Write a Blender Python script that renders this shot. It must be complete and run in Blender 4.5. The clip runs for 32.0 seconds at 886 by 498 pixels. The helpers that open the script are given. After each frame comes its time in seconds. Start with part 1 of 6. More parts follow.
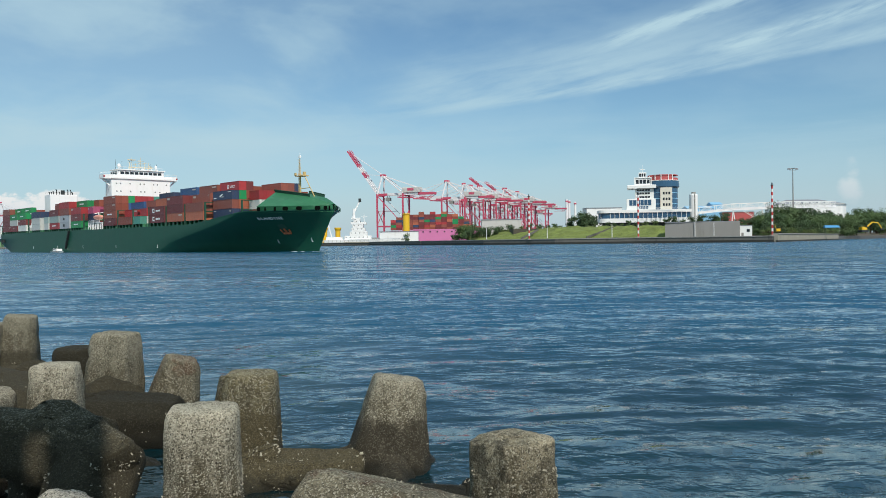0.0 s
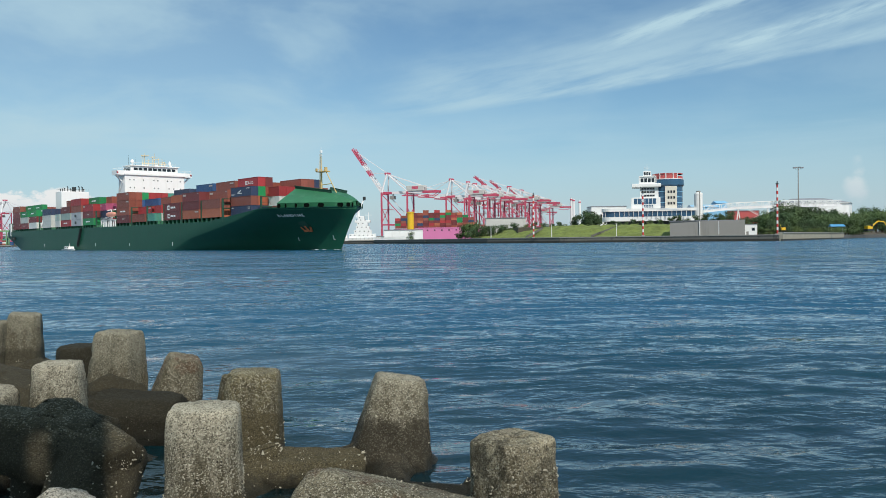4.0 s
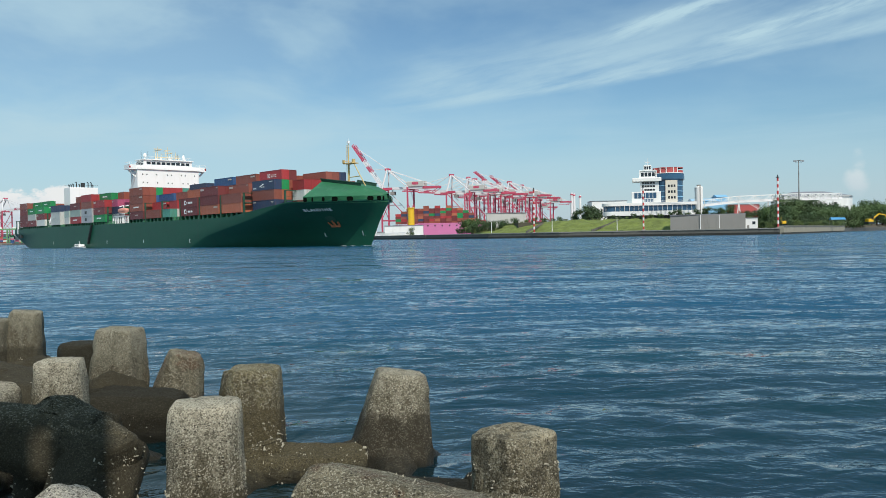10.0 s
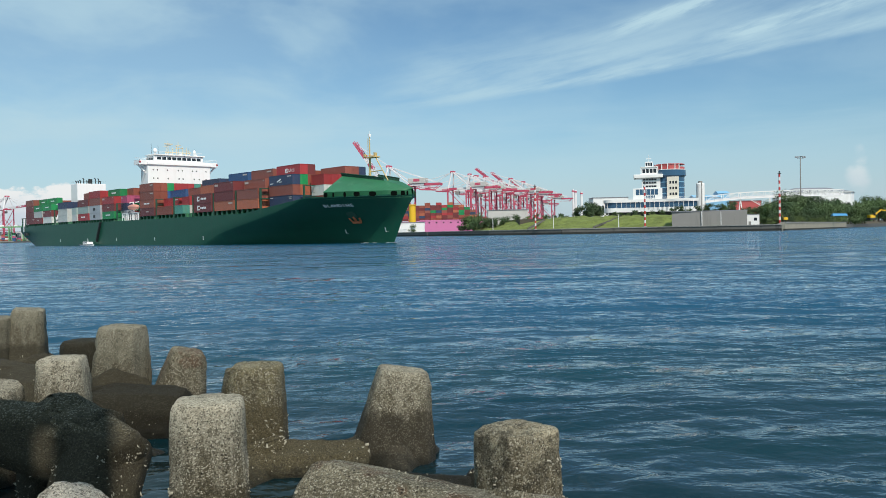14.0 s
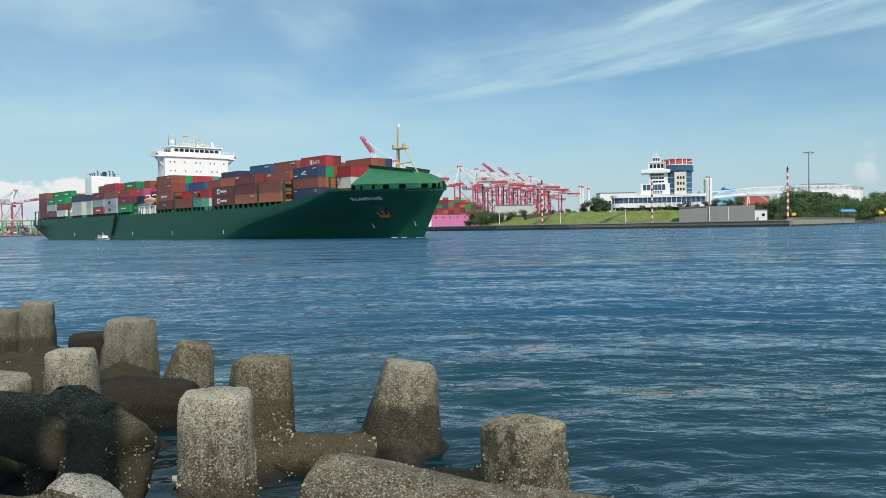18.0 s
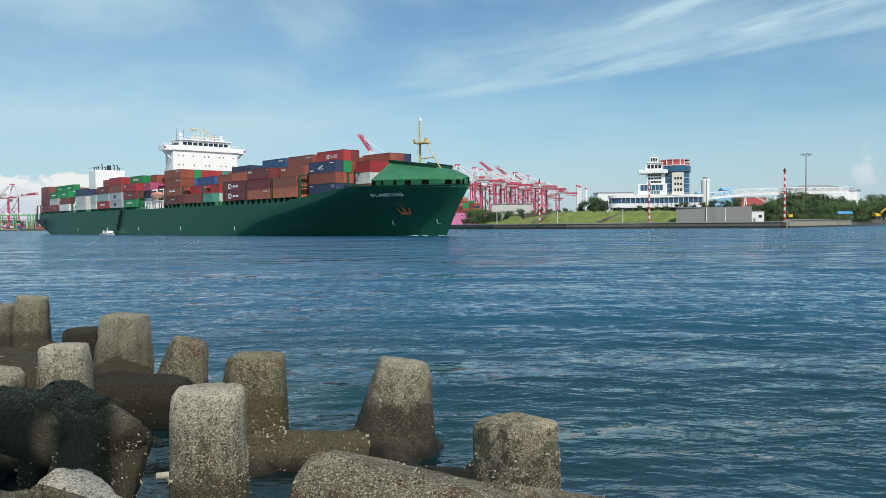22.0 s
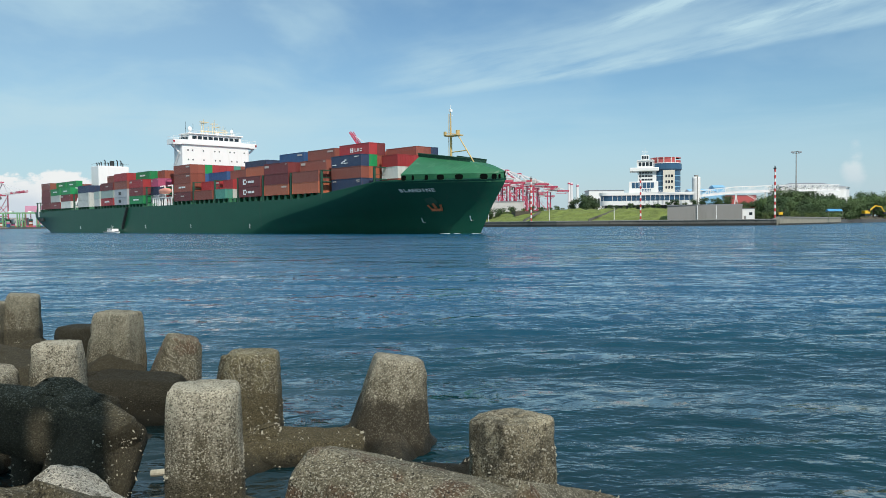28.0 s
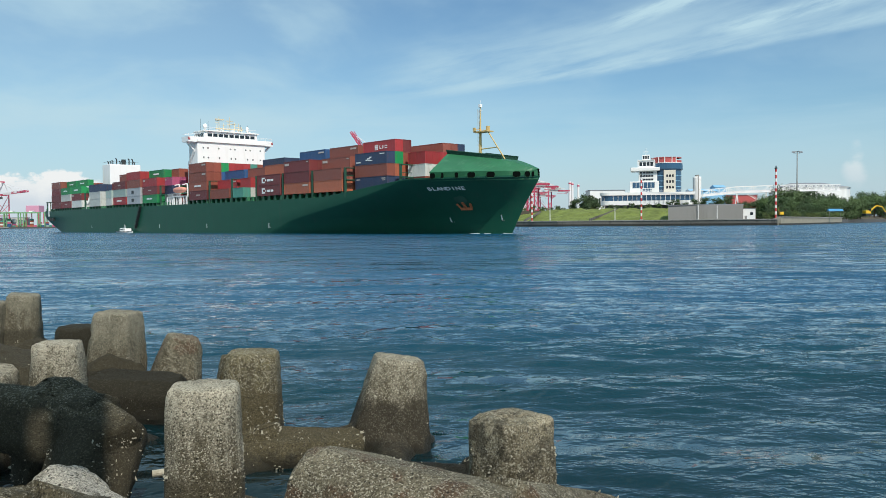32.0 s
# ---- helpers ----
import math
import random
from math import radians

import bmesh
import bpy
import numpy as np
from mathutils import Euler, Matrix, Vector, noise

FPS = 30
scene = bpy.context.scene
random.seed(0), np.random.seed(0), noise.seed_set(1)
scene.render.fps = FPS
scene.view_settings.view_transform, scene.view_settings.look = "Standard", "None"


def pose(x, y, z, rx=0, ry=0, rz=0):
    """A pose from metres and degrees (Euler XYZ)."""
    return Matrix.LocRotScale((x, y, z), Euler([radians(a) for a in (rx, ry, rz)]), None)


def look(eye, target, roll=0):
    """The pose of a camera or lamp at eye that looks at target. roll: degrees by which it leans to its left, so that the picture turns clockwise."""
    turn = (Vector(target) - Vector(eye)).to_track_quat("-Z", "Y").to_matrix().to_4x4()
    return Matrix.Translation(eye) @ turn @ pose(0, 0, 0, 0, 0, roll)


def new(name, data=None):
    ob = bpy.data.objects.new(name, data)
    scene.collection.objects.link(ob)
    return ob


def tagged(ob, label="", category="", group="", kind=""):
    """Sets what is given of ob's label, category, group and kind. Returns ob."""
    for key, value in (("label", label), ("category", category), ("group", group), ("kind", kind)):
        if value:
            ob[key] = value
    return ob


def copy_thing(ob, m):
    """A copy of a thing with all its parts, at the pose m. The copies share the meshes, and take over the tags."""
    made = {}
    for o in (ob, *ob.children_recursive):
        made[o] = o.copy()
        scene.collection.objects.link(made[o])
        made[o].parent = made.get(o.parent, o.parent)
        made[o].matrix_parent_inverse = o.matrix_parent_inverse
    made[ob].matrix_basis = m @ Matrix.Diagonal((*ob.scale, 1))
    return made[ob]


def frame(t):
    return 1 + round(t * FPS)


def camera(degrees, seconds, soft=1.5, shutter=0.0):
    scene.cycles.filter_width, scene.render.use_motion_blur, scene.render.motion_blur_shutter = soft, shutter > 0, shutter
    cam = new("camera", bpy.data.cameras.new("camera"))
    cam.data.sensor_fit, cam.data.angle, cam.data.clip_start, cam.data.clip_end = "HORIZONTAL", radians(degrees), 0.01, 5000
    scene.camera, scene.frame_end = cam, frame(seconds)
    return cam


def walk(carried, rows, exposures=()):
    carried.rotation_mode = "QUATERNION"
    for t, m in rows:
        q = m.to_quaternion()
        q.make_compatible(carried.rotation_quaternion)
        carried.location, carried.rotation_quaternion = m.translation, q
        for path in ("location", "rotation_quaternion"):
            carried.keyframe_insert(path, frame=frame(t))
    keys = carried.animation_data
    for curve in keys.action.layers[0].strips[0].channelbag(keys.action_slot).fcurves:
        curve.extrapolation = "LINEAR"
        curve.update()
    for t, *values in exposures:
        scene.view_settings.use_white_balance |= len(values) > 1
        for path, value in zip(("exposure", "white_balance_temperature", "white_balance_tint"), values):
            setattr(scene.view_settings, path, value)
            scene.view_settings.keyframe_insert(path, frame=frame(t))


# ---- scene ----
cam = camera(57.72, 32.0, soft=0.9)
# seconds, eye x, eye z, target x, y, z, roll
PATH = [
    (0, -0.028, 2.323, 0.560, 99.994, 1.440, -0.768),
    (0.5, -0.023, 2.323, 0.451, 99.995, 1.439, -0.770),
    (1, -0.019, 2.326, 0.366, 99.995, 1.402, -0.789),
    (1.5, -0.019, 2.325, 0.338, 99.995, 1.371, -0.783),
    (2, -0.016, 2.326, 0.241, 99.995, 1.350, -0.716),
    (2.5, -0.011, 2.328, 0.163, 99.995, 1.331, -0.694),
    (3, -0.010, 2.329, 0.123, 99.995, 1.297, -0.695),
    (3.5, -0.007, 2.331, 0.075, 99.994, 1.259, -0.691),
    (5.5, 0.002, 2.332, -0.011, 99.994, 1.245, -0.674),
    (6, 0.001, 2.329, 0.041, 99.994, 1.223, -0.715),
    (6.5, -0.002, 2.332, 0.044, 99.993, 1.149, -0.694),
    (7, -0.003, 2.330, 0.054, 99.992, 1.078, -0.751),
    (7.5, -0.002, 2.327, 0.032, 99.991, 1.011, -0.825),
    (8, -0.003, 2.325, 0.046, 99.991, 0.957, -0.902),
    (8.5, -0.005, 2.322, 0.045, 99.990, 0.924, -0.941),
    (9, -0.006, 2.325, 0.044, 99.989, 0.841, -0.920),
    (9.5, -0.005, 2.325, 0.028, 99.988, 0.769, -0.992),
    (10, 0.001, 2.326, -0.042, 99.987, 0.692, -1.036),
    (10.5, 0.005, 2.324, -0.089, 99.987, 0.689, -1.096),
    (11, 0.005, 2.328, -0.111, 99.986, 0.631, -1.124),
    (11.5, 0.006, 2.327, -0.089, 99.985, 0.621, -1.140),
    (12, 0.006, 2.329, -0.087, 99.985, 0.608, -1.118),
    (12.5, 0.004, 2.329, -0.060, 99.985, 0.593, -1.110),
    (13, -0.001, 2.328, 0.008, 99.983, 0.502, -1.117),
    (13.5, -0.003, 2.326, -0.074, 99.982, 0.438, -1.119),
    (14, -0.004, 2.328, -0.232, 99.979, 0.315, -1.147),
    (14.5, -0.003, 2.327, -0.407, 99.977, 0.234, -1.163),
    (16.5, -0.005, 2.324, -1.064, 99.966, -0.058, -1.051),
    (17, -0.005, 2.326, -1.132, 99.962, -0.178, -0.989),
    (17.5, -0.007, 2.323, -1.130, 99.961, -0.223, -0.976),
    (18, -0.010, 2.322, -1.070, 99.960, -0.311, -0.994),
    (18.5, -0.006, 2.324, -1.046, 99.956, -0.441, -1.015),
    (19, -0.004, 2.322, -1.038, 99.955, -0.506, -0.978),
    (19.5, 0.001, 2.319, -1.014, 99.953, -0.578, -1.019),
    (20, 0.003, 2.317, -0.959, 99.952, -0.633, -0.998),
    (20.5, 0.006, 2.316, -0.887, 99.952, -0.644, -0.886),
    (21, 0.004, 2.319, -0.764, 99.953, -0.656, -0.690),
    (21.5, 0.007, 2.323, -0.706, 99.954, -0.626, -0.557),
    (22, 0.011, 2.322, -0.684, 99.957, -0.526, -0.464),
    (22.5, 0.011, 2.324, -0.644, 99.959, -0.465, -0.412),
    (23, 0.014, 2.324, -0.633, 99.960, -0.417, -0.433),
    (23.5, 0.011, 2.325, -0.584, 99.961, -0.418, -0.438),
    (24, 0.013, 2.325, -0.600, 99.961, -0.401, -0.467),
    (24.5, 0.016, 2.328, -0.619, 99.960, -0.417, -0.435),
    (25, 0.019, 2.329, -0.642, 99.960, -0.427, -0.437),
    (25.5, 0.020, 2.329, -0.643, 99.960, -0.434, -0.430),
    (27.5, -0.017, 2.311, 0.209, 99.952, -0.769, -0.500),
    (28, -0.020, 2.308, 0.313, 99.950, -0.826, -0.513),
    (28.5, -0.023, 2.309, 0.337, 99.948, -0.889, -0.447),
    (29, -0.022, 2.310, 0.312, 99.948, -0.907, -0.407),
    (29.5, -0.021, 2.309, 0.269, 99.948, -0.904, -0.423),
    (30, -0.020, 2.311, 0.236, 99.947, -0.939, -0.438),
    (30.5, -0.019, 2.311, 0.212, 99.947, -0.923, -0.421),
    (31, -0.017, 2.313, 0.224, 99.948, -0.902, -0.416),
    (31.5, -0.014, 2.312, 0.230, 99.949, -0.878, -0.453),
    (32, -0.012, 2.309, 0.227, 99.950, -0.847, -0.495),
]
walk(cam, [(t, look((ex, 0, ez), (tx, ty, tz), roll)) for t, ex, ez, tx, ty, tz, roll in PATH],
     exposures=[(0, -0.09), (8, -0.07), (16, -0.03), (24, 0.0), (32, 0.02)])

# ---------------------------------------------------------------- sky, sun, exposure
SUN_TO = Vector((0.25, -0.62, 0.74)).normalized()


def node_math(nt, op, a, b=0.0, c=0.0, clamp=False):
    n = nt.nodes.new("ShaderNodeMath")
    n.operation, n.use_clamp = op, clamp
    for i, v in enumerate((a, b, c)):
        if isinstance(v, (int, float)):
            n.inputs[i].default_value = v
        else:
            nt.links.new(v, n.inputs[i])
    return n.outputs[0]


def node_range(nt, v, a, b, lo=0.0, hi=1.0):
    n = nt.nodes.new("ShaderNodeMapRange")
    n.interpolation_type = "SMOOTHSTEP"
    nt.links.new(v, n.inputs[0])
    for i, x in enumerate((a, b, lo, hi)):
        n.inputs[i + 1].default_value = x
    return n.outputs[0]


def node_noise(nt, vec, scale, detail=4.0, rough=0.55, dist=0.0):
    n = nt.nodes.new("ShaderNodeTexNoise")
    if vec is not None:
        nt.links.new(vec, n.inputs["Vector"])
    n.inputs["Scale"].default_value, n.inputs["Detail"].default_value = scale, detail
    n.inputs["Roughness"].default_value, n.inputs["Distortion"].default_value = rough, dist
    return n.outputs["Fac"]


def node_vec(nt, x, y, z):
    n = nt.nodes.new("ShaderNodeCombineXYZ")
    for i, v in enumerate((x, y, z)):
        if isinstance(v, (int, float)):
            n.inputs[i].default_value = v
        else:
            nt.links.new(v, n.inputs[i])
    return n.outputs[0]


def node_mix(nt, fac, a, b, blend="MIX"):
    n = nt.nodes.new("ShaderNodeMix")
    n.data_type, n.blend_type = "RGBA", blend
    for i, v in ((0, fac), (6, a), (7, b)):
        if isinstance(v, (int, float)):
            n.inputs[i].default_value = v
        elif isinstance(v, tuple):
            n.inputs[i].default_value = (*v, 1)
        else:
            nt.links.new(v, n.inputs[i])
    return n.outputs[2]


def make_sky():
    w = bpy.data.worlds.new("sky")
    scene.world = w
    w.use_nodes = True
    nt = w.node_tree
    nt.nodes.clear()
    sky = nt.nodes.new("ShaderNodeTexSky")
    sky.sky_type, sky.sun_disc = "NISHITA", False
    sky.sun_elevation = math.asin(SUN_TO.z)
    sky.sun_rotation = math.atan2(SUN_TO.x, SUN_TO.y)
    sky.air_density, sky.dust_density, sky.ozone_density = 1.0, 0.6, 1.6
    tc = nt.nodes.new("ShaderNodeTexCoord")
    sep = nt.nodes.new("ShaderNodeSeparateXYZ")
    nt.links.new(tc.outputs["Generated"], sep.inputs[0])
    az = node_math(nt, "MULTIPLY", node_math(nt, "ARCTAN2", sep.outputs[0], sep.outputs[1]), 57.2958)
    el = node_math(nt, "MULTIPLY", node_math(nt, "ARCSINE", sep.outputs[2]), 57.2958)
    # a warp that frays the wisps
    flat = node_vec(nt, node_math(nt, "MULTIPLY", az, 0.05), node_math(nt, "MULTIPLY", el, 0.16), 0.0)
    warp = node_math(nt, "MULTIPLY", node_math(nt, "SUBTRACT", node_noise(nt, flat, 2.2, 6, 0.6), 0.5), 4.0)

    def mul(*vals):
        r = vals[0]
        for v in vals[1:]:
            r = node_math(nt, "MULTIPLY", r, v)
        return r

    def height_over(a0, e0, slope, fray):
        """Degrees above a line in azimuth and elevation, with a frayed edge."""
        d = node_math(nt, "SUBTRACT", el, node_math(nt, "MULTIPLY_ADD", az, slope, e0 - slope * a0))
        return node_math(nt, "MULTIPLY_ADD", warp, fray, d)

    def fibres(slope, stretch_along, across, seed, lo, hi):
        """Combed ice-cloud threads that rise to the right."""
        f = node_math(nt, "MULTIPLY_ADD", warp, 0.10, node_math(nt, "SUBTRACT", el, node_math(nt, "MULTIPLY", az, slope)))
        return node_range(nt, node_noise(nt, node_vec(nt, node_math(nt, "MULTIPLY", az, stretch_along), node_math(nt, "MULTIPLY", f, across), seed), 1.0, 7, 0.60, 0.25), lo, hi)

    # the broad combed cirrus: a firm lower edge, threads that thin out upwards
    d = height_over(2.0, 9.2, 0.108, 0.14)
    band = mul(node_range(nt, d, -0.25, 0.45), node_range(nt, d, 5.2, 1.0), node_range(nt, az, -7.0, 0.0), node_range(nt, az, 10.0, 30.0, 1.0, 0.75), fibres(0.20, 0.10, 0.75, 1.0, 0.20, 0.66), 0.74)
    rim = mul(node_range(nt, d, -0.2, 0.25), node_range(nt, d, 1.3, 0.2), node_range(nt, az, 0.0, 5.0), fibres(0.15, 0.13, 0.8, 4.0, 0.36, 0.62), 0.45)
    # a brighter torn streak above it and feathers to its right
    e = height_over(13.9, 13.9, 0.26, 0.20)
    torn = mul(node_range(nt, node_math(nt, "ABSOLUTE", e), 0.85, 0.10), node_range(nt, az, 9.0, 15.0), node_range(nt, az, 32.0, 22.0), fibres(0.30, 0.22, 1.4, 7.0, 0.30, 0.58), 0.8)
    g = height_over(22.5, 13.2, 0.17, 0.16)
    feather = mul(node_range(nt, node_math(nt, "ABSOLUTE", g), 0.9, 0.1), node_range(nt, az, 16.0, 22.0), fibres(0.22, 0.20, 1.3, 11.0, 0.36, 0.64), 0.65)
    # soft grey-white veil over the left half, open towards the zenith in the middle
    veil_v = node_vec(nt, node_math(nt, "MULTIPLY_ADD", el, 0.04, node_math(nt, "MULTIPLY", az, 0.055)),
                      node_math(nt, "MULTIPLY_ADD", az, -0.012, node_math(nt, "MULTIPLY", el, 0.13)), 3.3)
    veil_n = node_range(nt, node_noise(nt, veil_v, 1.5, 5, 0.55, 0.25), 0.34, 0.70)
    veil = mul(veil_n, node_range(nt, az, 8.0, -16.0, 0.40, 0.85), 0.72)
    left_veil = mul(node_range(nt, az, 2.0, -20.0), node_range(nt, el, 2.0, 8.0), 0.30)
    low_bank = mul(node_range(nt, node_math(nt, "ABSOLUTE", node_math(nt, "SUBTRACT", el, 6.5)), 3.4, 0.2), fibres(0.03, 0.035, 0.45, 8.0, 0.34, 0.66), 0.34)
    clouds = node_math(nt, "ADD", veil, left_veil)
    # extra cloud higher than the view reaches, added to brighten the water
    clouds = node_math(nt, "ADD", clouds, node_range(nt, el, 18.0, 40.0, 0.0, 0.30))
    for x in (band, rim, torn, feather, low_bank):
        clouds = node_math(nt, "ADD", clouds, x)
    # heaped clouds low over the land
    puff = node_noise(nt, node_vec(nt, node_math(nt, "MULTIPLY", az, 0.20), node_math(nt, "MULTIPLY", el, 0.30), 2.0), 1.6, 7, 0.55)
    level = node_math(nt, "MULTIPLY_ADD", puff, 7.0, -0.55)
    leftside = node_range(nt, az, -16.0, -21.5)
    heap = node_math(nt, "MULTIPLY", node_range(nt, node_math(nt, "SUBTRACT", level, el), -0.15, 0.35), leftside)
    d1 = node_math(nt, "POWER", node_math(nt, "MULTIPLY", node_math(nt, "SUBTRACT", az, 27.3), 1.5), 2.0)
    d2 = node_math(nt, "POWER", node_math(nt, "MULTIPLY", node_math(nt, "SUBTRACT", el, 3.6), 0.55), 2.0)
    ragged = node_math(nt, "MULTIPLY", node_math(nt, "SUBTRACT", puff, 0.5), 6.0)
    small = node_range(nt, node_math(nt, "ADD", node_math(nt, "ADD", d1, d2), ragged), 1.1, -0.6)
    heap = node_math(nt, "MAXIMUM", heap, node_math(nt, "MULTIPLY", small, 0.5))
    heap = node_math(nt, "MULTIPLY", heap, node_range(nt, el, 0.0, 1.6, 0.55, 1.0))
    haze = node_math(nt, "MULTIPLY", node_range(nt, el, 9.0, -1.0), 0.72)
    c = node_mix(nt, haze, sky.outputs[0], (6.0, 5.75, 6.8))
    c = node_mix(nt, node_math(nt, "MULTIPLY", clouds, 0.85, clamp=True), c, (6.0, 6.65, 7.2))
    c = node_mix(nt, 1.0, c, (0.80, 1.03, 1.09), "MULTIPLY")
    lit = node_mix(nt, node_range(nt, node_math(nt, "MULTIPLY_ADD", puff, 5.0, el), 3.4, 6.2), (6.2, 6.9, 7.6), (8.8, 8.9, 8.8))
    c = node_mix(nt, node_math(nt, "MULTIPLY", heap, 0.93, clamp=True), c, lit)
    bg = nt.nodes.new("ShaderNodeBackground")
    bg.inputs[1].default_value = 0.10
    nt.links.new(c, bg.inputs[0])
    out = nt.nodes.new("ShaderNodeOutputWorld")
    nt.links.new(bg.outputs[0], out.inputs[0])


make_sky()
sun_data = bpy.data.lights.new("sun", "SUN")
sun_data.energy, sun_data.angle, sun_data.color = 4.2, radians(0.6), (1.0, 0.94, 0.85)
sun = new("sun", sun_data)
sun.matrix_world = look(SUN_TO * 50, (0, 0, 0))


# ---------------------------------------------------------------- materials
def material(name, color, rough=0.6, metal=0.0, vary=0.15, scale=1.5, grain=12.0, bump=0.1, stain=None, stain_amount=0.0,
             streak=0.0, ribs=0.0, depth=0.02, spread=0.0):
    """Painted or mineral surface: two scales of tone, optional stains, downward streaks and pressed ribs."""
    m = bpy.data.materials.new(name)
    m.use_nodes = True
    nt = m.node_tree
    b = nt.nodes["Principled BSDF"]
    tc = nt.nodes.new("ShaderNodeTexCoord")
    o = tc.outputs["Object"]
    big, small = node_noise(nt, o, scale, 4), node_noise(nt, o, grain, 5, 0.6)
    tone = node_math(nt, "ADD", node_math(nt, "MULTIPLY", node_math(nt, "SUBTRACT", big, 0.5), 1.6 * vary),
                     node_math(nt, "MULTIPLY", node_math(nt, "SUBTRACT", small, 0.5), 1.0 * vary))
    tone = node_math(nt, "ADD", tone, 1.0)
    if spread:
        info = nt.nodes.new("ShaderNodeObjectInfo")
        tone = node_math(nt, "MULTIPLY", tone, node_math(nt, "MULTIPLY_ADD", info.outputs["Random"], 2 * spread, 1 - spread))
    hsv = nt.nodes.new("ShaderNodeHueSaturation")
    hsv.inputs["Color"].default_value = (*color, 1)
    nt.links.new(tone, hsv.inputs["Value"])
    c = hsv.outputs[0]
    if stain:
        v = o
        if streak:
            mp = nt.nodes.new("ShaderNodeMapping")
            mp.inputs["Scale"].default_value = (1.0, 1.0, streak)
            nt.links.new(o, mp.inputs[0])
            v = mp.outputs[0]
        s = node_range(nt, node_noise(nt, v, scale * 2.0, 6, 0.65), 0.52, 0.74)
        c = node_mix(nt, node_math(nt, "MULTIPLY", s, stain_amount), c, stain)
    nt.links.new(c, b.inputs["Base Color"])
    b.inputs["Metallic"].default_value = metal
    nt.links.new(node_math(nt, "MULTIPLY_ADD", small, 0.25, rough - 0.12, clamp=True), b.inputs["Roughness"])
    height = node_math(nt, "MULTIPLY", small, bump)
    if ribs:
        sp = nt.nodes.new("ShaderNodeSeparateXYZ")
        nt.links.new(o, sp.inputs[0])
        k = 6.2832 / ribs
        w = node_math(nt, "ADD", node_math(nt, "SINE", node_math(nt, "MULTIPLY", sp.outputs[0], k)),
                      node_math(nt, "SINE", node_math(nt, "MULTIPLY", sp.outputs[1], k)))
        height = node_math(nt, "ADD", height, node_math(nt, "MULTIPLY", w, 1.2))
    bp = nt.nodes.new("ShaderNodeBump")
    bp.inputs["Strength"].default_value, bp.inputs["Distance"].default_value = 0.6, depth
    nt.links.new(height, bp.inputs["Height"])
    nt.links.new(bp.outputs[0], b.inputs["Normal"])
    return m


RUST = (0.16, 0.06, 0.03)
M_GREEN = material("hull_paint", (0.009, 0.078, 0.046), 0.45, 0, 0.18, 0.25, 3.0, 0.05, (0.03, 0.07, 0.05), 0.5, 0.12)
M_GREEN.node_tree.nodes["Principled BSDF"].inputs["Specular IOR Level"].default_value = 0.25
M_BLACK = material("dark_opening", (0.004, 0.006, 0.005), 0.9, 0, 0.1, 1, 5, 0.0)
M_BLACK.node_tree.nodes["Principled BSDF"].inputs["Specular IOR Level"].default_value = 0.0
M_PALEMAST = material("mast_cream", (0.62, 0.52, 0.34), 0.5, 0, 0.1, 1.0, 8.0)
M_FADED = material("faded_lettering", (0.50, 0.46, 0.42), 0.6, 0, 0.3, 1.2, 7.0, 0.0)
M_BOWGREEN = material("bow_paint", (0.022, 0.135, 0.058), 0.5, 0, 0.5, 0.28, 1.6, 0.12, (0.060, 0.185, 0.095), 0.8, 0.6)
M_DECK = material("deck_paint", (0.018, 0.075, 0.045), 0.6, 0, 0.3, 0.5, 4.0)
M_RED_BOOT = material("boot_topping", (0.14, 0.03, 0.025), 0.6, 0, 0.2, 0.3, 4)
M_WHITE = material("ship_white", (0.84, 0.84, 0.82), 0.45, 0, 0.04, 0.4, 5.0, 0.03, (0.62, 0.58, 0.50), 0.25, 0.15)
M_MAST = material("mast_buff", (0.56, 0.40, 0.16), 0.5, 0, 0.1, 1.0, 8.0, 0.05, RUST, 0.4, 0.3)
M_DARK = material("dark_steel", (0.03, 0.035, 0.035), 0.5, 0.2, 0.3, 1.5, 9.0)
M_GLASS = material("dark_glass", (0.012, 0.018, 0.025), 0.12, 0, 0.1, 1.0, 2.0, 0.0)
M_ANCHOR = material("rusty_anchor", (0.42, 0.13, 0.05), 0.8, 0, 0.3, 1.5, 8.0, 0.1)
M_LETTER = material("white_lettering", (0.78, 0.80, 0.78), 0.5, 0, 0.06, 1.0, 6.0, 0.0)
M_ORANGE = material("signal_orange", (0.75, 0.20, 0.03), 0.5, 0, 0.1, 1.0, 6.0)
M_YELLOW = material("yellow_paint", (0.75, 0.45, 0.02), 0.5, 0, 0.1, 0.6, 6.0, 0.05, RUST, 0.15)
CT = {}
for key, rgb in {"rust": (0.27, 0.072, 0.045), "maroon": (0.17, 0.034, 0.034), "brown": (0.27, 0.085, 0.060), "orange": (0.42, 0.125, 0.065), "red": (0.38, 0.038, 0.042),
                 "navy": (0.030, 0.052, 0.105), "blue": (0.03, 0.10, 0.24), "green": (0.012, 0.24, 0.075), "teal": (0.07, 0.26, 0.20), "white": (0.58, 0.60, 0.56),
                 "grey": (0.36, 0.38, 0.40), "pink": (0.50, 0.10, 0.20), "pale": (0.36, 0.46, 0.42)}.items():
    CT[key] = material(key + "_container_paint", rgb, 0.5, 0, 0.16, 0.7, 7.0, 0.1, RUST, 0.35, 0.25, ribs=0.28, depth=0.03, spread=0.16)


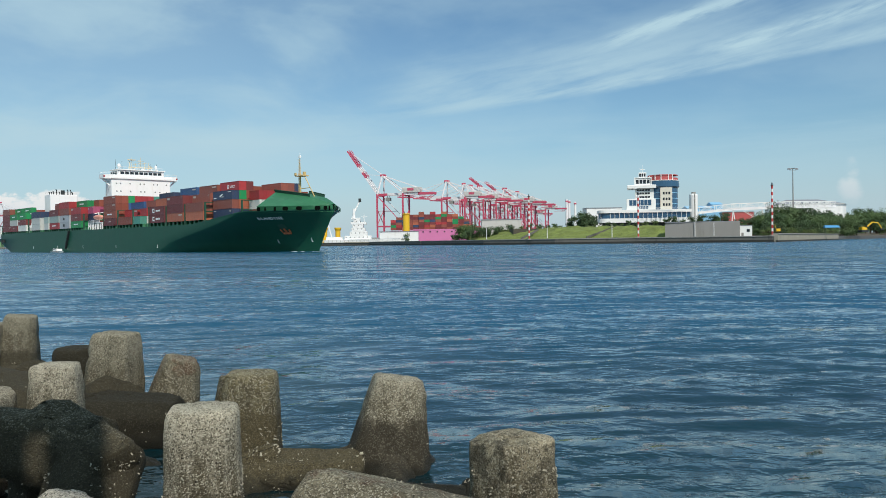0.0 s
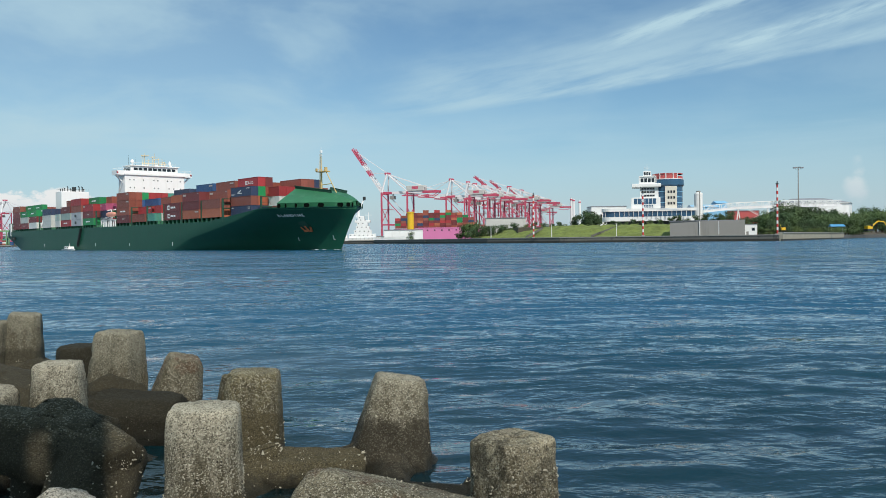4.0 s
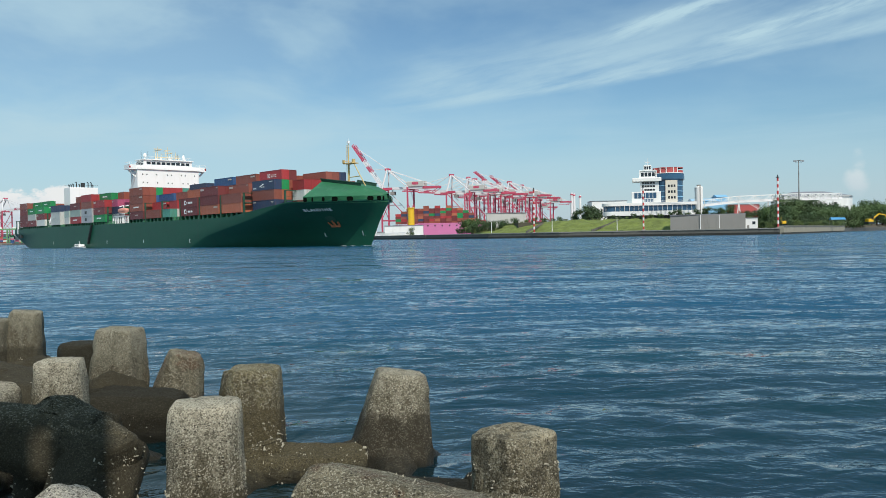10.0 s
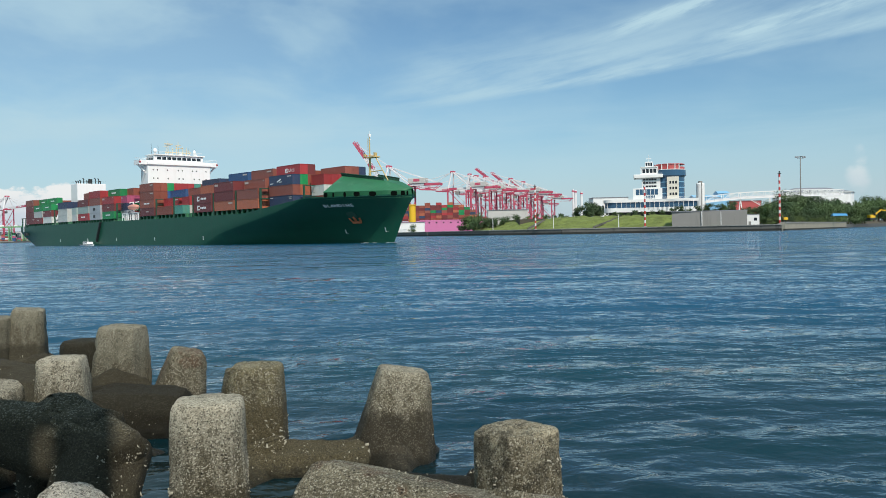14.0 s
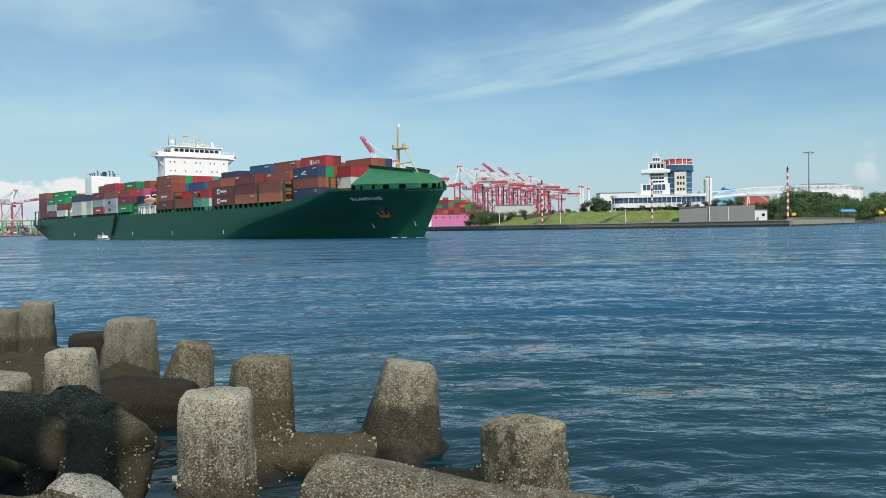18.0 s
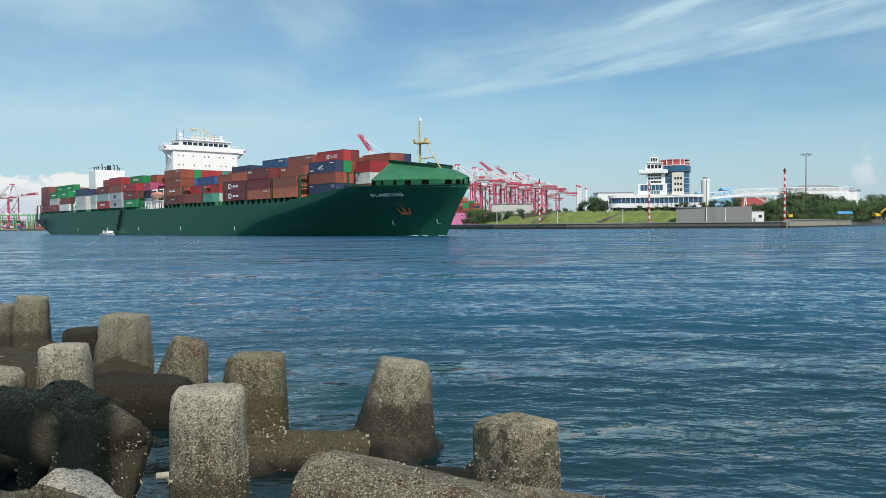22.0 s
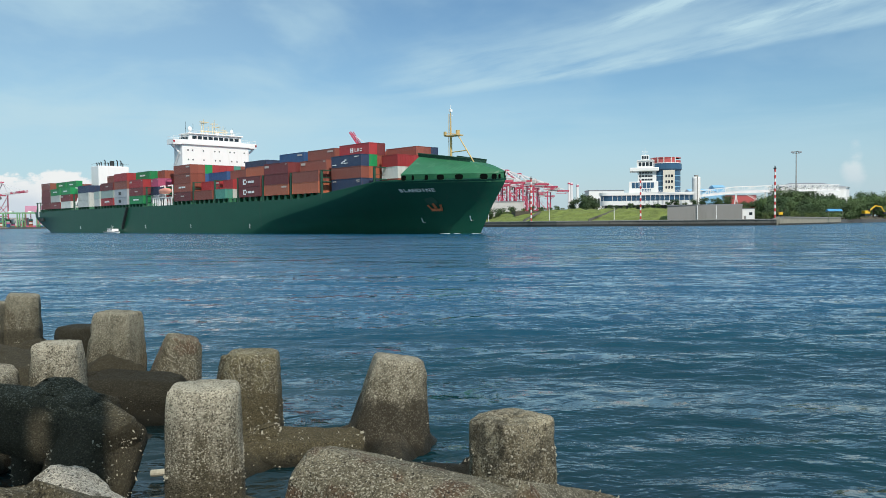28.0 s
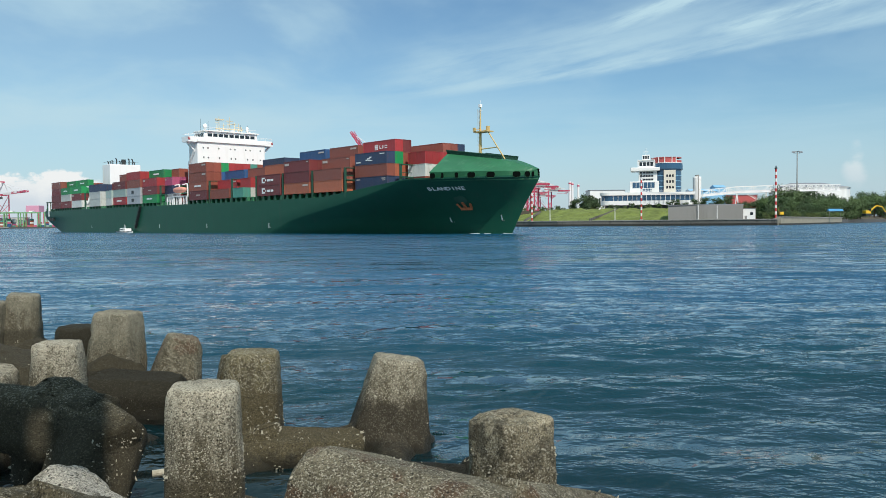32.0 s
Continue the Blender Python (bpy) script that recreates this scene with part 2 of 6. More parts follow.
# ---------------------------------------------------------------- mesh tools
class Shape:
    """Vertices and faces gathered into one mesh."""

    def __init__(self):
        self.v, self.f = [], []

    def quad(self, *pts):
        n = len(self.v)
        self.v += [tuple(p) for p in pts]
        self.f.append(tuple(range(n, n + len(pts))))
        return self

    def rings(self, rings, closed=True, cap0=True, cap1=True):
        n, k = len(self.v), len(rings[0])
        for r in rings:
            self.v += [tuple(p) for p in r]
        for i in range(len(rings) - 1):
            for j in range(k if closed else k - 1):
                a, b = n + i * k + j, n + i * k + (j + 1) % k
                self.f.append((a, b, b + k, a + k))
        if cap0:
            self.f.append(tuple(reversed(range(n, n + k))))
        if cap1:
            self.f.append(tuple(range(n + (len(rings) - 1) * k, n + len(rings) * k)))
        return self

    def box(self, x0, x1, y0, y1, z0, z1, c=0.0):
        """A box; with c its upright edges and its top rim are chamfered."""
        def ring(z, s):
            if not c:
                return [(x0, y0, z), (x1, y0, z), (x1, y1, z), (x0, y1, z)]
            a0, a1, b0, b1 = x0 + s, x1 - s, y0 + s, y1 - s
            return [(a0 + c, b0, z), (a1 - c, b0, z), (a1, b0 + c, z), (a1, b1 - c, z), (a1 - c, b1, z), (a0 + c, b1, z), (a0, b1 - c, z), (a0, b0 + c, z)]
        if not c:
            return self.rings([ring(z0, 0), ring(z1, 0)])
        return self.rings([ring(z0, 0), ring(z1 - c, 0), ring(z1, c * 0.7)])

    def bar(self, p, q, w, h=None):
        """A rectangular bar from p to q."""
        p, q = Vector(p), Vector(q)
        d = (q - p).normalized()
        side = d.cross(Vector((0, 0, 1)))
        side = (side.normalized() if side.length > 1e-4 else Vector((1, 0, 0))) * (w / 2)
        up = side.cross(d).normalized() * ((h or w) / 2)
        return self.rings([[e - side - up, e + side - up, e + side + up, e - side + up] for e in (p, q)])

    def tube(self, p, q, r0, r1=None, n=10):
        p, q = Vector(p), Vector(q)
        d = (q - p).normalized()
        a = d.orthogonal().normalized()
        b = d.cross(a)
        r1 = r0 if r1 is None else r1
        return self.rings([[e + (a * math.cos(t) + b * math.sin(t)) * r for t in (6.28319 * i / n for i in range(n))] for e, r in ((p, r0), (q, r1))])

    def lathe(self, profile, n=20, cx=0.0, cy=0.0):
        return self.rings([[(cx + r * math.cos(6.28319 * i / n), cy + r * math.sin(6.28319 * i / n), z) for i in range(n)] for r, z in profile])

    def prism(self, poly, z0, z1):
        return self.rings([[(x, y, z) for x, y in poly] for z in (z0, z1)])

    def mesh(self, name, mat=None, smooth=False):
        me = bpy.data.meshes.new(name)
        me.from_pydata(self.v, [], self.f)
        if mat:
            me.materials.append(mat)
        if smooth:
            me.polygons.foreach_set("use_smooth", [True] * len(me.polygons))
        me.update()
        return me


def part(name, shape, mat, parent, label="", smooth=False, at=None):
    ob = new(name, shape if isinstance(shape, bpy.types.Mesh) else shape.mesh(name, mat, smooth))
    ob.parent = parent
    if at is not None:
        ob.matrix_basis = at
    return tagged(ob, label)


def thing(name, at, label, category, group="", kind=""):
    ob = new(name)
    ob.matrix_basis = at
    return tagged(ob, label, category, group, kind)


def solid(name, shape, mat, at, label, category, group="", kind="", smooth=False):
    ob = new(name, shape.mesh(name, mat, smooth))
    ob.matrix_basis = at
    return tagged(ob, label, category, group, kind)


# ---------------------------------------------------------------- water and ground
def water_material():
    """Sea water: a dark body under a mirror surface, with crossing wind ripples from hand's width to swell size, ruffled in gusty patches."""
    m = bpy.data.materials.new("sea_water")
    m.use_nodes = True
    nt = m.node_tree
    b = nt.nodes["Principled BSDF"]
    tc = nt.nodes.new("ShaderNodeTexCoord")

    def turned(angle, sx):
        mp = nt.nodes.new("ShaderNodeMapping")
        mp.inputs["Rotation"].default_value = (0, 0, radians(angle))
        mp.inputs["Scale"].default_value = (sx, 1.0, 1.0)
        nt.links.new(tc.outputs["Object"], mp.inputs[0])
        return mp.outputs[0]
    v, w = turned(14, 0.62), turned(-20, 0.66)
    gust = node_noise(nt, turned(5, 0.30), 0.055, 3, 0.55, 0.4)
    small_gust = node_noise(nt, turned(-8, 0.35), 0.30, 3, 0.55, 0.3)
    b.inputs["IOR"].default_value = 1.58
    geo, where = nt.nodes.new("ShaderNodeNewGeometry"), nt.nodes.new("ShaderNodeSeparateXYZ")
    nt.links.new(geo.outputs["Position"], where.inputs[0])
    nt.links.new(node_range(nt, where.outputs[1], 8.0, 200.0, 0.05, 0.14), b.inputs["Roughness"])
    # greener inshore, bluer in the fairway; dark reflection of the blocks and bright mirrored sky painted in
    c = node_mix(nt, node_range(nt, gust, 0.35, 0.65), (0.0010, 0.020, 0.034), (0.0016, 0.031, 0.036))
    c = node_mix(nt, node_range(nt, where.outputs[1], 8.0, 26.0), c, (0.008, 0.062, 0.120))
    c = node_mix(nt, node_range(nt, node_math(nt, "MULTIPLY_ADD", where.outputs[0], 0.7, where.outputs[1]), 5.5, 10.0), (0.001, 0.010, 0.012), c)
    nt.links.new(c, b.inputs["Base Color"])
    ruffle = node_math(nt, "MULTIPLY", node_range(nt, gust, 0.34, 0.66, 0.40, 1.35), node_range(nt, small_gust, 0.30, 0.70, 0.50, 1.35))
    fine, long = None, None
    for vec, scale, high, detail in ((v, 15.0, 0.012, 2), (w, 7.0, 0.034, 2), (v, 3.8, 0.066, 2), (w, 1.9, 0.105, 2), (v, 0.8, 0.22, 2)):
        n = node_math(nt, "MULTIPLY", node_noise(nt, vec, scale, detail, 0.5, 0.5), high)
        fine = n if fine is None else node_math(nt, "ADD", fine, n)
    for vec, scale, high, detail in ((w, 0.34, 0.48, 2), (v, 0.13, 1.15, 2), (w, 0.045, 2.2, 2), (v, 0.016, 4.0, 2)):
        n = node_math(nt, "MULTIPLY", node_noise(nt, vec, scale, detail, 0.5, 0.4), high)
        long = n if long is None else node_math(nt, "ADD", long, n)
    h = node_math(nt, "MULTIPLY_ADD", fine, ruffle, long)
    # a made-up lean of the surface towards the shore, growing farther out, to mirror higher sky
    reach = node_math(nt, "SQRT", node_math(nt, "MULTIPLY_ADD", node_math(nt, "SUBTRACT", where.outputs[1], 70.0), node_math(nt, "SUBTRACT", where.outputs[1], 70.0), 2500.0))
    h = node_math(nt, "ADD", h, node_math(nt, "MULTIPLY_ADD", where.outputs[1], WAVE_LEAN[0], node_math(nt, "MULTIPLY", reach, WAVE_LEAN[1])))
    bp = nt.nodes.new("ShaderNodeBump")
    bp.inputs["Strength"].default_value, bp.inputs["Distance"].default_value = 1.0, 1.0
    nt.links.new(h, bp.inputs["Height"])
    nt.links.new(bp.outputs[0], b.inputs["Normal"])
    return m


WAVE_LEAN = (0.126, 0.046)
M_WATER = water_material()


def stretch(lo, hi, fine0, fine1, step, growth):
    """Grid lines: even between fine0 and fine1, then wider and wider out to lo and hi."""
    core = list(np.arange(fine0, fine1, step))
    out, d, x = [], step, fine1
    while x < hi:
        out.append(x)
        d *= growth
        x += d
    left, d, x = [], step, fine0 - step
    while x > lo:
        left.append(x)
        d *= growth
        x -= d
    return np.array([lo] + left[::-1] + core + out + [hi])


def make_water():
    xs = stretch(-4300, 4300, -20, 24, 0.12, 1.036)
    ys = stretch(-600, 4800, -4, 34, 0.08, 1.017)
    X, Y = np.meshgrid(xs, ys)
    gap = np.maximum(np.gradient(xs)[None, :] * 0.6, np.gradient(ys)[:, None])
    Z = np.zeros_like(X)
    rng = np.random.RandomState(7)
    swell = np.sin(X * 0.21 + 0.4 * np.sin(Y * 0.13)) * np.sin(Y * 0.31 + 0.9 * np.sin(X * 0.17)) * 0.35 + 0.9
    for k in range(46):
        wl = 0.30 * 1.068 ** k
        a = radians(100 + rng.normal(0, 26))
        amp = 0.0066 * wl ** 0.80 / (1 + (wl / 1.6) ** 1.2) * rng.uniform(0.6, 1.25)
        ph = 6.2832 / wl * (X * math.cos(a) + Y * math.sin(a)) + rng.uniform(0, 6.28) + 0.5 * np.sin(X * 0.35 + k) * np.sin(Y * 0.28 + 2 * k)
        keep = np.clip(1.6 - 3.0 * gap / wl, 0, 1)
        Z += amp * keep * swell * (np.sin(ph) + 0.28 * np.cos(2 * ph))
    Z += 0.02
    ny, nx = X.shape
    me = bpy.data.meshes.new("water")
    idx = np.arange(nx * ny).reshape(ny, nx)
    faces = np.stack([idx[:-1, :-1], idx[:-1, 1:], idx[1:, 1:], idx[1:, :-1]], -1).reshape(-1, 4)
    me.vertices.add(nx * ny)
    me.vertices.foreach_set("co", np.stack([X, Y, Z], -1).ravel())
    me.loops.add(faces.size)
    me.loops.foreach_set("vertex_index", faces.ravel())
    me.polygons.add(len(faces))
    me.polygons.foreach_set("loop_start", np.arange(0, faces.size, 4))
    me.polygons.foreach_set("use_smooth", [True] * len(faces))
    me.update()
    me.validate()
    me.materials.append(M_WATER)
    return tagged(new("water", me), "choppy blue-green harbour water with small wind waves", "water", kind="structure")


water = make_water()
M_MUD = material("dark_mud", (0.03, 0.03, 0.025), 0.9, 0, 0.3, 0.5, 5)
M_CONC = material("weathered_concrete", (0.30, 0.29, 0.26), 0.85, 0, 0.3, 0.4, 5.0, 0.3, (0.10, 0.10, 0.085), 0.7, 0.3)
M_CONC_DARK = material("stained_quay_concrete", (0.13, 0.125, 0.11), 0.85, 0, 0.35, 0.15, 2.0, 0.3, (0.05, 0.05, 0.045), 0.8, 0.25)
M_CONC_PALE = material("pale_quay_concrete", (0.29, 0.27, 0.21), 0.85, 0, 0.25, 0.15, 2.0, 0.3, (0.20, 0.19, 0.15), 0.6, 0.25)
solid("ground", Shape().box(-4400, 4400, -700, 4900, -7, -5), M_MUD, pose(0, 0, 0), "dark muddy harbour bed under the water", "ground", kind="structure")
# the promenade on which the camera stands, and an unseen panel added behind it to shade the nearer blocks
solid("wall_canopy", Shape().box(-3.6, -0.30, -1.3, -1.0, 7.9, 10.3).box(-0.05, 0.30, -1.3, -1.0, 8.2, 10.3).box(-0.30, -0.05, -1.3, -1.0, 9.7, 10.3).box(-2.6, -2.3, -1.3, -1.0, 0.72, 8.2).box(-2.0, -1.7, -1.3, -1.0, 0.72, 8.2), M_CONC, pose(0, 0, 0), "plain high concrete wall panel on two posts behind the promenade", "canopy", kind="structure")
solid("pavement", Shape().box(-60, 60, -40, 0.9, -5, 0.72, 0.05), M_CONC, pose(0, 0, 0), "weathered concrete sea wall promenade above the armour blocks", "pavement", kind="structure")

# ---------------------------------------------------------------- container ship
HALF = 16.1
SHIP_ROWS = [(0, -35.15, 237.27, -47.03), (4, -28.87, 229.0, -47.14), (8, -22.58, 220.74, -47.2), (12, -16.27, 212.55, -47.22), (16, -9.95, 204.51, -47.23),
             (20, -3.61, 196.66, -47.27), (24, 2.74, 189.07, -47.34), (28, 9.1, 181.81, -47.48), (32, 15.47, 174.94, -47.71)]


def lerp_table(v, table):
    for (a, fa), (b, fb) in zip(table, table[1:]):
        if v <= b:
            return fa + (fb - fa) * max(0.0, (v - a)) / (b - a)
    return table[-1][1]


def flat_end(z):
    """Where the flat side ends and the flare of the bow begins."""
    return lerp_table(z, [(-2, -84), (0.4, -75), (3.5, -65), (5.5, -53), (7.2, -42), (8.9, -32), (10.6, -24), (13, -14)])


def stem(z):
    return lerp_table(z, [(-2, -0.8), (0, 0), (6.6, 4.0), (11.4, 7.7), (14, 8.4)])


def stern_end(z):
    return lerp_table(z, [(-2, -246), (0, -254), (1.5, -262), (3.0, -269), (5.0, -273.5), (12, -274)])


def breadth(x, z):
    xf, xs = flat_end(z), stem(z)
    if x <= xf:
        b = HALF
        if x < -232:
            b -= 5.5 * ((-232 - x) / 42) ** 2 * max(0.12, 1 - z / 8.0)
        return b
    u = min(1.0, (x - xf) / (xs - xf))
    return HALF * max(0.0, 1 - u ** (1.30 + 0.03 * z))


def deck_edge(x):
    return lerp_table(x, [(-275, 9.3), (-60, 8.9), (-46, 9.0), (-38, 9.6), (-30, 10.8), (-23, 11.7), (-18, 12.0), (9, 12.2)])


def build_ship():
    ship = thing("container_ship", pose(0, 0, 0), "long dark green container ship laden with stacked containers, under way", "ship")
    stations = [0.0, 0.01, 0.025, 0.05, 0.08] + [0.12 + 0.05 * i for i in range(9)] + [0.56 + 0.44 * i / 40 for i in range(41)]
    levels = [i / 14 for i in range(15)]

    def side(sign):
        rings = []
        for s in stations:
            def at(z):
                a, f, e = stern_end(z), flat_end(z), stem(z)
                return a + (f - a) * s / 0.56 if s <= 0.56 else f + (e - f) * (s - 0.56) / 0.44
            top = deck_edge(at(10))
            top = deck_edge(at(top))
            rings.append([(at(z), sign * breadth(at(z), z), z) for z in (-1.6 + l * (top + 1.6) for l in levels)])
        return rings
    star = side(-1)
    hull = Shape()
    hull.rings(star, closed=False, cap0=False, cap1=False)
    hull.rings([list(reversed(r)) for r in side(1)], closed=False, cap0=False, cap1=False)
    hull.rings([[(x, -y, z) for x, y, z in star[0]], star[0]], closed=False, cap0=False, cap1=False)
    part("hull", hull, M_GREEN, ship, "dark green steel hull with flared bow", smooth=True)
    deck = Shape()
    edge = [(r[-1][0], r[-1][1] + 0.25, r[-1][2] - 0.15) for r in star if r[-1][0] < 7.5]
    deck.rings([edge, [(x, -y, z) for x, y, z in edge]], closed=False, cap0=False, cap1=False)
    part("deck", deck, M_DECK, ship, "green painted weather deck")
    rail = Shape()
    for sg in (-1, 1):
        line = [(x, sg * abs(y), z + 0.16) for x, y, z in edge]
        for p, q in zip(line, line[1:]):
            rail.bar(p, q, 0.35, 0.34)
    part("sheer_strake", rail, M_GREEN, ship)

    # whaleback over the forecastle
    xs = [-14 + 21.6 * i / 24 for i in range(25)]
    for sg, nm in ((-1, "starboard"), (1, "port")):
        band, roof, lip = Shape(), Shape(), Shape()
        lo, hi, ridge = [], [], []
        for x in xs:
            k = (x + 14) / 21.6
            b = breadth(x, 12.2)
            xe = x + 3.0 * max(0.0, 1 - 2.2 * k)
            b = breadth(xe, 12.2)
            lo.append((xe, sg * breadth(xe, 11.5), 11.45))
            hi.append((min(xe, 7.9), sg * max(0.05, b * 0.985 - 0.1), 13.4 - 0.1 * k))
            if x <= -0.7:
                kr = (x + 14) / 13.3
                ridge.append((x, sg * (6.0 - 3.4 * kr), 18.0 - 1.9 * kr))
            else:
                kr = (x + 0.7) / 8.9
                ridge.append((x, sg * 2.6 * max(0.0, 1 - kr) ** 0.7, 16.1 - 2.7 * kr ** 1.2))
        band.rings([lo, hi], closed=False, cap0=False, cap1=False)
        roof.rings([hi, ridge], closed=False, cap0=False, cap1=False)
        top = [(x, 0, z + 0.02) for x, y, z in ridge]
        roof.rings([ridge, top], closed=False, cap0=False, cap1=False)
        roof.quad(lo[0], hi[0], ridge[0], (ridge[0][0], 0, ridge[0][2]), (lo[0][0], 0, lo[0][2]))
        part("bow_band", band, M_BOWGREEN, ship, "light green bulwark band of the bow", smooth=True)
        part("whaleback", roof, M_BOWGREEN, ship, "light green sloping whaleback roof", smooth=False)
        ends = [p for p in ridge if p[0] <= -0.4]
        for p, q in zip(ends, ends[1:]):
            lip.quad(p, q, (q[0], q[1] * 1.06, q[2] + 0.75), (p[0], p[1] * 1.06, p[2] + 0.75))
            lip.bar((p[0], p[1] * 1.06, p[2] + 0.8), (q[0], q[1] * 1.06, q[2] + 0.8), 0.16)
            lip.bar(p, (p[0], p[1] * 1.06, p[2] + 0.8), 0.14)
        part("breakwater", lip, M_DECK, ship, "ribbed dark green breakwater plate")
        for x, wide in ((-9.9, 1.2), (-7.9, 0.6), (-5.2, 0.8), (-2.6, 1.7), (0.6, 1.8), (4.6, 1.7), (6.2, 1.1), (7.0, 0.5)):
            y0, y1 = breadth(x - wide / 2, 12.4), breadth(x + wide / 2, 12.4)
            mid, d = Vector((x, sg * (y0 + y1) / 2 * 0.993, 12.55)), Vector((wide, sg * (y1 - y0), 0)).normalized()
            out = Vector((-d.y, d.x, 0)) * (1 if sg > 0 else -1)
            out = out if out.y * sg > 0 else -out
            port = Shape()
            port.rings([[mid + out * o + d * (wide / 2 * r * math.copysign(abs(math.cos(t)) ** 0.55, math.cos(t))) + Vector((0, 0, 0.6 * r * math.copysign(abs(math.sin(t)) ** 0.55, math.sin(t)))) for t in (6.28319 * i / 14 for i in range(14))]
                        for o, r in ((0.0, 1.06), (0.05, 1.06), (0.05, 1.0))], cap1=False)
            ob = part("mooring_port", port, M_BOWGREEN, ship)
            hole = Shape().rings([[mid + out * 0.035 + d * (wide / 2 * math.copysign(abs(math.cos(t)) ** 0.55, math.cos(t))) + Vector((0, 0, 0.6 * math.copysign(abs(math.sin(t)) ** 0.55, math.sin(t)))) for t in (6.28319 * i / 14 for i in range(14))],
                                  [mid + out * 0.012 + d * (wide / 2 * math.copysign(abs(math.cos(t)) ** 0.55, math.cos(t))) + Vector((0, 0, 0.6 * math.copysign(abs(math.sin(t)) ** 0.55, math.sin(t)))) for t in (6.28319 * i / 14 for i in range(14))]])
            part("port_opening", hole, M_BLACK, ob, "dark mooring opening")

    # foremast
    mast = part("foremast", Shape().tube((-9.5, 0, 16.5), (-9.5, 0, 23), 0.34, 0.28, 12).tube((-9.5, 0, 23), (-9.5, 0, 28.6), 0.2, 0.1, 10), M_MAST, ship, "buff-painted foremast")
    part("mast_platform", Shape().box(-10.6, -6.4, -1.1, 1.1, 22.7, 22.95).box(-10.5, -9.9, -1.4, -1.0, 22.9, 23.8).box(-7.4, -6.9, -0.4, 0.4, 22.9, 24.0).bar((-9.5, -1.6, 23.4), (-9.5, 1.6, 23.4), 0.12), M_MAST, mast)
    part("mast_strut", Shape().tube((-7.0, 0, 22.7), (-1.9, 0, 16.2), 0.14, 0.14, 8).tube((-9.2, 0, 19.0), (-4.2, 0, 19.1), 0.12, 0.12, 6), M_MAST, mast)
    part("mast_light", Shape().box(-9.8, -9.2, -0.3, 0.3, 28.4, 29.1).tube((-9.5, 0, 29), (-9.5, 0, 30), 0.06, 0.05, 6), M_WHITE, mast)
    part("mast_yard", Shape().bar((-10.0, 0, 27.6), (-9.0, 0, 27.6), 0.15), M_WHITE, mast)
    part("mast_ladder", Shape().bar((-9.9, -0.35, 17), (-9.9, -0.35, 28), 0.06).bar((-9.9, 0.05, 17), (-9.9, 0.05, 28), 0.06), M_MAST, mast)

    # anchor in its pocket
    def on_hull(x, z, out=0.0):
        b, e = breadth(x, z), 0.3
        n = Vector((e, 0, 0)) * 0
        tx = Vector((2 * e, -(breadth(x + e, z) - breadth(x - e, z)), 0)).normalized()
        tz = Vector((0, -(breadth(x, z + e) - breadth(x, z - e)), 2 * e)).normalized()
        n = tx.cross(tz)
        n = n if n.y < 0 else -n
        return Vector((x, -b, z)) + n.normalized() * out, tx, tz, n.normalized()
    for zc, xc in ((6.4, -8.9),):
        o, tx, tz, n = on_hull(xc, zc, 0.25)
        anchor = Shape()
        anchor.bar(o - tz * 1.1, o + tz * 1.0, 0.5, 0.4).bar(o - tz * 1.0 - tx * 1.3, o - tz * 1.0 + tx * 1.3, 0.6, 0.6)
        anchor.bar(o - tz * 1.0 - tx * 1.2, o + tz * 0.5 - tx * 1.6, 0.45, 0.3).bar(o - tz * 1.0 + tx * 1.2, o + tz * 0.5 + tx * 1.6, 0.45, 0.3)
        part("anchor", anchor, M_ANCHOR, ship, "rusty orange stockless anchor")
        o2 = on_hull(xc, zc + 1.2, 0.05)[0]
        pocket = Shape().rings([[o2 + tx * (1.5 * math.cos(t)) + tz * (1.3 * math.sin(t)) + n * k for t in (6.28319 * i / 14 for i in range(14))] for k in (0.0, 0.08)])
        part("hawse_pocket", pocket, M_DECK, ship)

    def letters(text, x0, step, z, size, group_label):
        for i, ch in enumerate(text):
            cu = bpy.data.curves.new("letter", "FONT")
            cu.body, cu.size, cu.extrude, cu.align_x, cu.offset = ch, size, 0.015, "CENTER", 0.045
            tmp = bpy.data.objects.new("letter", cu)
            me = bpy.data.meshes.new_from_object(tmp)
            bpy.data.objects.remove(tmp)
            me.materials.clear()
            me.materials.append(M_LETTER)
            o, tx, tz, n = on_hull(x0 + i * step, z, 0.06)
            m = Matrix((tx, tz, n)).transposed().to_4x4()
            m.translation = o
            part("letter", me, None, ship, group_label if i == 0 else "", at=m)
    letters("BLANDINE", -13.3, 0.985, 9.62, 1.62, "white ship's name letter")
    for x, z in ((-14.1, 3.3), (-1.8, 3.6), (-75, 2.3), (-112, 2.4), (-147, 2.4), (-178, 2.4), (-212, 2.4)):
        o, tx, tz, n = on_hull(x, z, 0.04)
        sign = Shape().bar(o - tz * 0.7, o + tz * 0.5, 0.32, 0.03).bar(o - tz * 0.7, o - tz * 0.7 + tx * 0.8, 0.2, 0.03)
        part("hull_mark", sign, M_LETTER, ship, "small white hull mark")

    # hatch coaming, pedestals and lashing bridges
    fronts = [-40.4, -54.5, -68.6, -82.7, -96.8, -111.0, -147.0, -161.5, -175.3, -196.5, -220.5, -235.5, -248.5]
    part("hatch_coaming", Shape().box(-266, -139, -13, 13, 9, 10.2).box(-124, -26, -12.5, 12.5, 8.9, 10.2), M_DECK, ship)
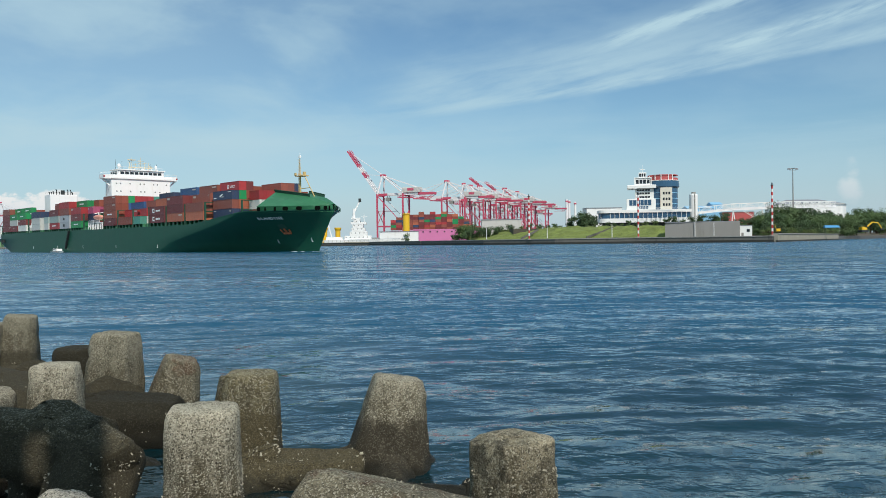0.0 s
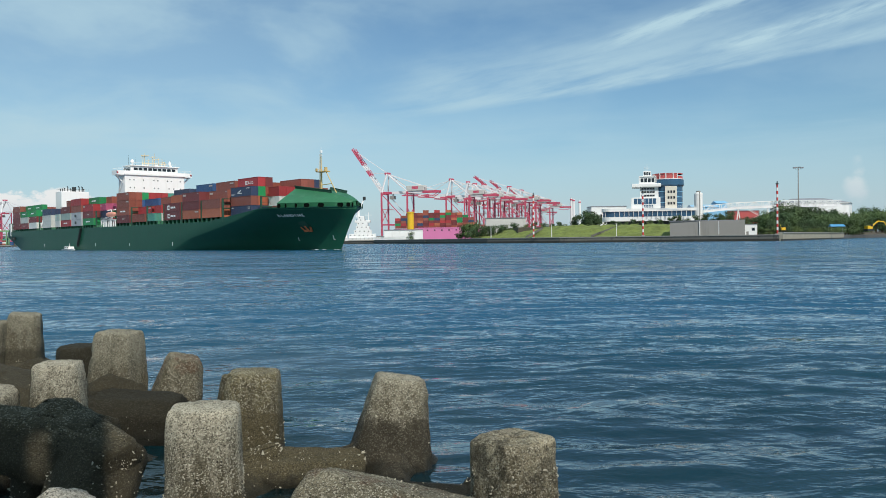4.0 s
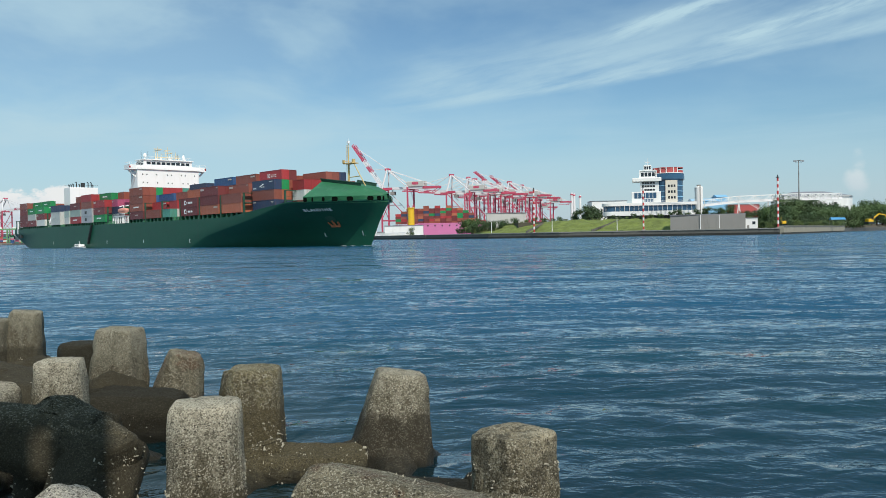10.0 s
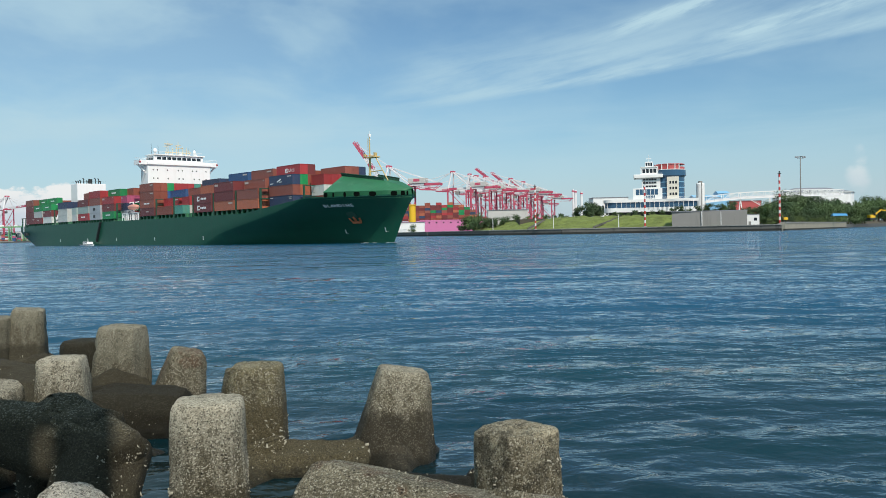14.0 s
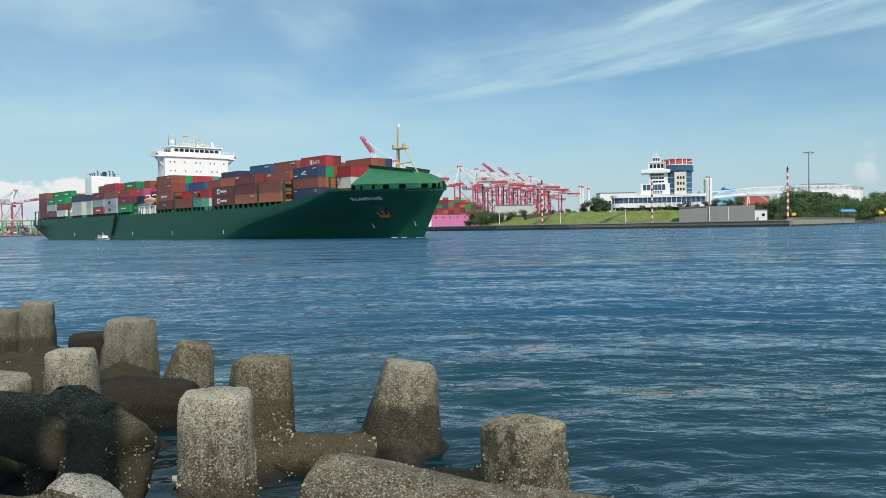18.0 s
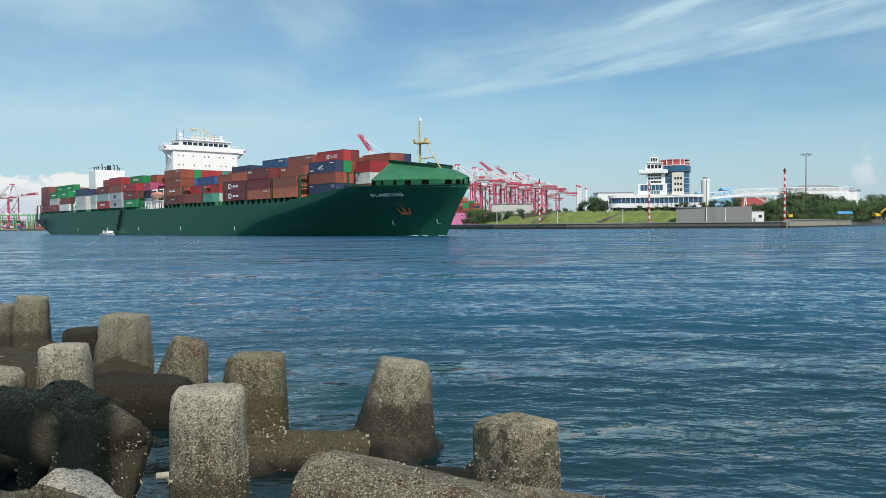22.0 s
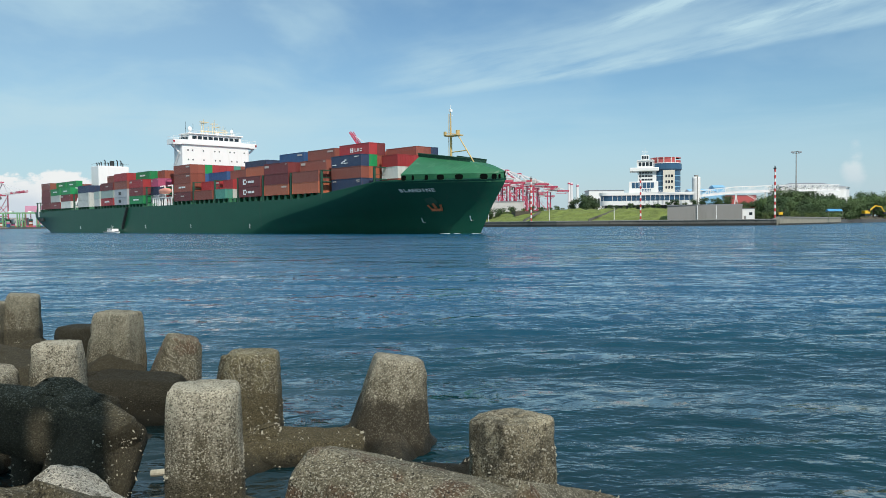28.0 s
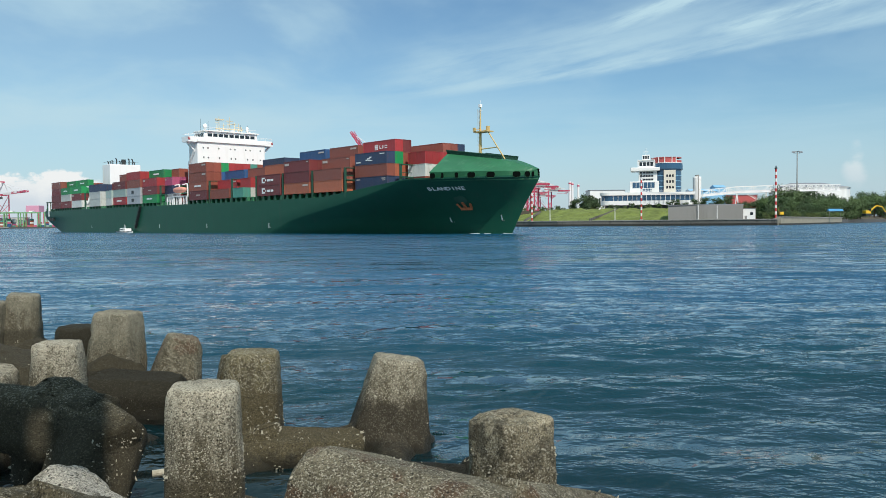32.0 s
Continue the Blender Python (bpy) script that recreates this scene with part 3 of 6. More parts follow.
    for x in [-24.2] + fronts + [-125.0, -262.5]:
        br = Shape()
        wide = 12 if x > -30 else 15.9
        for y in np.arange(-wide, wide + 0.1, wide / 3):
            br.bar((x + 0.9, y, 8.8), (x + 0.9, y, 16.0), 0.45, 0.5)
        br.box(x + 0.5, x + 1.5, -wide, wide, 12.9, 13.15).box(x + 0.6, x + 1.4, -wide, wide, 15.8, 16.0)
        br.bar((x + 0.9, -wide, 14.1), (x + 0.9, wide, 14.1), 0.1)
        part("lashing_bridge", br, M_DECK, ship, "dark green lashing bridge")
    for x in np.arange(-258, -40, 3.1):
        if -139 < x < -125:
            continue
        part("pedestal", PEDESTAL, None, ship, at=pose(x, -15.45, 8.9))
    return ship, on_hull


PEDESTAL = Shape().rings([[(-0.75, -0.45, 0), (0.75, -0.45, 0), (0.75, 0.45, 0), (-0.75, 0.45, 0)], [(-0.3, -0.45, 1.45), (0.3, -0.45, 1.45), (0.3, 0.45, 1.45), (-0.3, 0.45, 1.45)]]).mesh("pedestal", M_BOWGREEN)


def container_mesh(length, key):
    w, h, e = 2.44, 2.82, 0.05
    s = Shape().box(e, length - e, -w / 2 + e, w / 2 - e, 0.12, h - e)
    for x in (0.0, length - 0.16):
        for y in (-w / 2, w / 2 - 0.16):
            s.box(x, x + 0.16, y, y + 0.16, 0, h)
    for y in (-w / 2, w / 2 - 0.1):
        s.box(0.16, length - 0.16, y, y + 0.1, 0.0, 0.16).box(0.16, length - 0.16, y, y + 0.1, h - 0.12, h)
    for x in (0.0, length - 0.1):
        s.box(x, x + 0.1, -w / 2 + 0.16, w / 2 - 0.16, 0.0, 0.16).box(x, x + 0.1, -w / 2 + 0.16, w / 2 - 0.16, h - 0.14, h)
    for y in (-0.75, -0.3, 0.3, 0.75):
        s.box(length - 0.05, length - 0.005, y - 0.03, y + 0.03, 0.2, h - 0.2)
    return s.mesh("container", CT[key])


COLOURS = dict(r="rust", m="maroon", b="brown", o="orange", R="red", n="navy", B="blue", g="green", t="teal", w="white", y="grey", k="pink", p="pale")
BOX_MESH = {}
# rear end, height of the lowest tier, length, stacks from the starboard side inwards
BAYS = [
    (-261.2, 10.3, 12.19, ["mmmb", "mmmb", "mrgb", "rmrb", "rbmR", "mrrb", "rgmr", "mrbm", "rbrn", "bmrr", "mrbr", "rmbr", "mrrb"]),
    (-248.7, 10.3, 12.19, ["mwg", "mwgg", "rmb", "bm", "mr", "rm", "rb", "mr", "rr", "mr", "rm", "mr", "rm"]),
    (-235.2, 10.3, 12.19, ["wmg", "wmgg", "wm", "mr", "mb", "rmr", "rbm", "mrb", "rrm", "mrr", "rmb", "mrr", "rmr"]),
    (-214.0, 10.3, 12.19, ["wwn", "wwn", "wrn", "rmn", "mrn", "rmr", "mrb", "rmr", "rmb", "mrr", "rmb", "mrr", "rmr"]),
    (-196.0, 10.3, 6.06, ["wp", "ppm", "wpm", "rmm", "mrm", "rmr", "mrb", "rmr", "rmb", "mrr", "rmb", "mrr", "rmr"]),
    (-188.3, 10.3, 12.19, ["Rpm", "Rpmr", "rpmr", "rmrb", "mrmr", "rmrb", "mrbr", "rmr", "rmb", "mrr", "rmb", "mrr", "rmr"]),
    (-174.8, 10.3, 12.19, ["yybR", "yybR", "ywbR", "rmbR", "mrrb", "rmrb", "mrbr", "rmrb", "rmbr", "mrr", "rmb", "mrr", "rmr"]),
    (-160.6, 10.3, 12.19, ["gmR", "gmRg", "ggRg", "gBmg", "mrgr", "rmrb", "mrbr", "rmrb", "rmbr", "mrrb", "rmbr", "mrrb", "rmrb"]),
    (-147.6, 10.3, 6.06, ["", "ynk", "mgkr", "rmRr", "mrmr", "rmrb", "mrbr", "rmrb", "rmbr", "mrrb", "rmbr", "mrrb", "rmrb"]),
    (-123.6, 10.35, 12.19, ["mrrr", "rrrr", "rgBg", "rRbR", "mRRR", "rmRR", "rmrt", "mrbr", "rmrb", "mrrb", "rmbr", "mrrb", "rmrb"]),
    (-109.2, 10.35, 12.19, ["r", "rR", "rRB", "mBB", "rmB", "mrg", "rmt", "mrb", "rmr", "mrr", "rmb", "mrr", "rmr"]),
    (-95.0, 10.35, 6.06, ["t", "wR", "", "", "", "", "", "", "", "", "", "", ""]),
    (-95.0, 10.35, 12.19, ["", "", "rbb", "rbo", "mrBn", "rmbn", "mrrn", "rbrn", "rmbn", "mrbr", "rmbr", "mrrb", "rmrb"]),
    (-80.9, 10.35, 12.19, ["mm", "mmo", "rmb", "rmg", "mrr", "rmr", "mrrb", "rbmr", "rmb", "mrb", "rmb", "mrr", "rmr"]),
    (-66.8, 10.35, 12.19, ["omm", "omm", "rmbB", "rbBB", "mrrB", "rmrB", "mrrB", "rbmr", "rmbr", "mrbr", "rmbr", "mrrb", "rmrb"]),
    (-52.7, 10.35, 12.19, ["ob", "obb", "obbb", "rbbb", "mrbr", "rmrb", "mrrb", "rbmr", "rmbr", "mrbr", "rmbr", "mrrb", "rmrb"]),
    (-38.4, 10.65, 12.19, ["", "nbn", "nogR", "norm", "noR", "mrR", "rmR", "rmR", "rmRb", "mrRb", "rmbn", "mrr", ""]),
    (-24.6, 10.3, 6.06, ["", "", "", "rwR", "rwR", "rwR", "rBR", "nbr", "nBr", "rbr", "bb", "", ""]),
]


def load_ship(ship):
    names = {}
    for x0, base, length, rows in BAYS:
        for i, stack in enumerate(rows):
            for k, letter in enumerate(stack):
                key = (length, COLOURS[letter])
                if key not in BOX_MESH:
                    BOX_MESH[key] = container_mesh(*key)
                ob = part("container", BOX_MESH[key], None, ship, COLOURS[letter] + " corrugated steel container", at=pose(x0, -15.0 + 2.5 * i, base + 2.86 * k))
                names[(x0, length, i, k)] = ob
    return names


ship, on_hull = build_ship()
boxes = load_ship(ship)


def box_mark(key, bars):
    """Plain bars in place of a shipping line's lettering on the starboard side of a container."""
    s = Shape()
    for x0, x1, z0, z1 in bars:
        s.box(x0, x1, -1.26, -1.225, z0, z1)
    part("marking", s, M_LETTER, boxes[key], "white marking on the container side")


box_mark((-38.4, 12.19, 2, 3), [(4.6, 4.9, 0.7, 1.9), (4.9, 5.7, 1.2, 1.4), (5.2, 5.8, 0.7, 1.1), (5.2, 5.8, 1.5, 1.9), (6.4, 6.6, 0.9, 1.7), (6.6, 7.1, 0.9, 1.1), (7.4, 7.6, 0.9, 1.7), (8.0, 8.2, 0.9, 1.7), (8.5, 9.3, 0.9, 1.1), (8.5, 9.3, 1.45, 1.65)])
box_mark((-38.4, 12.19, 1, 2), [(4.2, 5.0, 0.9, 1.2), (4.8, 5.8, 1.2, 1.5), (5.6, 6.4, 1.5, 1.8), (5.2, 6.8, 0.8, 1.0), (0.5, 2.2, 0.5, 0.75), (9.6, 11.4, 2.2, 2.4)])
for k in (0, 1):
    box_mark((-80.9, 12.19, 0, k), [(2.6, 3.2, 0.6, 2.1), (3.2, 4.2, 1.7, 2.1), (3.2, 4.2, 0.6, 1.0), (4.4, 4.9, 1.1, 1.6), (5.4, 7.0, 1.0, 1.6), (7.3, 8.6, 1.0, 1.6)])
for key in ((-160.6, 12.19, 0, 0), (-160.6, 12.19, 1, 3), (-248.7, 12.19, 0, 2), (-248.7, 12.19, 1, 3), (-235.2, 12.19, 0, 2), (-235.2, 12.19, 1, 3), (-123.6, 12.19, 0, 1), (-188.3, 12.19, 0, 0)):
    box_mark(key, [(3.6, 5.6, 1.2, 1.7), (5.9, 8.2, 1.2, 1.7)])
for k in (0, 1):
    s = Shape().box(4.2, 6.4, -1.26, -1.225, 0.8, 1.9)
    part("marking", s, M_DARK, boxes[(-174.8, 12.19, 0, k)], "dark grey marking")


MARKS = []
for bars in (((0.5, 1.9, 2.15, 2.4), (10.2, 11.6, 2.2, 2.4), (10.4, 11.5, 1.8, 1.95)), ((5.0, 7.4, 1.3, 1.65), (0.4, 1.2, 2.2, 2.4)), ((9.0, 11.4, 1.9, 2.3),), ((0.5, 2.6, 1.7, 2.3), (10.8, 11.7, 2.2, 2.4))):
    for length in (12.19, 6.06):
        mk = Shape()
        for x0, x1, z0, z1 in bars:
            mk.box(x0 * length / 12.19, x1 * length / 12.19, -1.255, -1.225, z0, z1)
        MARKS.append(mk.mesh("marking", M_FADED))
pick = random.Random(31)
for (x0, length, i, k), ob in boxes.items():
    if i > 0 and (x0, length, i - 1, k) in boxes or len(ob.children) or i > 6:
        continue
    if pick.random() < 0.55:
        part("marking", MARKS[2 * pick.randrange(4) + (length < 10)], None, ob)


def build_bridge(ship):
    """Accommodation block with wheelhouse, wings, masts; funnel casing aft."""
    h = part("accommodation", Shape().box(-130.2, -124.1, -12.2, 12.2, 9, 29.6, 0.1).box(-137, -130.2, -9.5, 9.5, 9, 24.0, 0.1), M_WHITE, ship, "white accommodation block", at=pose(-1.5, 0, 0))
    part("bridge_deck", Shape().box(-132, -123.6, -12.4, 12.4, 29.4, 30.1).box(-128.9, -124.1, -15.3, 15.3, 29.3, 29.9).box(-128.9, -128.6, -15.3, 15.3, 29.9, 31.0)
         .box(-124.4, -124.1, -15.3, 15.3, 29.9, 31.0).box(-128.9, -124.1, -15.3, -15.0, 29.9, 31.0).box(-128.9, -124.1, 15.0, 15.3, 29.9, 31.0), M_WHITE, h)
    part("wheelhouse", Shape().box(-131, -124.4, -9.6, 9.6, 30.1, 33.0, 0.12), M_WHITE, h)
    part("wheelhouse_roof", Shape().box(-131.6, -123.9, -10.1, 10.1, 33.0, 33.35, 0.08), M_WHITE, h)
    for i in range(9):
        y = -8.6 + i * 1.93
        part("window", Shape().box(-124.42, -124.33, y + 0.12, y + 1.62, 31.35, 32.35), M_GLASS, h)
    for i in range(3):
        part("window", Shape().box(-127.2 - 2.2 * i, -125.4 - 2.2 * i, -9.66, -9.58, 31.1, 32.4), M_GLASS, h)
    for z, ys in ((27.5, (-10.2, -8.6, -4.8, -0.6, 1.0, 5.0, 6.6, 10.4)), (24.4, (-10.1, -8.5, -4.6, -0.4, 1.2, 5.6, 7.6, 10.4))):
        for y in ys:
            part("porthole", Shape().box(-124.15, -124.05, y - 0.2, y + 0.2, z - 0.24, z + 0.24), M_GLASS, h)
    for sg in (-1, 1):
        part("wing_strut", Shape().bar((-126, sg * 15.0, 29.3), (-126, sg * 12.2, 26.4), 0.7, 0.5).bar((-126, sg * 15.2, 29.2), (-126, sg * 12.2, 29.2), 0.8, 0.4), M_WHITE, h)
        part("wing_light", Shape().box(-124.08, -123.95, sg * 15.0 - 0.3, sg * 15.0 + 0.3, 29.9, 30.5), CT["red"], h)
        part("wing_rail", Shape().bar((-124.3, sg * 15.1, 31.9), (-124.3, sg * 9.8, 31.9), 0.08).bar((-128.7, sg * 15.1, 31.9), (-128.7, sg * 9.8, 31.9), 0.08)
             .bar((-128.7, sg * 15.1, 31.9), (-124.3, sg * 15.1, 31.9), 0.08).bar((-124.3, sg * 15.1, 31), (-124.3, sg * 15.1, 31.9), 0.08).bar((-124.3, sg * 12.6, 31), (-124.3, sg * 12.6, 31.9), 0.08), M_WHITE, h)
    radar = Shape()
    for y, x, zt in ((-2.6, -128, 38.6), (1.6, -128.5, 38.8), (4.6, -128, 36.8)):
        radar.tube((x, y, 33.3), (x, y, zt), 0.15, 0.08, 8).bar((x, y - 1.2, zt - 1.4), (x, y + 1.2, zt - 1.4), 0.16)
    for y, z0, z1 in ((-3.6, 33.3, 37.2), (-1.2, 33.3, 36.4), (0.4, 33.3, 37.6), (2.8, 33.3, 37.0), (5.4, 33.3, 35.6)):
        radar.bar((-127.6, y, z0), (-128.2, y + 0.4, z1), 0.16).bar((-127.8, y - 0.7, z1 - 0.6), (-127.8, y + 0.9, z1 - 0.6), 0.12)
    radar.bar((-128, -3.8, 34.6), (-128, 6.2, 34.6), 0.35).bar((-127.6, -4.2, 37.6), (-127.6, -1.0, 37.6), 0.25, 0.35).bar((-128, 0.3, 36.2), (-128, 3.0, 36.2), 0.2)
    part("radar_mast", radar, M_PALEMAST, h, "buff radar mast")
    for y, r in ((-7.6, 0.75), (7.8, 0.55)):
        dome = Shape().lathe([(0.25, 33.3), (0.25, 34.2), (r * 0.8, 34.4), (r, 35.0), (r * 0.75, 35.6), (0.05, 35.9)], 12, -128, y)
        part("satellite_dome", dome, M_WHITE, h, smooth=True)
    for y, z in ((-8.6, 37.5), (-6.0, 37), (5.8, 36.5), (8.5, 36.5)):
        part("antenna", Shape().tube((-129, y, 33.3), (-129, y, z), 0.07, 0.04, 5), M_DARK, h)
    gear = random.Random(12)
    for _ in range(9):
        x, y, w, t = gear.uniform(-130, -125.5), gear.uniform(-8, 8), gear.uniform(0.25, 0.7), gear.uniform(0.5, 1.5)
        part("roof_gear", Shape().box(x - w, x + w, y - w, y + w, 33.35, 33.35 + t * 0.6).tube((x, y, 33.3), (x, y, 33.9 + t), 0.08, 0.06, 6), M_WHITE, h)
    part("roof_rail", Shape().bar((-124.1, -9.1, 34.3), (-124.1, 9.1, 34.3), 0.07).bar((-124.1, -9.1, 33.8), (-124.1, 9.1, 33.8), 0.05), M_WHITE, h)
    part("drain_pipe", Shape().tube((-129.6, -12.35, 10), (-129.6, -12.35, 29.3), 0.12, 0.12, 6), M_WHITE, h)
    part("side_stair", Shape().bar((-129.4, -12.7, 21.5), (-125.4, -12.7, 27.0), 0.5, 0.18).bar((-129.4, -12.9, 22.5), (-125.4, -12.9, 28.0), 0.07), M_WHITE, h)
    # lifeboat in its davits beside the house
    boat = Shape()
    boat.rings([[(x, -13.6 + math.cos(t) * 1.1 * r, 14.2 + math.sin(t) * 1.0 * r) for t in (6.28319 * i / 12 for i in range(12))] for x, r in ((-140.5, 0.25), (-139.6, 0.8), (-137.5, 1), (-134.5, 1), (-132.6, 0.75), (-131.9, 0.2))])
    part("lifeboat", boat, material("faded_orange", (0.62, 0.27, 0.20), 0.5, 0, 0.1, 1, 6), ship, "faded orange lifeboat in white davits", smooth=True)
    for x in (-139.2, -133.2):
        part("davit", Shape().bar((x, -12.2, 12), (x, -12.4, 16.2), 0.35).bar((x, -12.4, 16.2), (x, -14.0, 15.8), 0.3), M_WHITE, ship)
    for i in range(9):
        part("platform_post", Shape().bar((-141.2 + 1.75 * i, -15.6, 9), (-141.2 + 1.75 * i, -15.6, 11.8), 0.28), M_WHITE, ship)
    part("side_platform", Shape().box(-141.5, -126.5, -15.8, -10.9, 11.8, 12.0).box(-141.5, -141.2, -15.8, -15.5, 9, 12).box(-136.5, -136.2, -15.8, -15.5, 9, 12).box(-131.5, -131.2, -15.8, -15.5, 9, 12).box(-126.8, -126.5, -15.8, -15.5, 9, 12)
         .bar((-141.4, -15.7, 12.9), (-126.6, -15.7, 12.9), 0.08), M_WHITE, ship)
    f = part("funnel_casing", Shape().box(-226.5, -218, -6.4, 6.4, 9, 28.0, 0.15), M_WHITE, ship, "white funnel casing")
    pipes = Shape()
    rng = random.Random(4)
    for y in (-5.2, -4.4, -3.2, -2.6, -1.0, 0.2, 1.2, 3.4, 4.2, 5.0):
        x, hgt = -222 + rng.uniform(-1.5, 1.5), rng.uniform(0.8, 2.6)
        pipes.tube((x, y, 27.9), (x + 0.1, y, 28 + hgt), 0.24, 0.22, 8).tube((x + 0.1, y, 28 + hgt), (x - 0.9, y, 28.4 + hgt), 0.24, 0.24, 8)
    pipes.tube((-221, 0.4, 28), (-221, 0.4, 30.3), 0.9, 0.9, 12)
    part("exhaust_pipes", pipes, M_DARK, f, "dark exhaust pipes")
    part("funnel_rail", Shape().bar((-218.1, -6.3, 29), (-218.1, 6.3, 29), 0.07).bar((-226.4, -6.3, 29), (-218.1, -6.3, 29), 0.07), M_DARK, f)
    # gangway gear, stern fittings
    part("accommodation_ladder", Shape().bar((-162, -16.5, 9.2), (-166.5, -16.6, 1.6), 0.9, 0.25).bar((-162, -16.9, 10.1), (-166.5, -17.0, 2.5), 0.08), M_DARK, ship, "dark accommodation ladder lowered along the hull")
    part("cargo_crane", Shape().bar((-217.5, -13.5, 18.5), (-219, -15.2, 11.5), 0.5).bar((-221.5, -14.5, 18.6), (-217, -13.5, 18.2), 0.4).box(-222, -218, -15.6, -14.6, 9.4, 10.2), M_WHITE, ship, "white provision crane")
    stern = Shape()
    for x in (-273.5, -271.5, -269, -266.5):
        stern.bar((x, -14.6, 9.2), (x, -14.6, 13.5), 0.35)
    stern.box(-273.7, -265, -15.0, -14.2, 13.3, 13.6).box(-273.7, -273.2, -15, 15, 9.2, 10.4)
    part("stern_gallery", stern, M_DECK, ship)
    part("stern_post", Shape().box(-268.6, -267.2, -15.7, -15.2, 7.0, 13.2), M_WHITE, ship)
    part("stern_staff", Shape().tube((-273, -13, 13), (-273, -13, 17.5), 0.12, 0.06, 6), M_WHITE, ship)
    part("fairlead", Shape().box(-266.0, -264.6, -16.12, -15.0, 5.0, 6.4).box(-262.6, -261.2, -16.12, -15.0, 5.0, 6.4), M_DARK, ship, "dark stern fairlead")


build_bridge(ship)


def build_launch():
    b = thing("pilot_boat", pose(0, 0, 0), "small white pilot launch close beside the green ship", "boat")
    hull = Shape()
    hull.rings([[(x, -w, 1.3), (x, -w * 0.8, -0.4), (x, w * 0.8, -0.4), (x, w, 1.3)] for x, w in ((-6.5, 1.7), (-3, 2.0), (2, 1.9), (5, 1.1), (7, 0.1))], closed=True)
    part("hull", hull, M_WHITE, b, "white launch hull")
    part("fender", Shape().bar((-6.5, -1.9, 1.1), (3.5, -2.0, 1.2), 0.25).bar((3.5, -2.0, 1.2), (7, -0.2, 1.4), 0.25), M_DARK, b)
    part("cabin", Shape().box(-3.2, 2.6, -1.4, 1.4, 1.2, 3.2, 0.2), M_WHITE, b)
    for i in range(4):
        part("window", Shape().box(-2.8 + 1.35 * i, -1.8 + 1.35 * i, -1.43, -1.36, 2.1, 2.8), M_GLASS, b)
    part("roof_rail", Shape().bar((-3, -1.2, 3.6), (2, -1.2, 3.6), 0.08).tube((0, 0, 3.2), (0, 0, 5.2), 0.08, 0.05, 6).bar((-2.5, -1.2, 3.2), (-2.5, -1.2, 3.6), 0.08), M_WHITE, b)
    return b


launch = build_launch()


def build_foam():
    """Broken white water at the ship's stem: flat lumps that travel with it."""
    r = random.Random(8)
    f = thing("bow_wave", pose(0, 0, 0), "thin broken white foam at the ship's stem", "wave")
    for i in range(6):
        x = -r.uniform(0, 1) ** 1.8 * 20 + 0.6
        y = -breadth(x, 0.2) - r.uniform(0.1, 1.3)
        s, h = r.uniform(0.25, 0.75), r.uniform(0.05, 0.16)
        lump = Shape().rings([[(x + s * 1.8 * k * math.cos(t) * r.uniform(0.8, 1.2), y + s * 0.5 * k * math.sin(t), z) for t in (6.28319 * j / 9 for j in range(9))] for k, z in ((1, -0.1), (0.9, h * 0.6), (0.4, h))])
        part("foam", lump, M_FOAM, f, smooth=True)
    return f


M_FOAM = material("sea_foam", (0.48, 0.55, 0.55), 0.8, 0, 0.2, 2.0, 14, 0.4)
foam = build_foam()
launch.scale = (0.85, 0.85, 0.52)


# ---------------------------------------------------------------- far shore: land and quay walls
M_GRASS = material("mown_grass", (0.135, 0.17, 0.036), 0.9, 0, 1.0, 0.22, 1.6, 0.7, (0.035, 0.055, 0.014), 0.95)
M_EARTH = material("dark_earth", (0.085, 0.075, 0.055), 0.95, 0, 0.35, 0.2, 1.5, 0.5, (0.14, 0.12, 0.09), 0.5)
M_TARMAC = material("yard_tarmac", (0.09, 0.09, 0.085), 0.9, 0, 0.25, 0.05, 0.6)
M_LWHITE = material("white_render", (0.78, 0.78, 0.76), 0.6, 0, 0.06, 0.12, 1.5, 0.03, (0.55, 0.53, 0.48), 0.3, 0.2)
M_PALEGREY = material("pale_grey_render", (0.50, 0.49, 0.46), 0.8, 0, 0.15, 0.15, 1.5, 0.05, (0.34, 0.33, 0.30), 0.6, 0.3)
M_LGREY = material("grey_cladding", (0.24, 0.235, 0.22), 0.7, 0, 0.10, 0.1, 1.5, 0.05, (0.17, 0.165, 0.15), 0.5, 0.2)
M_BLUEGLASS = material("blue_curtain_wall", (0.035, 0.095, 0.17), 0.2, 0, 0.15, 0.2, 1.0, 0.0)
M_REDPANEL = material("red_panel", (0.46, 0.09, 0.085), 0.5, 0, 0.08, 0.2, 2.0)
# red broken up with pale pink, distance haze put into the paint
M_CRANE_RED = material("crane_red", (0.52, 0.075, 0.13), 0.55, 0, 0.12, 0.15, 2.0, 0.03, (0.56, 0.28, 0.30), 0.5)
M_CRANE_WHITE = material("crane_white", (0.74, 0.72, 0.72), 0.55, 0, 0.08, 0.15, 2.0, 0.03, (0.5, 0.42, 0.40), 0.4)
M_MAGENTA = material("magenta_hull", (0.62, 0.19, 0.38), 0.5, 0, 0.08, 0.1, 1.0)
M_CREAM = material("cream_render", (0.66, 0.62, 0.53), 0.7, 0, 0.08, 0.12, 1.5, 0.03, (0.5, 0.47, 0.40), 0.3, 0.2)
M_SKYBLUE = material("light_blue_sheet", (0.22, 0.46, 0.66), 0.5, 0, 0.1, 0.3, 2.0)
M_RAILGREEN = material("gantry_green", (0.16, 0.34, 0.16), 0.6, 0, 0.15, 0.3, 2.0)
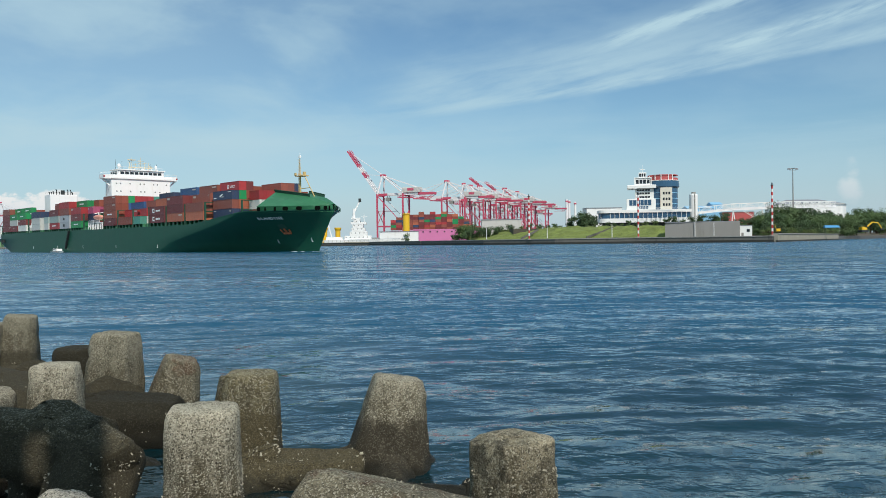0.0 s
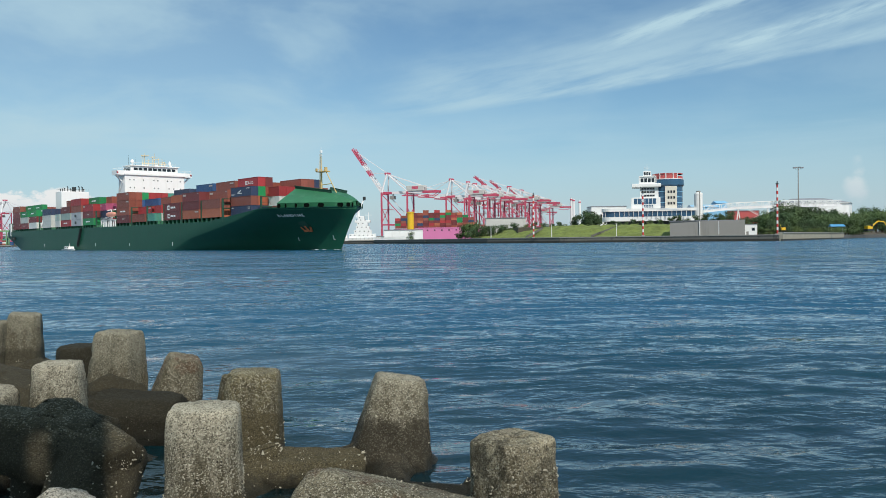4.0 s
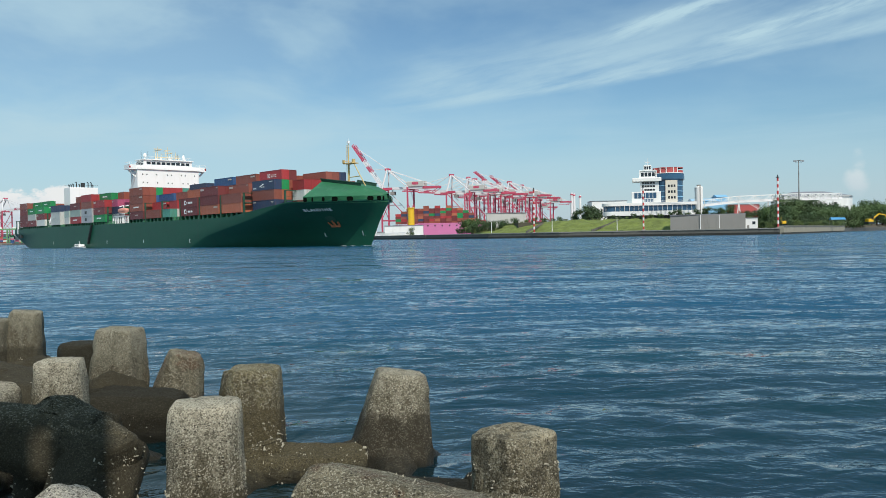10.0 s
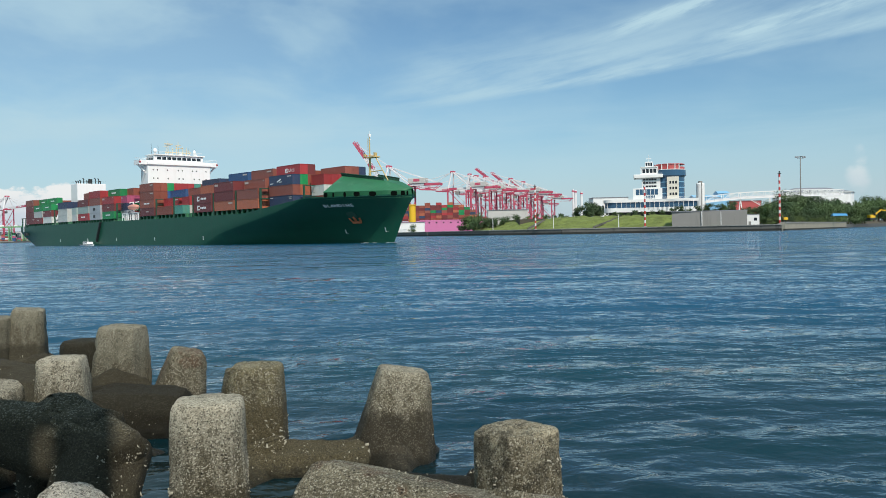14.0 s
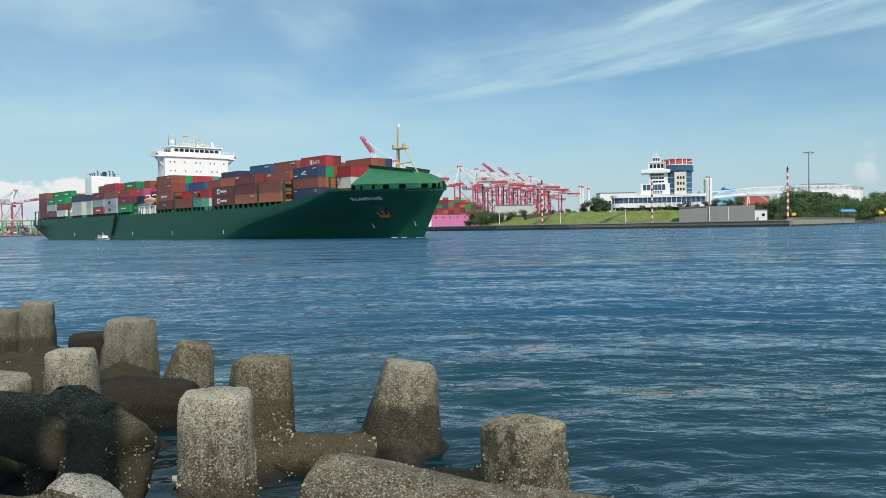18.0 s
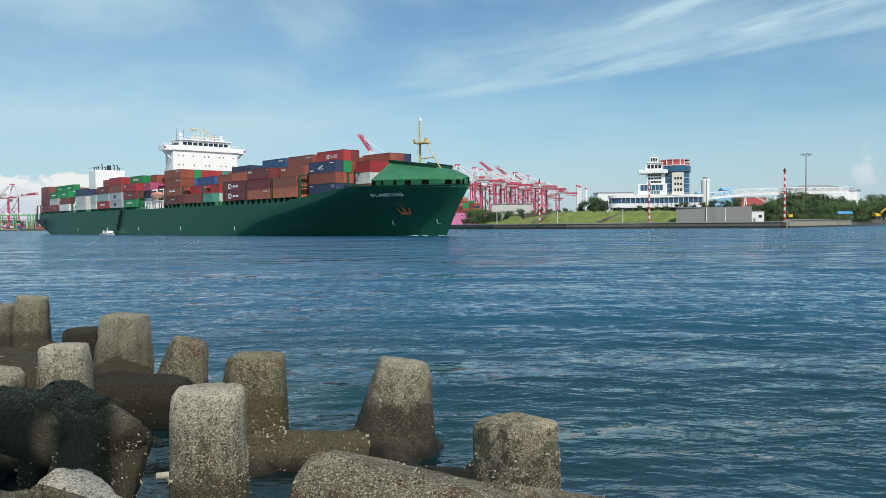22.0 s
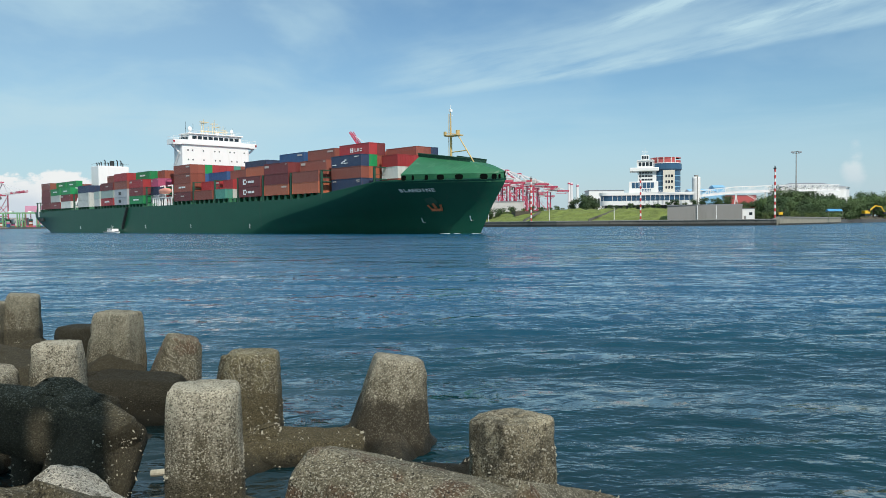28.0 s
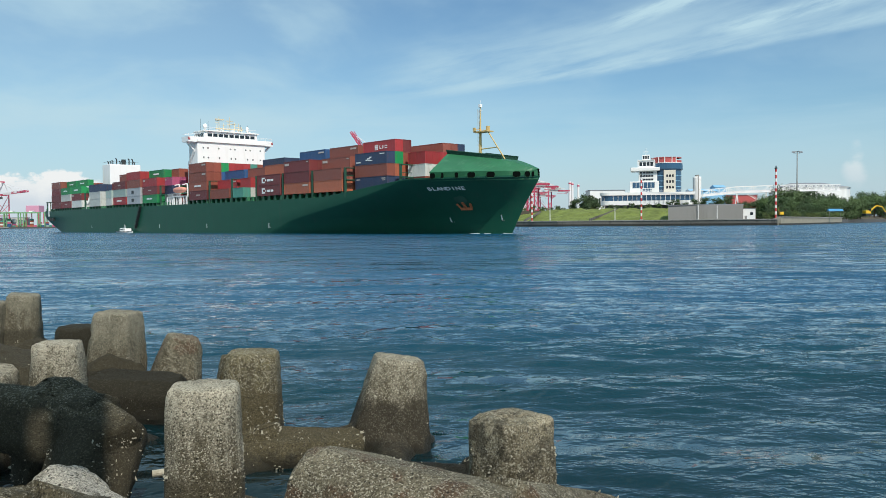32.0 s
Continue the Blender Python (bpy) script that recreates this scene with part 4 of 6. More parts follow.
M_ROOFGREY = material("roof_grey", (0.22, 0.23, 0.25), 0.6, 0, 0.15, 0.1, 1.0)
M_TRUNK = material("bark", (0.09, 0.065, 0.045), 0.9, 0, 0.3, 2, 10, 0.4)

M_TIDE = material("weedy_tide_band", (0.030, 0.030, 0.024), 0.8, 0, 0.4, 0.2, 1.5, 0.3, (0.06, 0.06, 0.045), 0.5)
QUAY = [(-30, 640), (-12, 590), (30, 520), (70, 478), (112, 455), (172.5, 411), (294, 592), (350, 690), (520, 880), (900, 1300), (3500, 2500), (3500, 4500), (-3500, 4500), (-3500, 1480), (-740, 1380), (-650, 1500), (-400, 1250), (-170, 960), (-60, 720)]
solid("land", Shape().prism(QUAY, -5, 3.0), M_TARMAC, pose(0, 0, 0), "level harbour land of the far shore", "ground", kind="structure")


def wall_along(name, pts, z0, z1, thick, mat, label, cap=None):
    """A quay wall in straight lengths with a coping, along a line of plan points."""
    w = thing(name, pose(0, 0, 0), label, "quay wall", kind="structure")
    for (xa, ya), (xb, yb) in zip(pts, pts[1:]):
        d = Vector((xb - xa, yb - ya, 0))
        n = max(1, round(d.length / 14))
        side = Vector((d.y, -d.x, 0)).normalized() * thick
        for i in range(n):
            p, q = Vector((xa, ya, 0)) + d * (i / n), Vector((xa, ya, 0)) + d * ((i + 0.997) / n)
            poly = [(e.x, e.y) for e in (p + side, q + side, q - side, p - side)]
            part("wall_panel", Shape().prism(poly, z0, z1), mat, w)
            poly = [(e.x, e.y) for e in (p + side * 1.06, q + side * 1.06, q, p)]
            part("tide_band", Shape().prism(poly, z0, z0 + (5.2 if z1 < 3.5 else 4.9)), M_TIDE, w, "" if i else "black weedy tide band")
            if cap:
                poly = [(e.x, e.y) for e in (p + side * 1.35, q + side * 1.35, q - side * 1.3, p - side * 1.3)]
                part("coping", Shape().prism(poly, z1, z1 + 0.45), cap, w)
    return w


wall_along("quay_wall", QUAY[1:6], -4, 2.9, 0.9, M_CONC_DARK, "stained dark concrete quay wall with a paler coping", M_CONC)
wall_along("breakwater_wall", [(172.5, 410), (213, 470), (253, 530), (294, 591)], -4, 4.0, 1.1, M_CONC_PALE, "pale concrete retaining wall at the basin corner", M_CONC)
wall_along("quay_wall", [(-420, 1265), (-170, 955), (-60, 716), (-30, 638), (-12, 589)], -4, 2.9, 0.9, M_CONC_DARK, "dark quay wall of the container terminal", M_CONC_PALE)
wall_along("quay_wall", [(-1500, 1420), (-1100, 1400), (-740, 1379)], -4, 2.9, 0.9, M_CONC, "distant pale quay wall", M_CONC_PALE)


jetty = wall_along("jetty", [(-150, 716), (-100, 718), (-61, 720)], -4, 2.6, 3.0, M_CONC_DARK, "low dark concrete jetty before the moored vessel", M_CONC_PALE)


def bank(name, x0, x1, y_at, depth, z0, z_at, mat, label, rough, seed, n=60, m=14):
    """A rising bank of ground with an uneven surface."""
    rows = []
    for j in range(m + 1):
        v = j / m
        row = []
        for i in range(n + 1):
            x = x0 + (x1 - x0) * i / n
            y = y_at(x) + depth * v
            k = v * v * (3 - 2 * v)
            z = z0 + (z_at(x) - z0) * k + rough * noise.noise(Vector((x * 0.15 + seed, y * 0.2, 0))) * min(1, 4 * v) + 0.4 * rough * noise.noise(Vector((x * 0.6, y * 0.8, seed)))
            row.append((x, y, z))
        rows.append(row)
    rows.append([(x, y, z0 - 4) for x, y, z in rows[-1]])
    s = Shape().rings(rows, closed=False, cap0=False, cap1=False)
    return solid(name, s, mat, pose(0, 0, 0), label, "bank", kind="structure", smooth=True)


bank("grass_bank", 22, 152, lambda x: lerp_table(x, [(20, 537), (70, 488), (112, 465), (152, 440)]) + 3, 42, 3.1,
     lambda x: lerp_table(x, [(22, 4.2), (36, 7.0), (50, 9.8), (80, 10.8), (152, 10.6)]), M_GRASS, "sunlit mown grass bank above the quay", 1.1, 2.0, 150, 20)
solid("terrace", Shape().prism([(50, 533), (72, 529), (112, 507), (150, 486), (185, 486), (205, 530), (215, 640), (40, 640)], 2, 10.2), M_EARTH, pose(0, 0, 0), "raised ground under the control tower", "ground", kind="structure")
bank("rubble_bank", 292, 760, lambda x: lerp_table(x, [(292, 590), (350, 692), (520, 886), (760, 1140)]), 40, -1.0, lambda x: 7.5 + 1.2 * math.sin(x * 0.05), M_EARTH, "dark rubble bank along the basin", 1.5, 5.0, 120, 12)
for (xa, ya, za), (xb, yb, zb) in (((52, 498, 4.4), (66, 528, 10.2)), ((90, 484, 4.6), (113, 508, 11.2))):
    p, q = Vector((xa, ya, za)), Vector((xb, yb, zb))
    st = thing("stair_path", pose(0, 0, 0), "dark stepped path up the grass bank", "stairs")
    for i in range(16):
        c = p + (q - p) * (i / 16)
        part("step", Shape().box(c.x - 0.5, c.x + 0.5, c.y - 0.9, c.y + 1.1, c.z - 1.2, c.z + 0.02), M_CONC_DARK, st)


# ---------------------------------------------------------------- leading marks, lamps
BAND = [Shape().tube((0, 0, 0), (0, 0, 1.69), 0.46, 0.46, 12).mesh("band", mt) for mt in (material("mark_red", (0.50, 0.04, 0.035), 0.5, 0, 0.1, 0.8, 5), material("mark_white", (0.75, 0.74, 0.72), 0.5, 0, 0.08, 0.8, 5))]


def striped_pole(x, y, z, h):
    t = thing("striped_pole", pose(x, y, z), "tall red and white banded leading mark on the quay", "pole", "banded leading marks")
    n = round(h / 1.7)
    for i in range(n):
        part("band", BAND[i % 2], None, t, at=pose(0, 0, 0.6 + 1.7 * i))
    part("foot", Shape().box(-0.9, 0.9, -0.9, 0.9, 0, 0.6, 0.08), M_CONC, t)
    part("lantern", Shape().lathe([(0.5, 0.6 + 1.7 * n), (0.9, 0.75 + 1.7 * n), (0.9, 0.95 + 1.7 * n), (0.3, 1.1 + 1.7 * n), (0.3, 2.0 + 1.7 * n), (0.05, 2.2 + 1.7 * n)], 10), M_DARK, t)


striped_pole(55.6, 490.5, 3.0, 25.5)
striped_pole(114.0, 457.0, 3.3, 24.5)
striped_pole(173.6, 416.5, 3.2, 25.0)


def lamp_post(x, y, z, h):
    t = thing("lamp_post", pose(x, y, z), "slim white lamp post on the quay", "lamp post", "quay lamp posts")
    part("post", Shape().tube((0, 0, 0), (0, 0, h), 0.22, 0.14, 8), M_LWHITE, t)
    part("base", Shape().box(-0.35, 0.35, -0.35, 0.35, 0, 0.6, 0.05), M_CONC, t)
    part("head", Shape().box(-0.9, 0.5, -0.25, 0.25, h, h + 0.25, 0.04), M_LGREY, t)


for x, y, h in ((31.5, 522, 7.5), (66.0, 486, 7.6), (100.5, 464, 7.6), (149.2, 434, 7.6)):
    lamp_post(x, y, 3.2, h)

# grey shed wall and white kiosk on the quay
shed = thing("storage_shed", pose(147.5, 448, 0, 0, 0, -17) @ pose(-147.5, -448, 0), "long windowless grey clad shed on the quay edge", "shed")
for i in range(6):
    xa = 127.5 + i * 6.62
    part("wall_panel", Shape().prism([(xa, 448 - i * 0.2), (xa + 6.6, 447.8 - i * 0.2), (xa + 6.6, 462), (xa, 462)], 3, 11.4), M_LGREY, shed)
part("roof", Shape().box(127.2, 167.5, 447.3, 462.6, 11.4, 11.75), M_ROOFGREY, shed)
part("downpipe", Shape().box(143.4, 143.8, 446.7, 447.2, 3, 11.4), M_LWHITE, shed, "white downpipe")
kiosk = thing("site_cabin", pose(166.6, 443, 3.0, 0, 0, -17), "small white cabin beside the grey shed", "cabin")
part("body", Shape().box(0, 6.4, 0, 5, 0, 6.0, 0.1), M_LWHITE, kiosk)
part("door", Shape().box(0.8, 2.0, -0.06, 0.0, 0.1, 2.2), M_LGREY, kiosk)
part("window", Shape().box(3.6, 5.2, -0.06, 0.0, 2.6, 4.2), M_GLASS, kiosk)
part("roof", Shape().box(-0.2, 6.6, -0.2, 5.2, 6.0, 6.25), M_ROOFGREY, kiosk)


# ---------------------------------------------------------------- control tower
def control_tower():
    b = thing("control_tower", pose(136, 532, 0, 0, 0, -14) @ pose(-136, -532, 0), "white harbour control building with blue glass and red crown", "building")
    # long podium, rounded at its seaward end
    def plan(x0, x1, y0, y1, r):
        pts = [(x0 + r * (1 - math.cos(a)), y0 + r * (1 - math.sin(a))) for a in (radians(90 * i / 6) for i in range(7))]
        return pts + [(x1, y0 + 4), (x1, y1), (x0, y1)]
    # shade under the podium is put into the ground floor's dark colour
    part("podium_base", Shape().prism(plan(109, 160, 533, 556, 5), 10, 13.5), M_DARK, b, "dark recessed ground floor")
    part("podium_lower", Shape().prism(plan(106.2, 166.5, 530, 558, 6), 13.5, 16.4), M_LWHITE, b)
    part("podium_glazing", Shape().prism(plan(106.6, 166, 530.5, 557.5, 6), 16.4, 20.0), M_BLUEGLASS, b, "dark blue ribbon window")
    for i in range(19):
        part("mullion", Shape().box(108.5 + 3.05 * i, 108.7 + 3.05 * i, 530.2 if i > 1 else 532.5, 531.4, 16.4, 20.0), M_LWHITE, b)
    part("podium_roof", Shape().prism(plan(105.8, 167, 529.6, 558, 6), 20.0, 21.9), M_LWHITE, b)
    part("deck_rail", Shape().bar((112, 531, 23.0), (166, 531, 23.0), 0.12).bar((112, 531, 22.4), (166, 531, 22.4), 0.1), M_LWHITE, b)
    # stepped white block
    part("lower_block", Shape().box(125.3, 144.2, 534, 554, 21.9, 29.2, 0.2), M_LWHITE, b)
    for z, x0, x1 in ((22.4, 133.5, 139.5), (24.8, 127, 141.5), (26.6, 127, 141.5)):
        for i in range(6):
            w = (x1 - x0) / 6
            part("window", Shape().box(x0 + w * i + 0.15, x0 + w * (i + 1) - 0.15, 533.9, 534.05, z, z + 1.9), M_BLUEGLASS, b)
    part("tower_shaft", Shape().box(131, 143, 535, 551, 29.2, 36.2, 0.15), M_LWHITE, b)
    for z in (29.8, 32.2, 34.4):
        for i in range(5):
            part("window", Shape().box(132.0 + 1.75 * i, 133.5 + 1.75 * i, 534.9, 535.05, z, z + 1.2), M_GLASS, b)
    part("lookout_slab", Shape().box(125.8, 144.6, 533, 552, 36.2, 38.4, 0.3), M_LWHITE, b, "white overhanging lookout slab")
    part("lookout", Shape().box(131, 141, 535.5, 549, 38.4, 43.0, 0.2), M_LWHITE, b)
    for i in range(4):
        part("window", Shape().box(131.6 + 2.35 * i, 133.4 + 2.35 * i, 535.4, 535.55, 39.4, 42.0), M_GLASS, b)
    part("lookout_roof", Shape().box(130.4, 141.6, 535, 549.5, 43.0, 43.5, 0.1), M_LWHITE, b)
    for x in (130.4, 141.2):
        part("lookout_post", Shape().box(x, x + 0.5, 535, 535.5, 38.4, 43.2), M_LWHITE, b)
    part("lantern_room", Shape().box(133.3, 138.4, 538, 543, 43.5, 47.0, 0.15), M_LWHITE, b)
    for i in range(3):
        part("window", Shape().box(133.8 + 1.5 * i, 134.9 + 1.5 * i, 537.9, 538.05, 44.2, 46.3), M_GLASS, b)
    part("radar", Shape().tube((135.8, 540.5, 47), (135.8, 540.5, 52.0), 0.18, 0.1, 6).bar((134.2, 540.5, 49.2), (137.4, 540.5, 49.2), 0.35).bar((134.8, 540.5, 47), (134.0, 540.5, 50.2), 0.15), M_LWHITE, b)
    # drum of blue glass with a white stair panel and red crown
    cx, cy, r = 149.2, 546, 9.7
    part("glass_drum", Shape().lathe([(r, 21.9), (r, 37.0)], 40, cx, cy), M_BLUEGLASS, b, "blue curtain-wall drum", smooth=False)
    for z in (25.5, 29.2, 32.9):
        part("spandrel", Shape().lathe([(r + 0.06, z), (r + 0.1, z), (r + 0.1, z + 0.35), (r + 0.06, z + 0.35)], 40, cx, cy), M_SKYBLUE, b)
    part("stair_panel", Shape().box(147.2, 154.8, cy - r - 1.0, cy - r + 2.6, 21.9, 36.4, 0.1), M_CREAM, b, "cream rendered stair panel")
    for z in (24.2, 28.0, 31.8):
        for i in range(3):
            part("window", Shape().box(148.8 + 1.8 * i, 150.0 + 1.8 * i, cy - r - 1.06, cy - r - 0.98, z, z + 1.7), M_GLASS, b)
    part("drum_band", Shape().lathe([(r + 0.4, 36.6), (r + 1.0, 37.4), (r + 0.8, 41.0), (r - 0.4, 41.4)], 40, cx, cy), M_BLUEGLASS, b)
    part("roof_disc", Shape().lathe([(r + 0.6, 41.2), (r + 0.6, 41.6), (0.1, 41.7)], 40, cx, cy), M_LWHITE, b)
    def curved_screen(r0, first, sweep, n, z0, z1):
        rings = []
        for i in range(n + 1):
            c, d = math.cos(radians(first + sweep * i / n)), math.sin(radians(first + sweep * i / n))
            rings.append([(cx + (r0 + e) * c, cy + (r0 + e) * d, z) for e, z in ((-0.2, z0), (0.2, z0), (0.2, z1), (-0.2, z1))])
        return Shape().rings(rings)
    s = curved_screen(9.4, 170, 140, 14, 41.5, 44.7)
    part("red_crown", s, M_REDPANEL, b, "red curved rooftop screen")
    for k in (172, 205, 238, 262, 290, 308):
        a = radians(k)
        part("crown_post", Shape().bar((cx + 9.7 * math.cos(a), cy + 9.7 * math.sin(a), 41.4), (cx + 9.7 * math.cos(a), cy + 9.7 * math.sin(a), 45.2), 0.5), M_LWHITE, b)
    part("crown_ring", Shape().lathe([(9.9, 44.7), (9.9, 45.2), (9.2, 45.2), (9.2, 44.7)], 36, cx, cy), M_REDPANEL, b)
    s = curved_screen(9.6, 312, 45, 6, 39.6, 43.2)
    part("red_screen", s, M_REDPANEL, b)
    return b


control_tower()

# silo, conveyor bridge, hall, light mast
silo = thing("silo", pose(180.4, 566, -1.2), "tall white cylindrical silo", "silo")
part("drum", Shape().lathe([(2.9, 3), (2.9, 34.2), (2.6, 34.8), (0.1, 35.4)], 24), M_LWHITE, silo)
part("top_rail", Shape().lathe([(1.4, 35), (1.5, 35.2), (1.5, 36.2), (1.3, 36.2)], 12), M_LGREY, silo)
part("ladder", Shape().box(-0.3, 0.3, -3.15, -2.9, 3, 35), M_LGREY, silo)


def conveyor():
    c = thing("conveyor_bridge", pose(0, 0, 0), "long white lattice conveyor bridge on trestles", "conveyor")
    pts = [Vector((186, 590, 20.0)), Vector((218, 592, 23.0)), Vector((262, 594, 24.2)), Vector((318, 640, 26.0))]
    for a, b in zip(pts, pts[1:]):
        n = max(2, round((b - a).length / 6))
        for i in range(n):
            p, q = a + (b - a) * (i / n), a + (b - a) * ((i + 1) / n)
            up, back = Vector((0, 0, 4.6)), Vector((0, 4, 0))
            for off in (Vector(), back):
                s = Shape().bar(p + off, q + off, 0.5).bar(p + off + up, q + off + up, 0.5).bar(p + off, p + off + up, 0.35)
                s.bar(p + off, q + off + up, 0.3) if i % 2 else s.bar(p + off + up, q + off, 0.3)
                part("truss_panel", s, M_LWHITE, c)
            part("deck_panel", Shape().rings([[p + Vector((0, 0.3, 0.2)), p + Vector((0, 3.7, 0.2)), p + Vector((0, 3.7, 1.6)), p + Vector((0, 0.3, 1.6))], [q + Vector((0, 0.3, 0.2)), q + Vector((0, 3.7, 0.2)), q + Vector((0, 3.7, 1.6)), q + Vector((0, 0.3, 1.6))]]), M_CRANE_WHITE, c)
    for x, y, z in ((192, 592, 20.4), (218, 592, 23), (240, 593, 23.6), (262, 594, 24.2)):
        part("trestle", Shape().bar((x - 2.5, y, 3), (x, y, z), 0.6).bar((x + 2.5, y, 3), (x, y, z), 0.6).bar((x - 1.8, y, 9), (x + 1.8, y, 9), 0.35), M_LWHITE, c)
    stair = Shape()
    for i, (xa, xb) in enumerate(((224, 232), (232, 224), (224, 232), (232, 224))):
        stair.bar((xa, 588, 3.5 + 4.6 * i), (xb, 588, 8.1 + 4.6 * i), 1.0, 0.3).bar((xa, 588, 4.6 + 4.6 * i), (xb, 588, 9.2 + 4.6 * i), 0.15)
    part("stair_tower", stair, M_LWHITE, c)


conveyor()
for x, y, w, z, top, nm in ((188, 605, 20, 10, 25.0, "low light blue sheet-metal shed under the conveyor"), (209, 612, 8, 10, 28.0, "tall light blue sheet-metal transfer house")):
    t = thing("blue_shed", pose(x, y, 0), nm, "shed", "blue sheds")
    part("wall_shell", Shape().box(0, w, 0, 12, 3, top), M_SKYBLUE, t)
    part("roof", Shape().rings([[(-0.4, -0.5, top), (w + 0.4, -0.5, top), (w + 0.4, 12.5, top), (-0.4, 12.5, top)], [(-0.4, 5.8, top + 2.0), (w + 0.4, 5.8, top + 2.0), (w + 0.4, 6.2, top + 2), (-0.4, 6.2, top + 2)]]), M_SKYBLUE, t)
hall = thing("domed_hall", pose(0, 0, 0), "pale storage hall with a low faceted grey roof", "building")
part("wall_shell", Shape().prism([(300, 706), (326, 700), (356, 704), (372, 730), (350, 760), (310, 760)], 3, 31.5), M_LWHITE, hall)
part("roof", Shape().rings([[(299, 705, 31.5), (326, 699, 31.5), (357, 703, 31.5), (373, 730, 31.5), (350, 761, 31.5), (309, 761, 31.5)], [(314, 722, 36), (328, 719, 36), (342, 721, 36), (348, 732, 36), (340, 745, 36), (320, 745, 36)]]), M_ROOFGREY, hall)
part("eaves_board", Shape().rings([[(299, 705, 30.6), (326, 699, 30.6), (357, 703, 30.6)], [(299, 704.6, 31.6), (326, 698.6, 31.6), (357, 702.6, 31.6)]], closed=False, cap0=False, cap1=False), M_LWHITE, hall)
lm = thing("floodlight_mast", pose(249, 562, 3), "slender grey floodlight mast with a wide lamp frame", "light mast")
part("mast", Shape().tube((0, 0, 0), (0, 0, 47.5), 0.55, 0.28, 10), M_LGREY, lm)
part("lamp_frame", Shape().bar((-3.4, 0, 47.4), (3.4, 0, 47.4), 0.4).bar((0, -3.2, 47.4), (0, 3.2, 47.4), 0.4).bar((-2.4, 0, 46.2), (2.4, 0, 46.2), 0.2), M_LGREY, lm)
for x in (-3.2, -2, 2, 3.2):
    part("floodlight", Shape().box(x - 0.5, x + 0.5, -0.5, 0.3, 46.6, 47.5, 0.05), M_ROOFGREY, lm)


# ---------------------------------------------------------------- trees
def leaf_material(name, color):
    m = material(name, color, 0.7, 0, 0.5, 0.25, 3.0, 0.1, spread=0.2)
    return m


M_LEAF = [leaf_material("dark_leaves", (0.042, 0.080, 0.026)), leaf_material("mid_leaves", (0.062, 0.108, 0.030)), leaf_material("light_leaves", (0.10, 0.145, 0.04))]


def tree_template(seed, h, w, leaves, mat):
    r = random.Random(seed)
    t = thing("tree", pose(0, 0, 0), "broad dark green leafy tree", "tree", "trees on the far shore")
    s = Shape().tube((0, 0, 0), (0.2, 0, h * 0.45), 0.035 * h, 0.02 * h, 8)
    blobs = []
    for i in range(12):
        a, e = r.uniform(0, 6.28), r.uniform(0.2, 1.0)
        tip = Vector((math.cos(a) * w * 0.36 * e, math.sin(a) * w * 0.36 * e, h * r.uniform(0.20, 0.88)))
        s.tube((0.1, 0, h * r.uniform(0.25, 0.42)), tip, 0.014 * h, 0.005 * h, 6)
        blobs.append((tip, w * r.uniform(0.16, 0.26)))
    part("trunk", s, M_TRUNK, t)
    c = Shape()
    for _ in range(leaves):
        b, q = r.choice(blobs)
        d = Vector((r.gauss(0, 1), r.gauss(0, 1), r.gauss(0, 0.75))).normalized() * q * (r.random() ** 0.4) * r.uniform(0.8, 1.15)
        p = b + d
        n = (d.normalized() + Vector((r.uniform(-.7, .7), r.uniform(-.7, .7), r.uniform(-.2, .9)))).normalized()
        u = n.orthogonal().normalized() * r.uniform(0.22, 0.5) * h / 12
        v = n.cross(u).normalized() * r.uniform(0.22, 0.5) * h / 12
        c.quad(p - u, p - v * 0.9 + n * 0.08, p + u, p + v * 0.9 + n * 0.08)
    part("crown", c, mat, t)
    return t


TREES = [tree_template(11, 13, 13, 1900, M_LEAF[0]), tree_template(12, 12, 15, 2000, M_LEAF[1]), tree_template(13, 10, 11, 1200, M_LEAF[0]), tree_template(14, 6, 8, 700, M_LEAF[2])]
tr = random.Random(21)


def plant(kind, x, y, z, s=1.0):
    m = pose(x, y, z, 0, 0, tr.uniform(0, 360))
    ob = copy_thing(TREES[kind], m)
    ob.scale = (s, s, s * tr.uniform(0.9, 1.1))
    return ob


# dense clump beside the basin corner
for i in range(56):
    x = 180 + 122 * (i / 55) + tr.uniform(-2, 2)
    top = lerp_table(x, [(180, 7), (192, 11), (204, 16), (216, 20), (226, 21), (236, 18), (250, 16), (302, 17)])
    plant(tr.choice((0, 1, 1, 2)), x, lerp_table(x, [(180, 440), (302, 604)]) + tr.uniform(6, 26), 3.0, top / 13 * tr.choice((0.5, 0.7, 0.85, 1.0)))
for i in range(52):
    x = 178 + 120 * (i / 51) + tr.uniform(-1, 1)
    plant(tr.choice((2, 3, 3)), x, lerp_table(x, [(178, 432), (298, 598)]) + tr.uniform(2, 8), 2.6, tr.uniform(0.7, 1.1))
for i in range(90):
    x = 290 + 420 * (i / 90) ** 1.15 + tr.uniform(-4, 4)
    plant(tr.choice((0, 1, 2)), x, lerp_table(x, [(290, 610), (350, 705), (520, 905), (760, 1170)]) + tr.uniform(4, 34), 5.0, lerp_table(x, [(262, 1.2), (320, 1.45), (700, 2.1)]) * tr.choice((0.55, 0.75, 0.95, 1.15)))
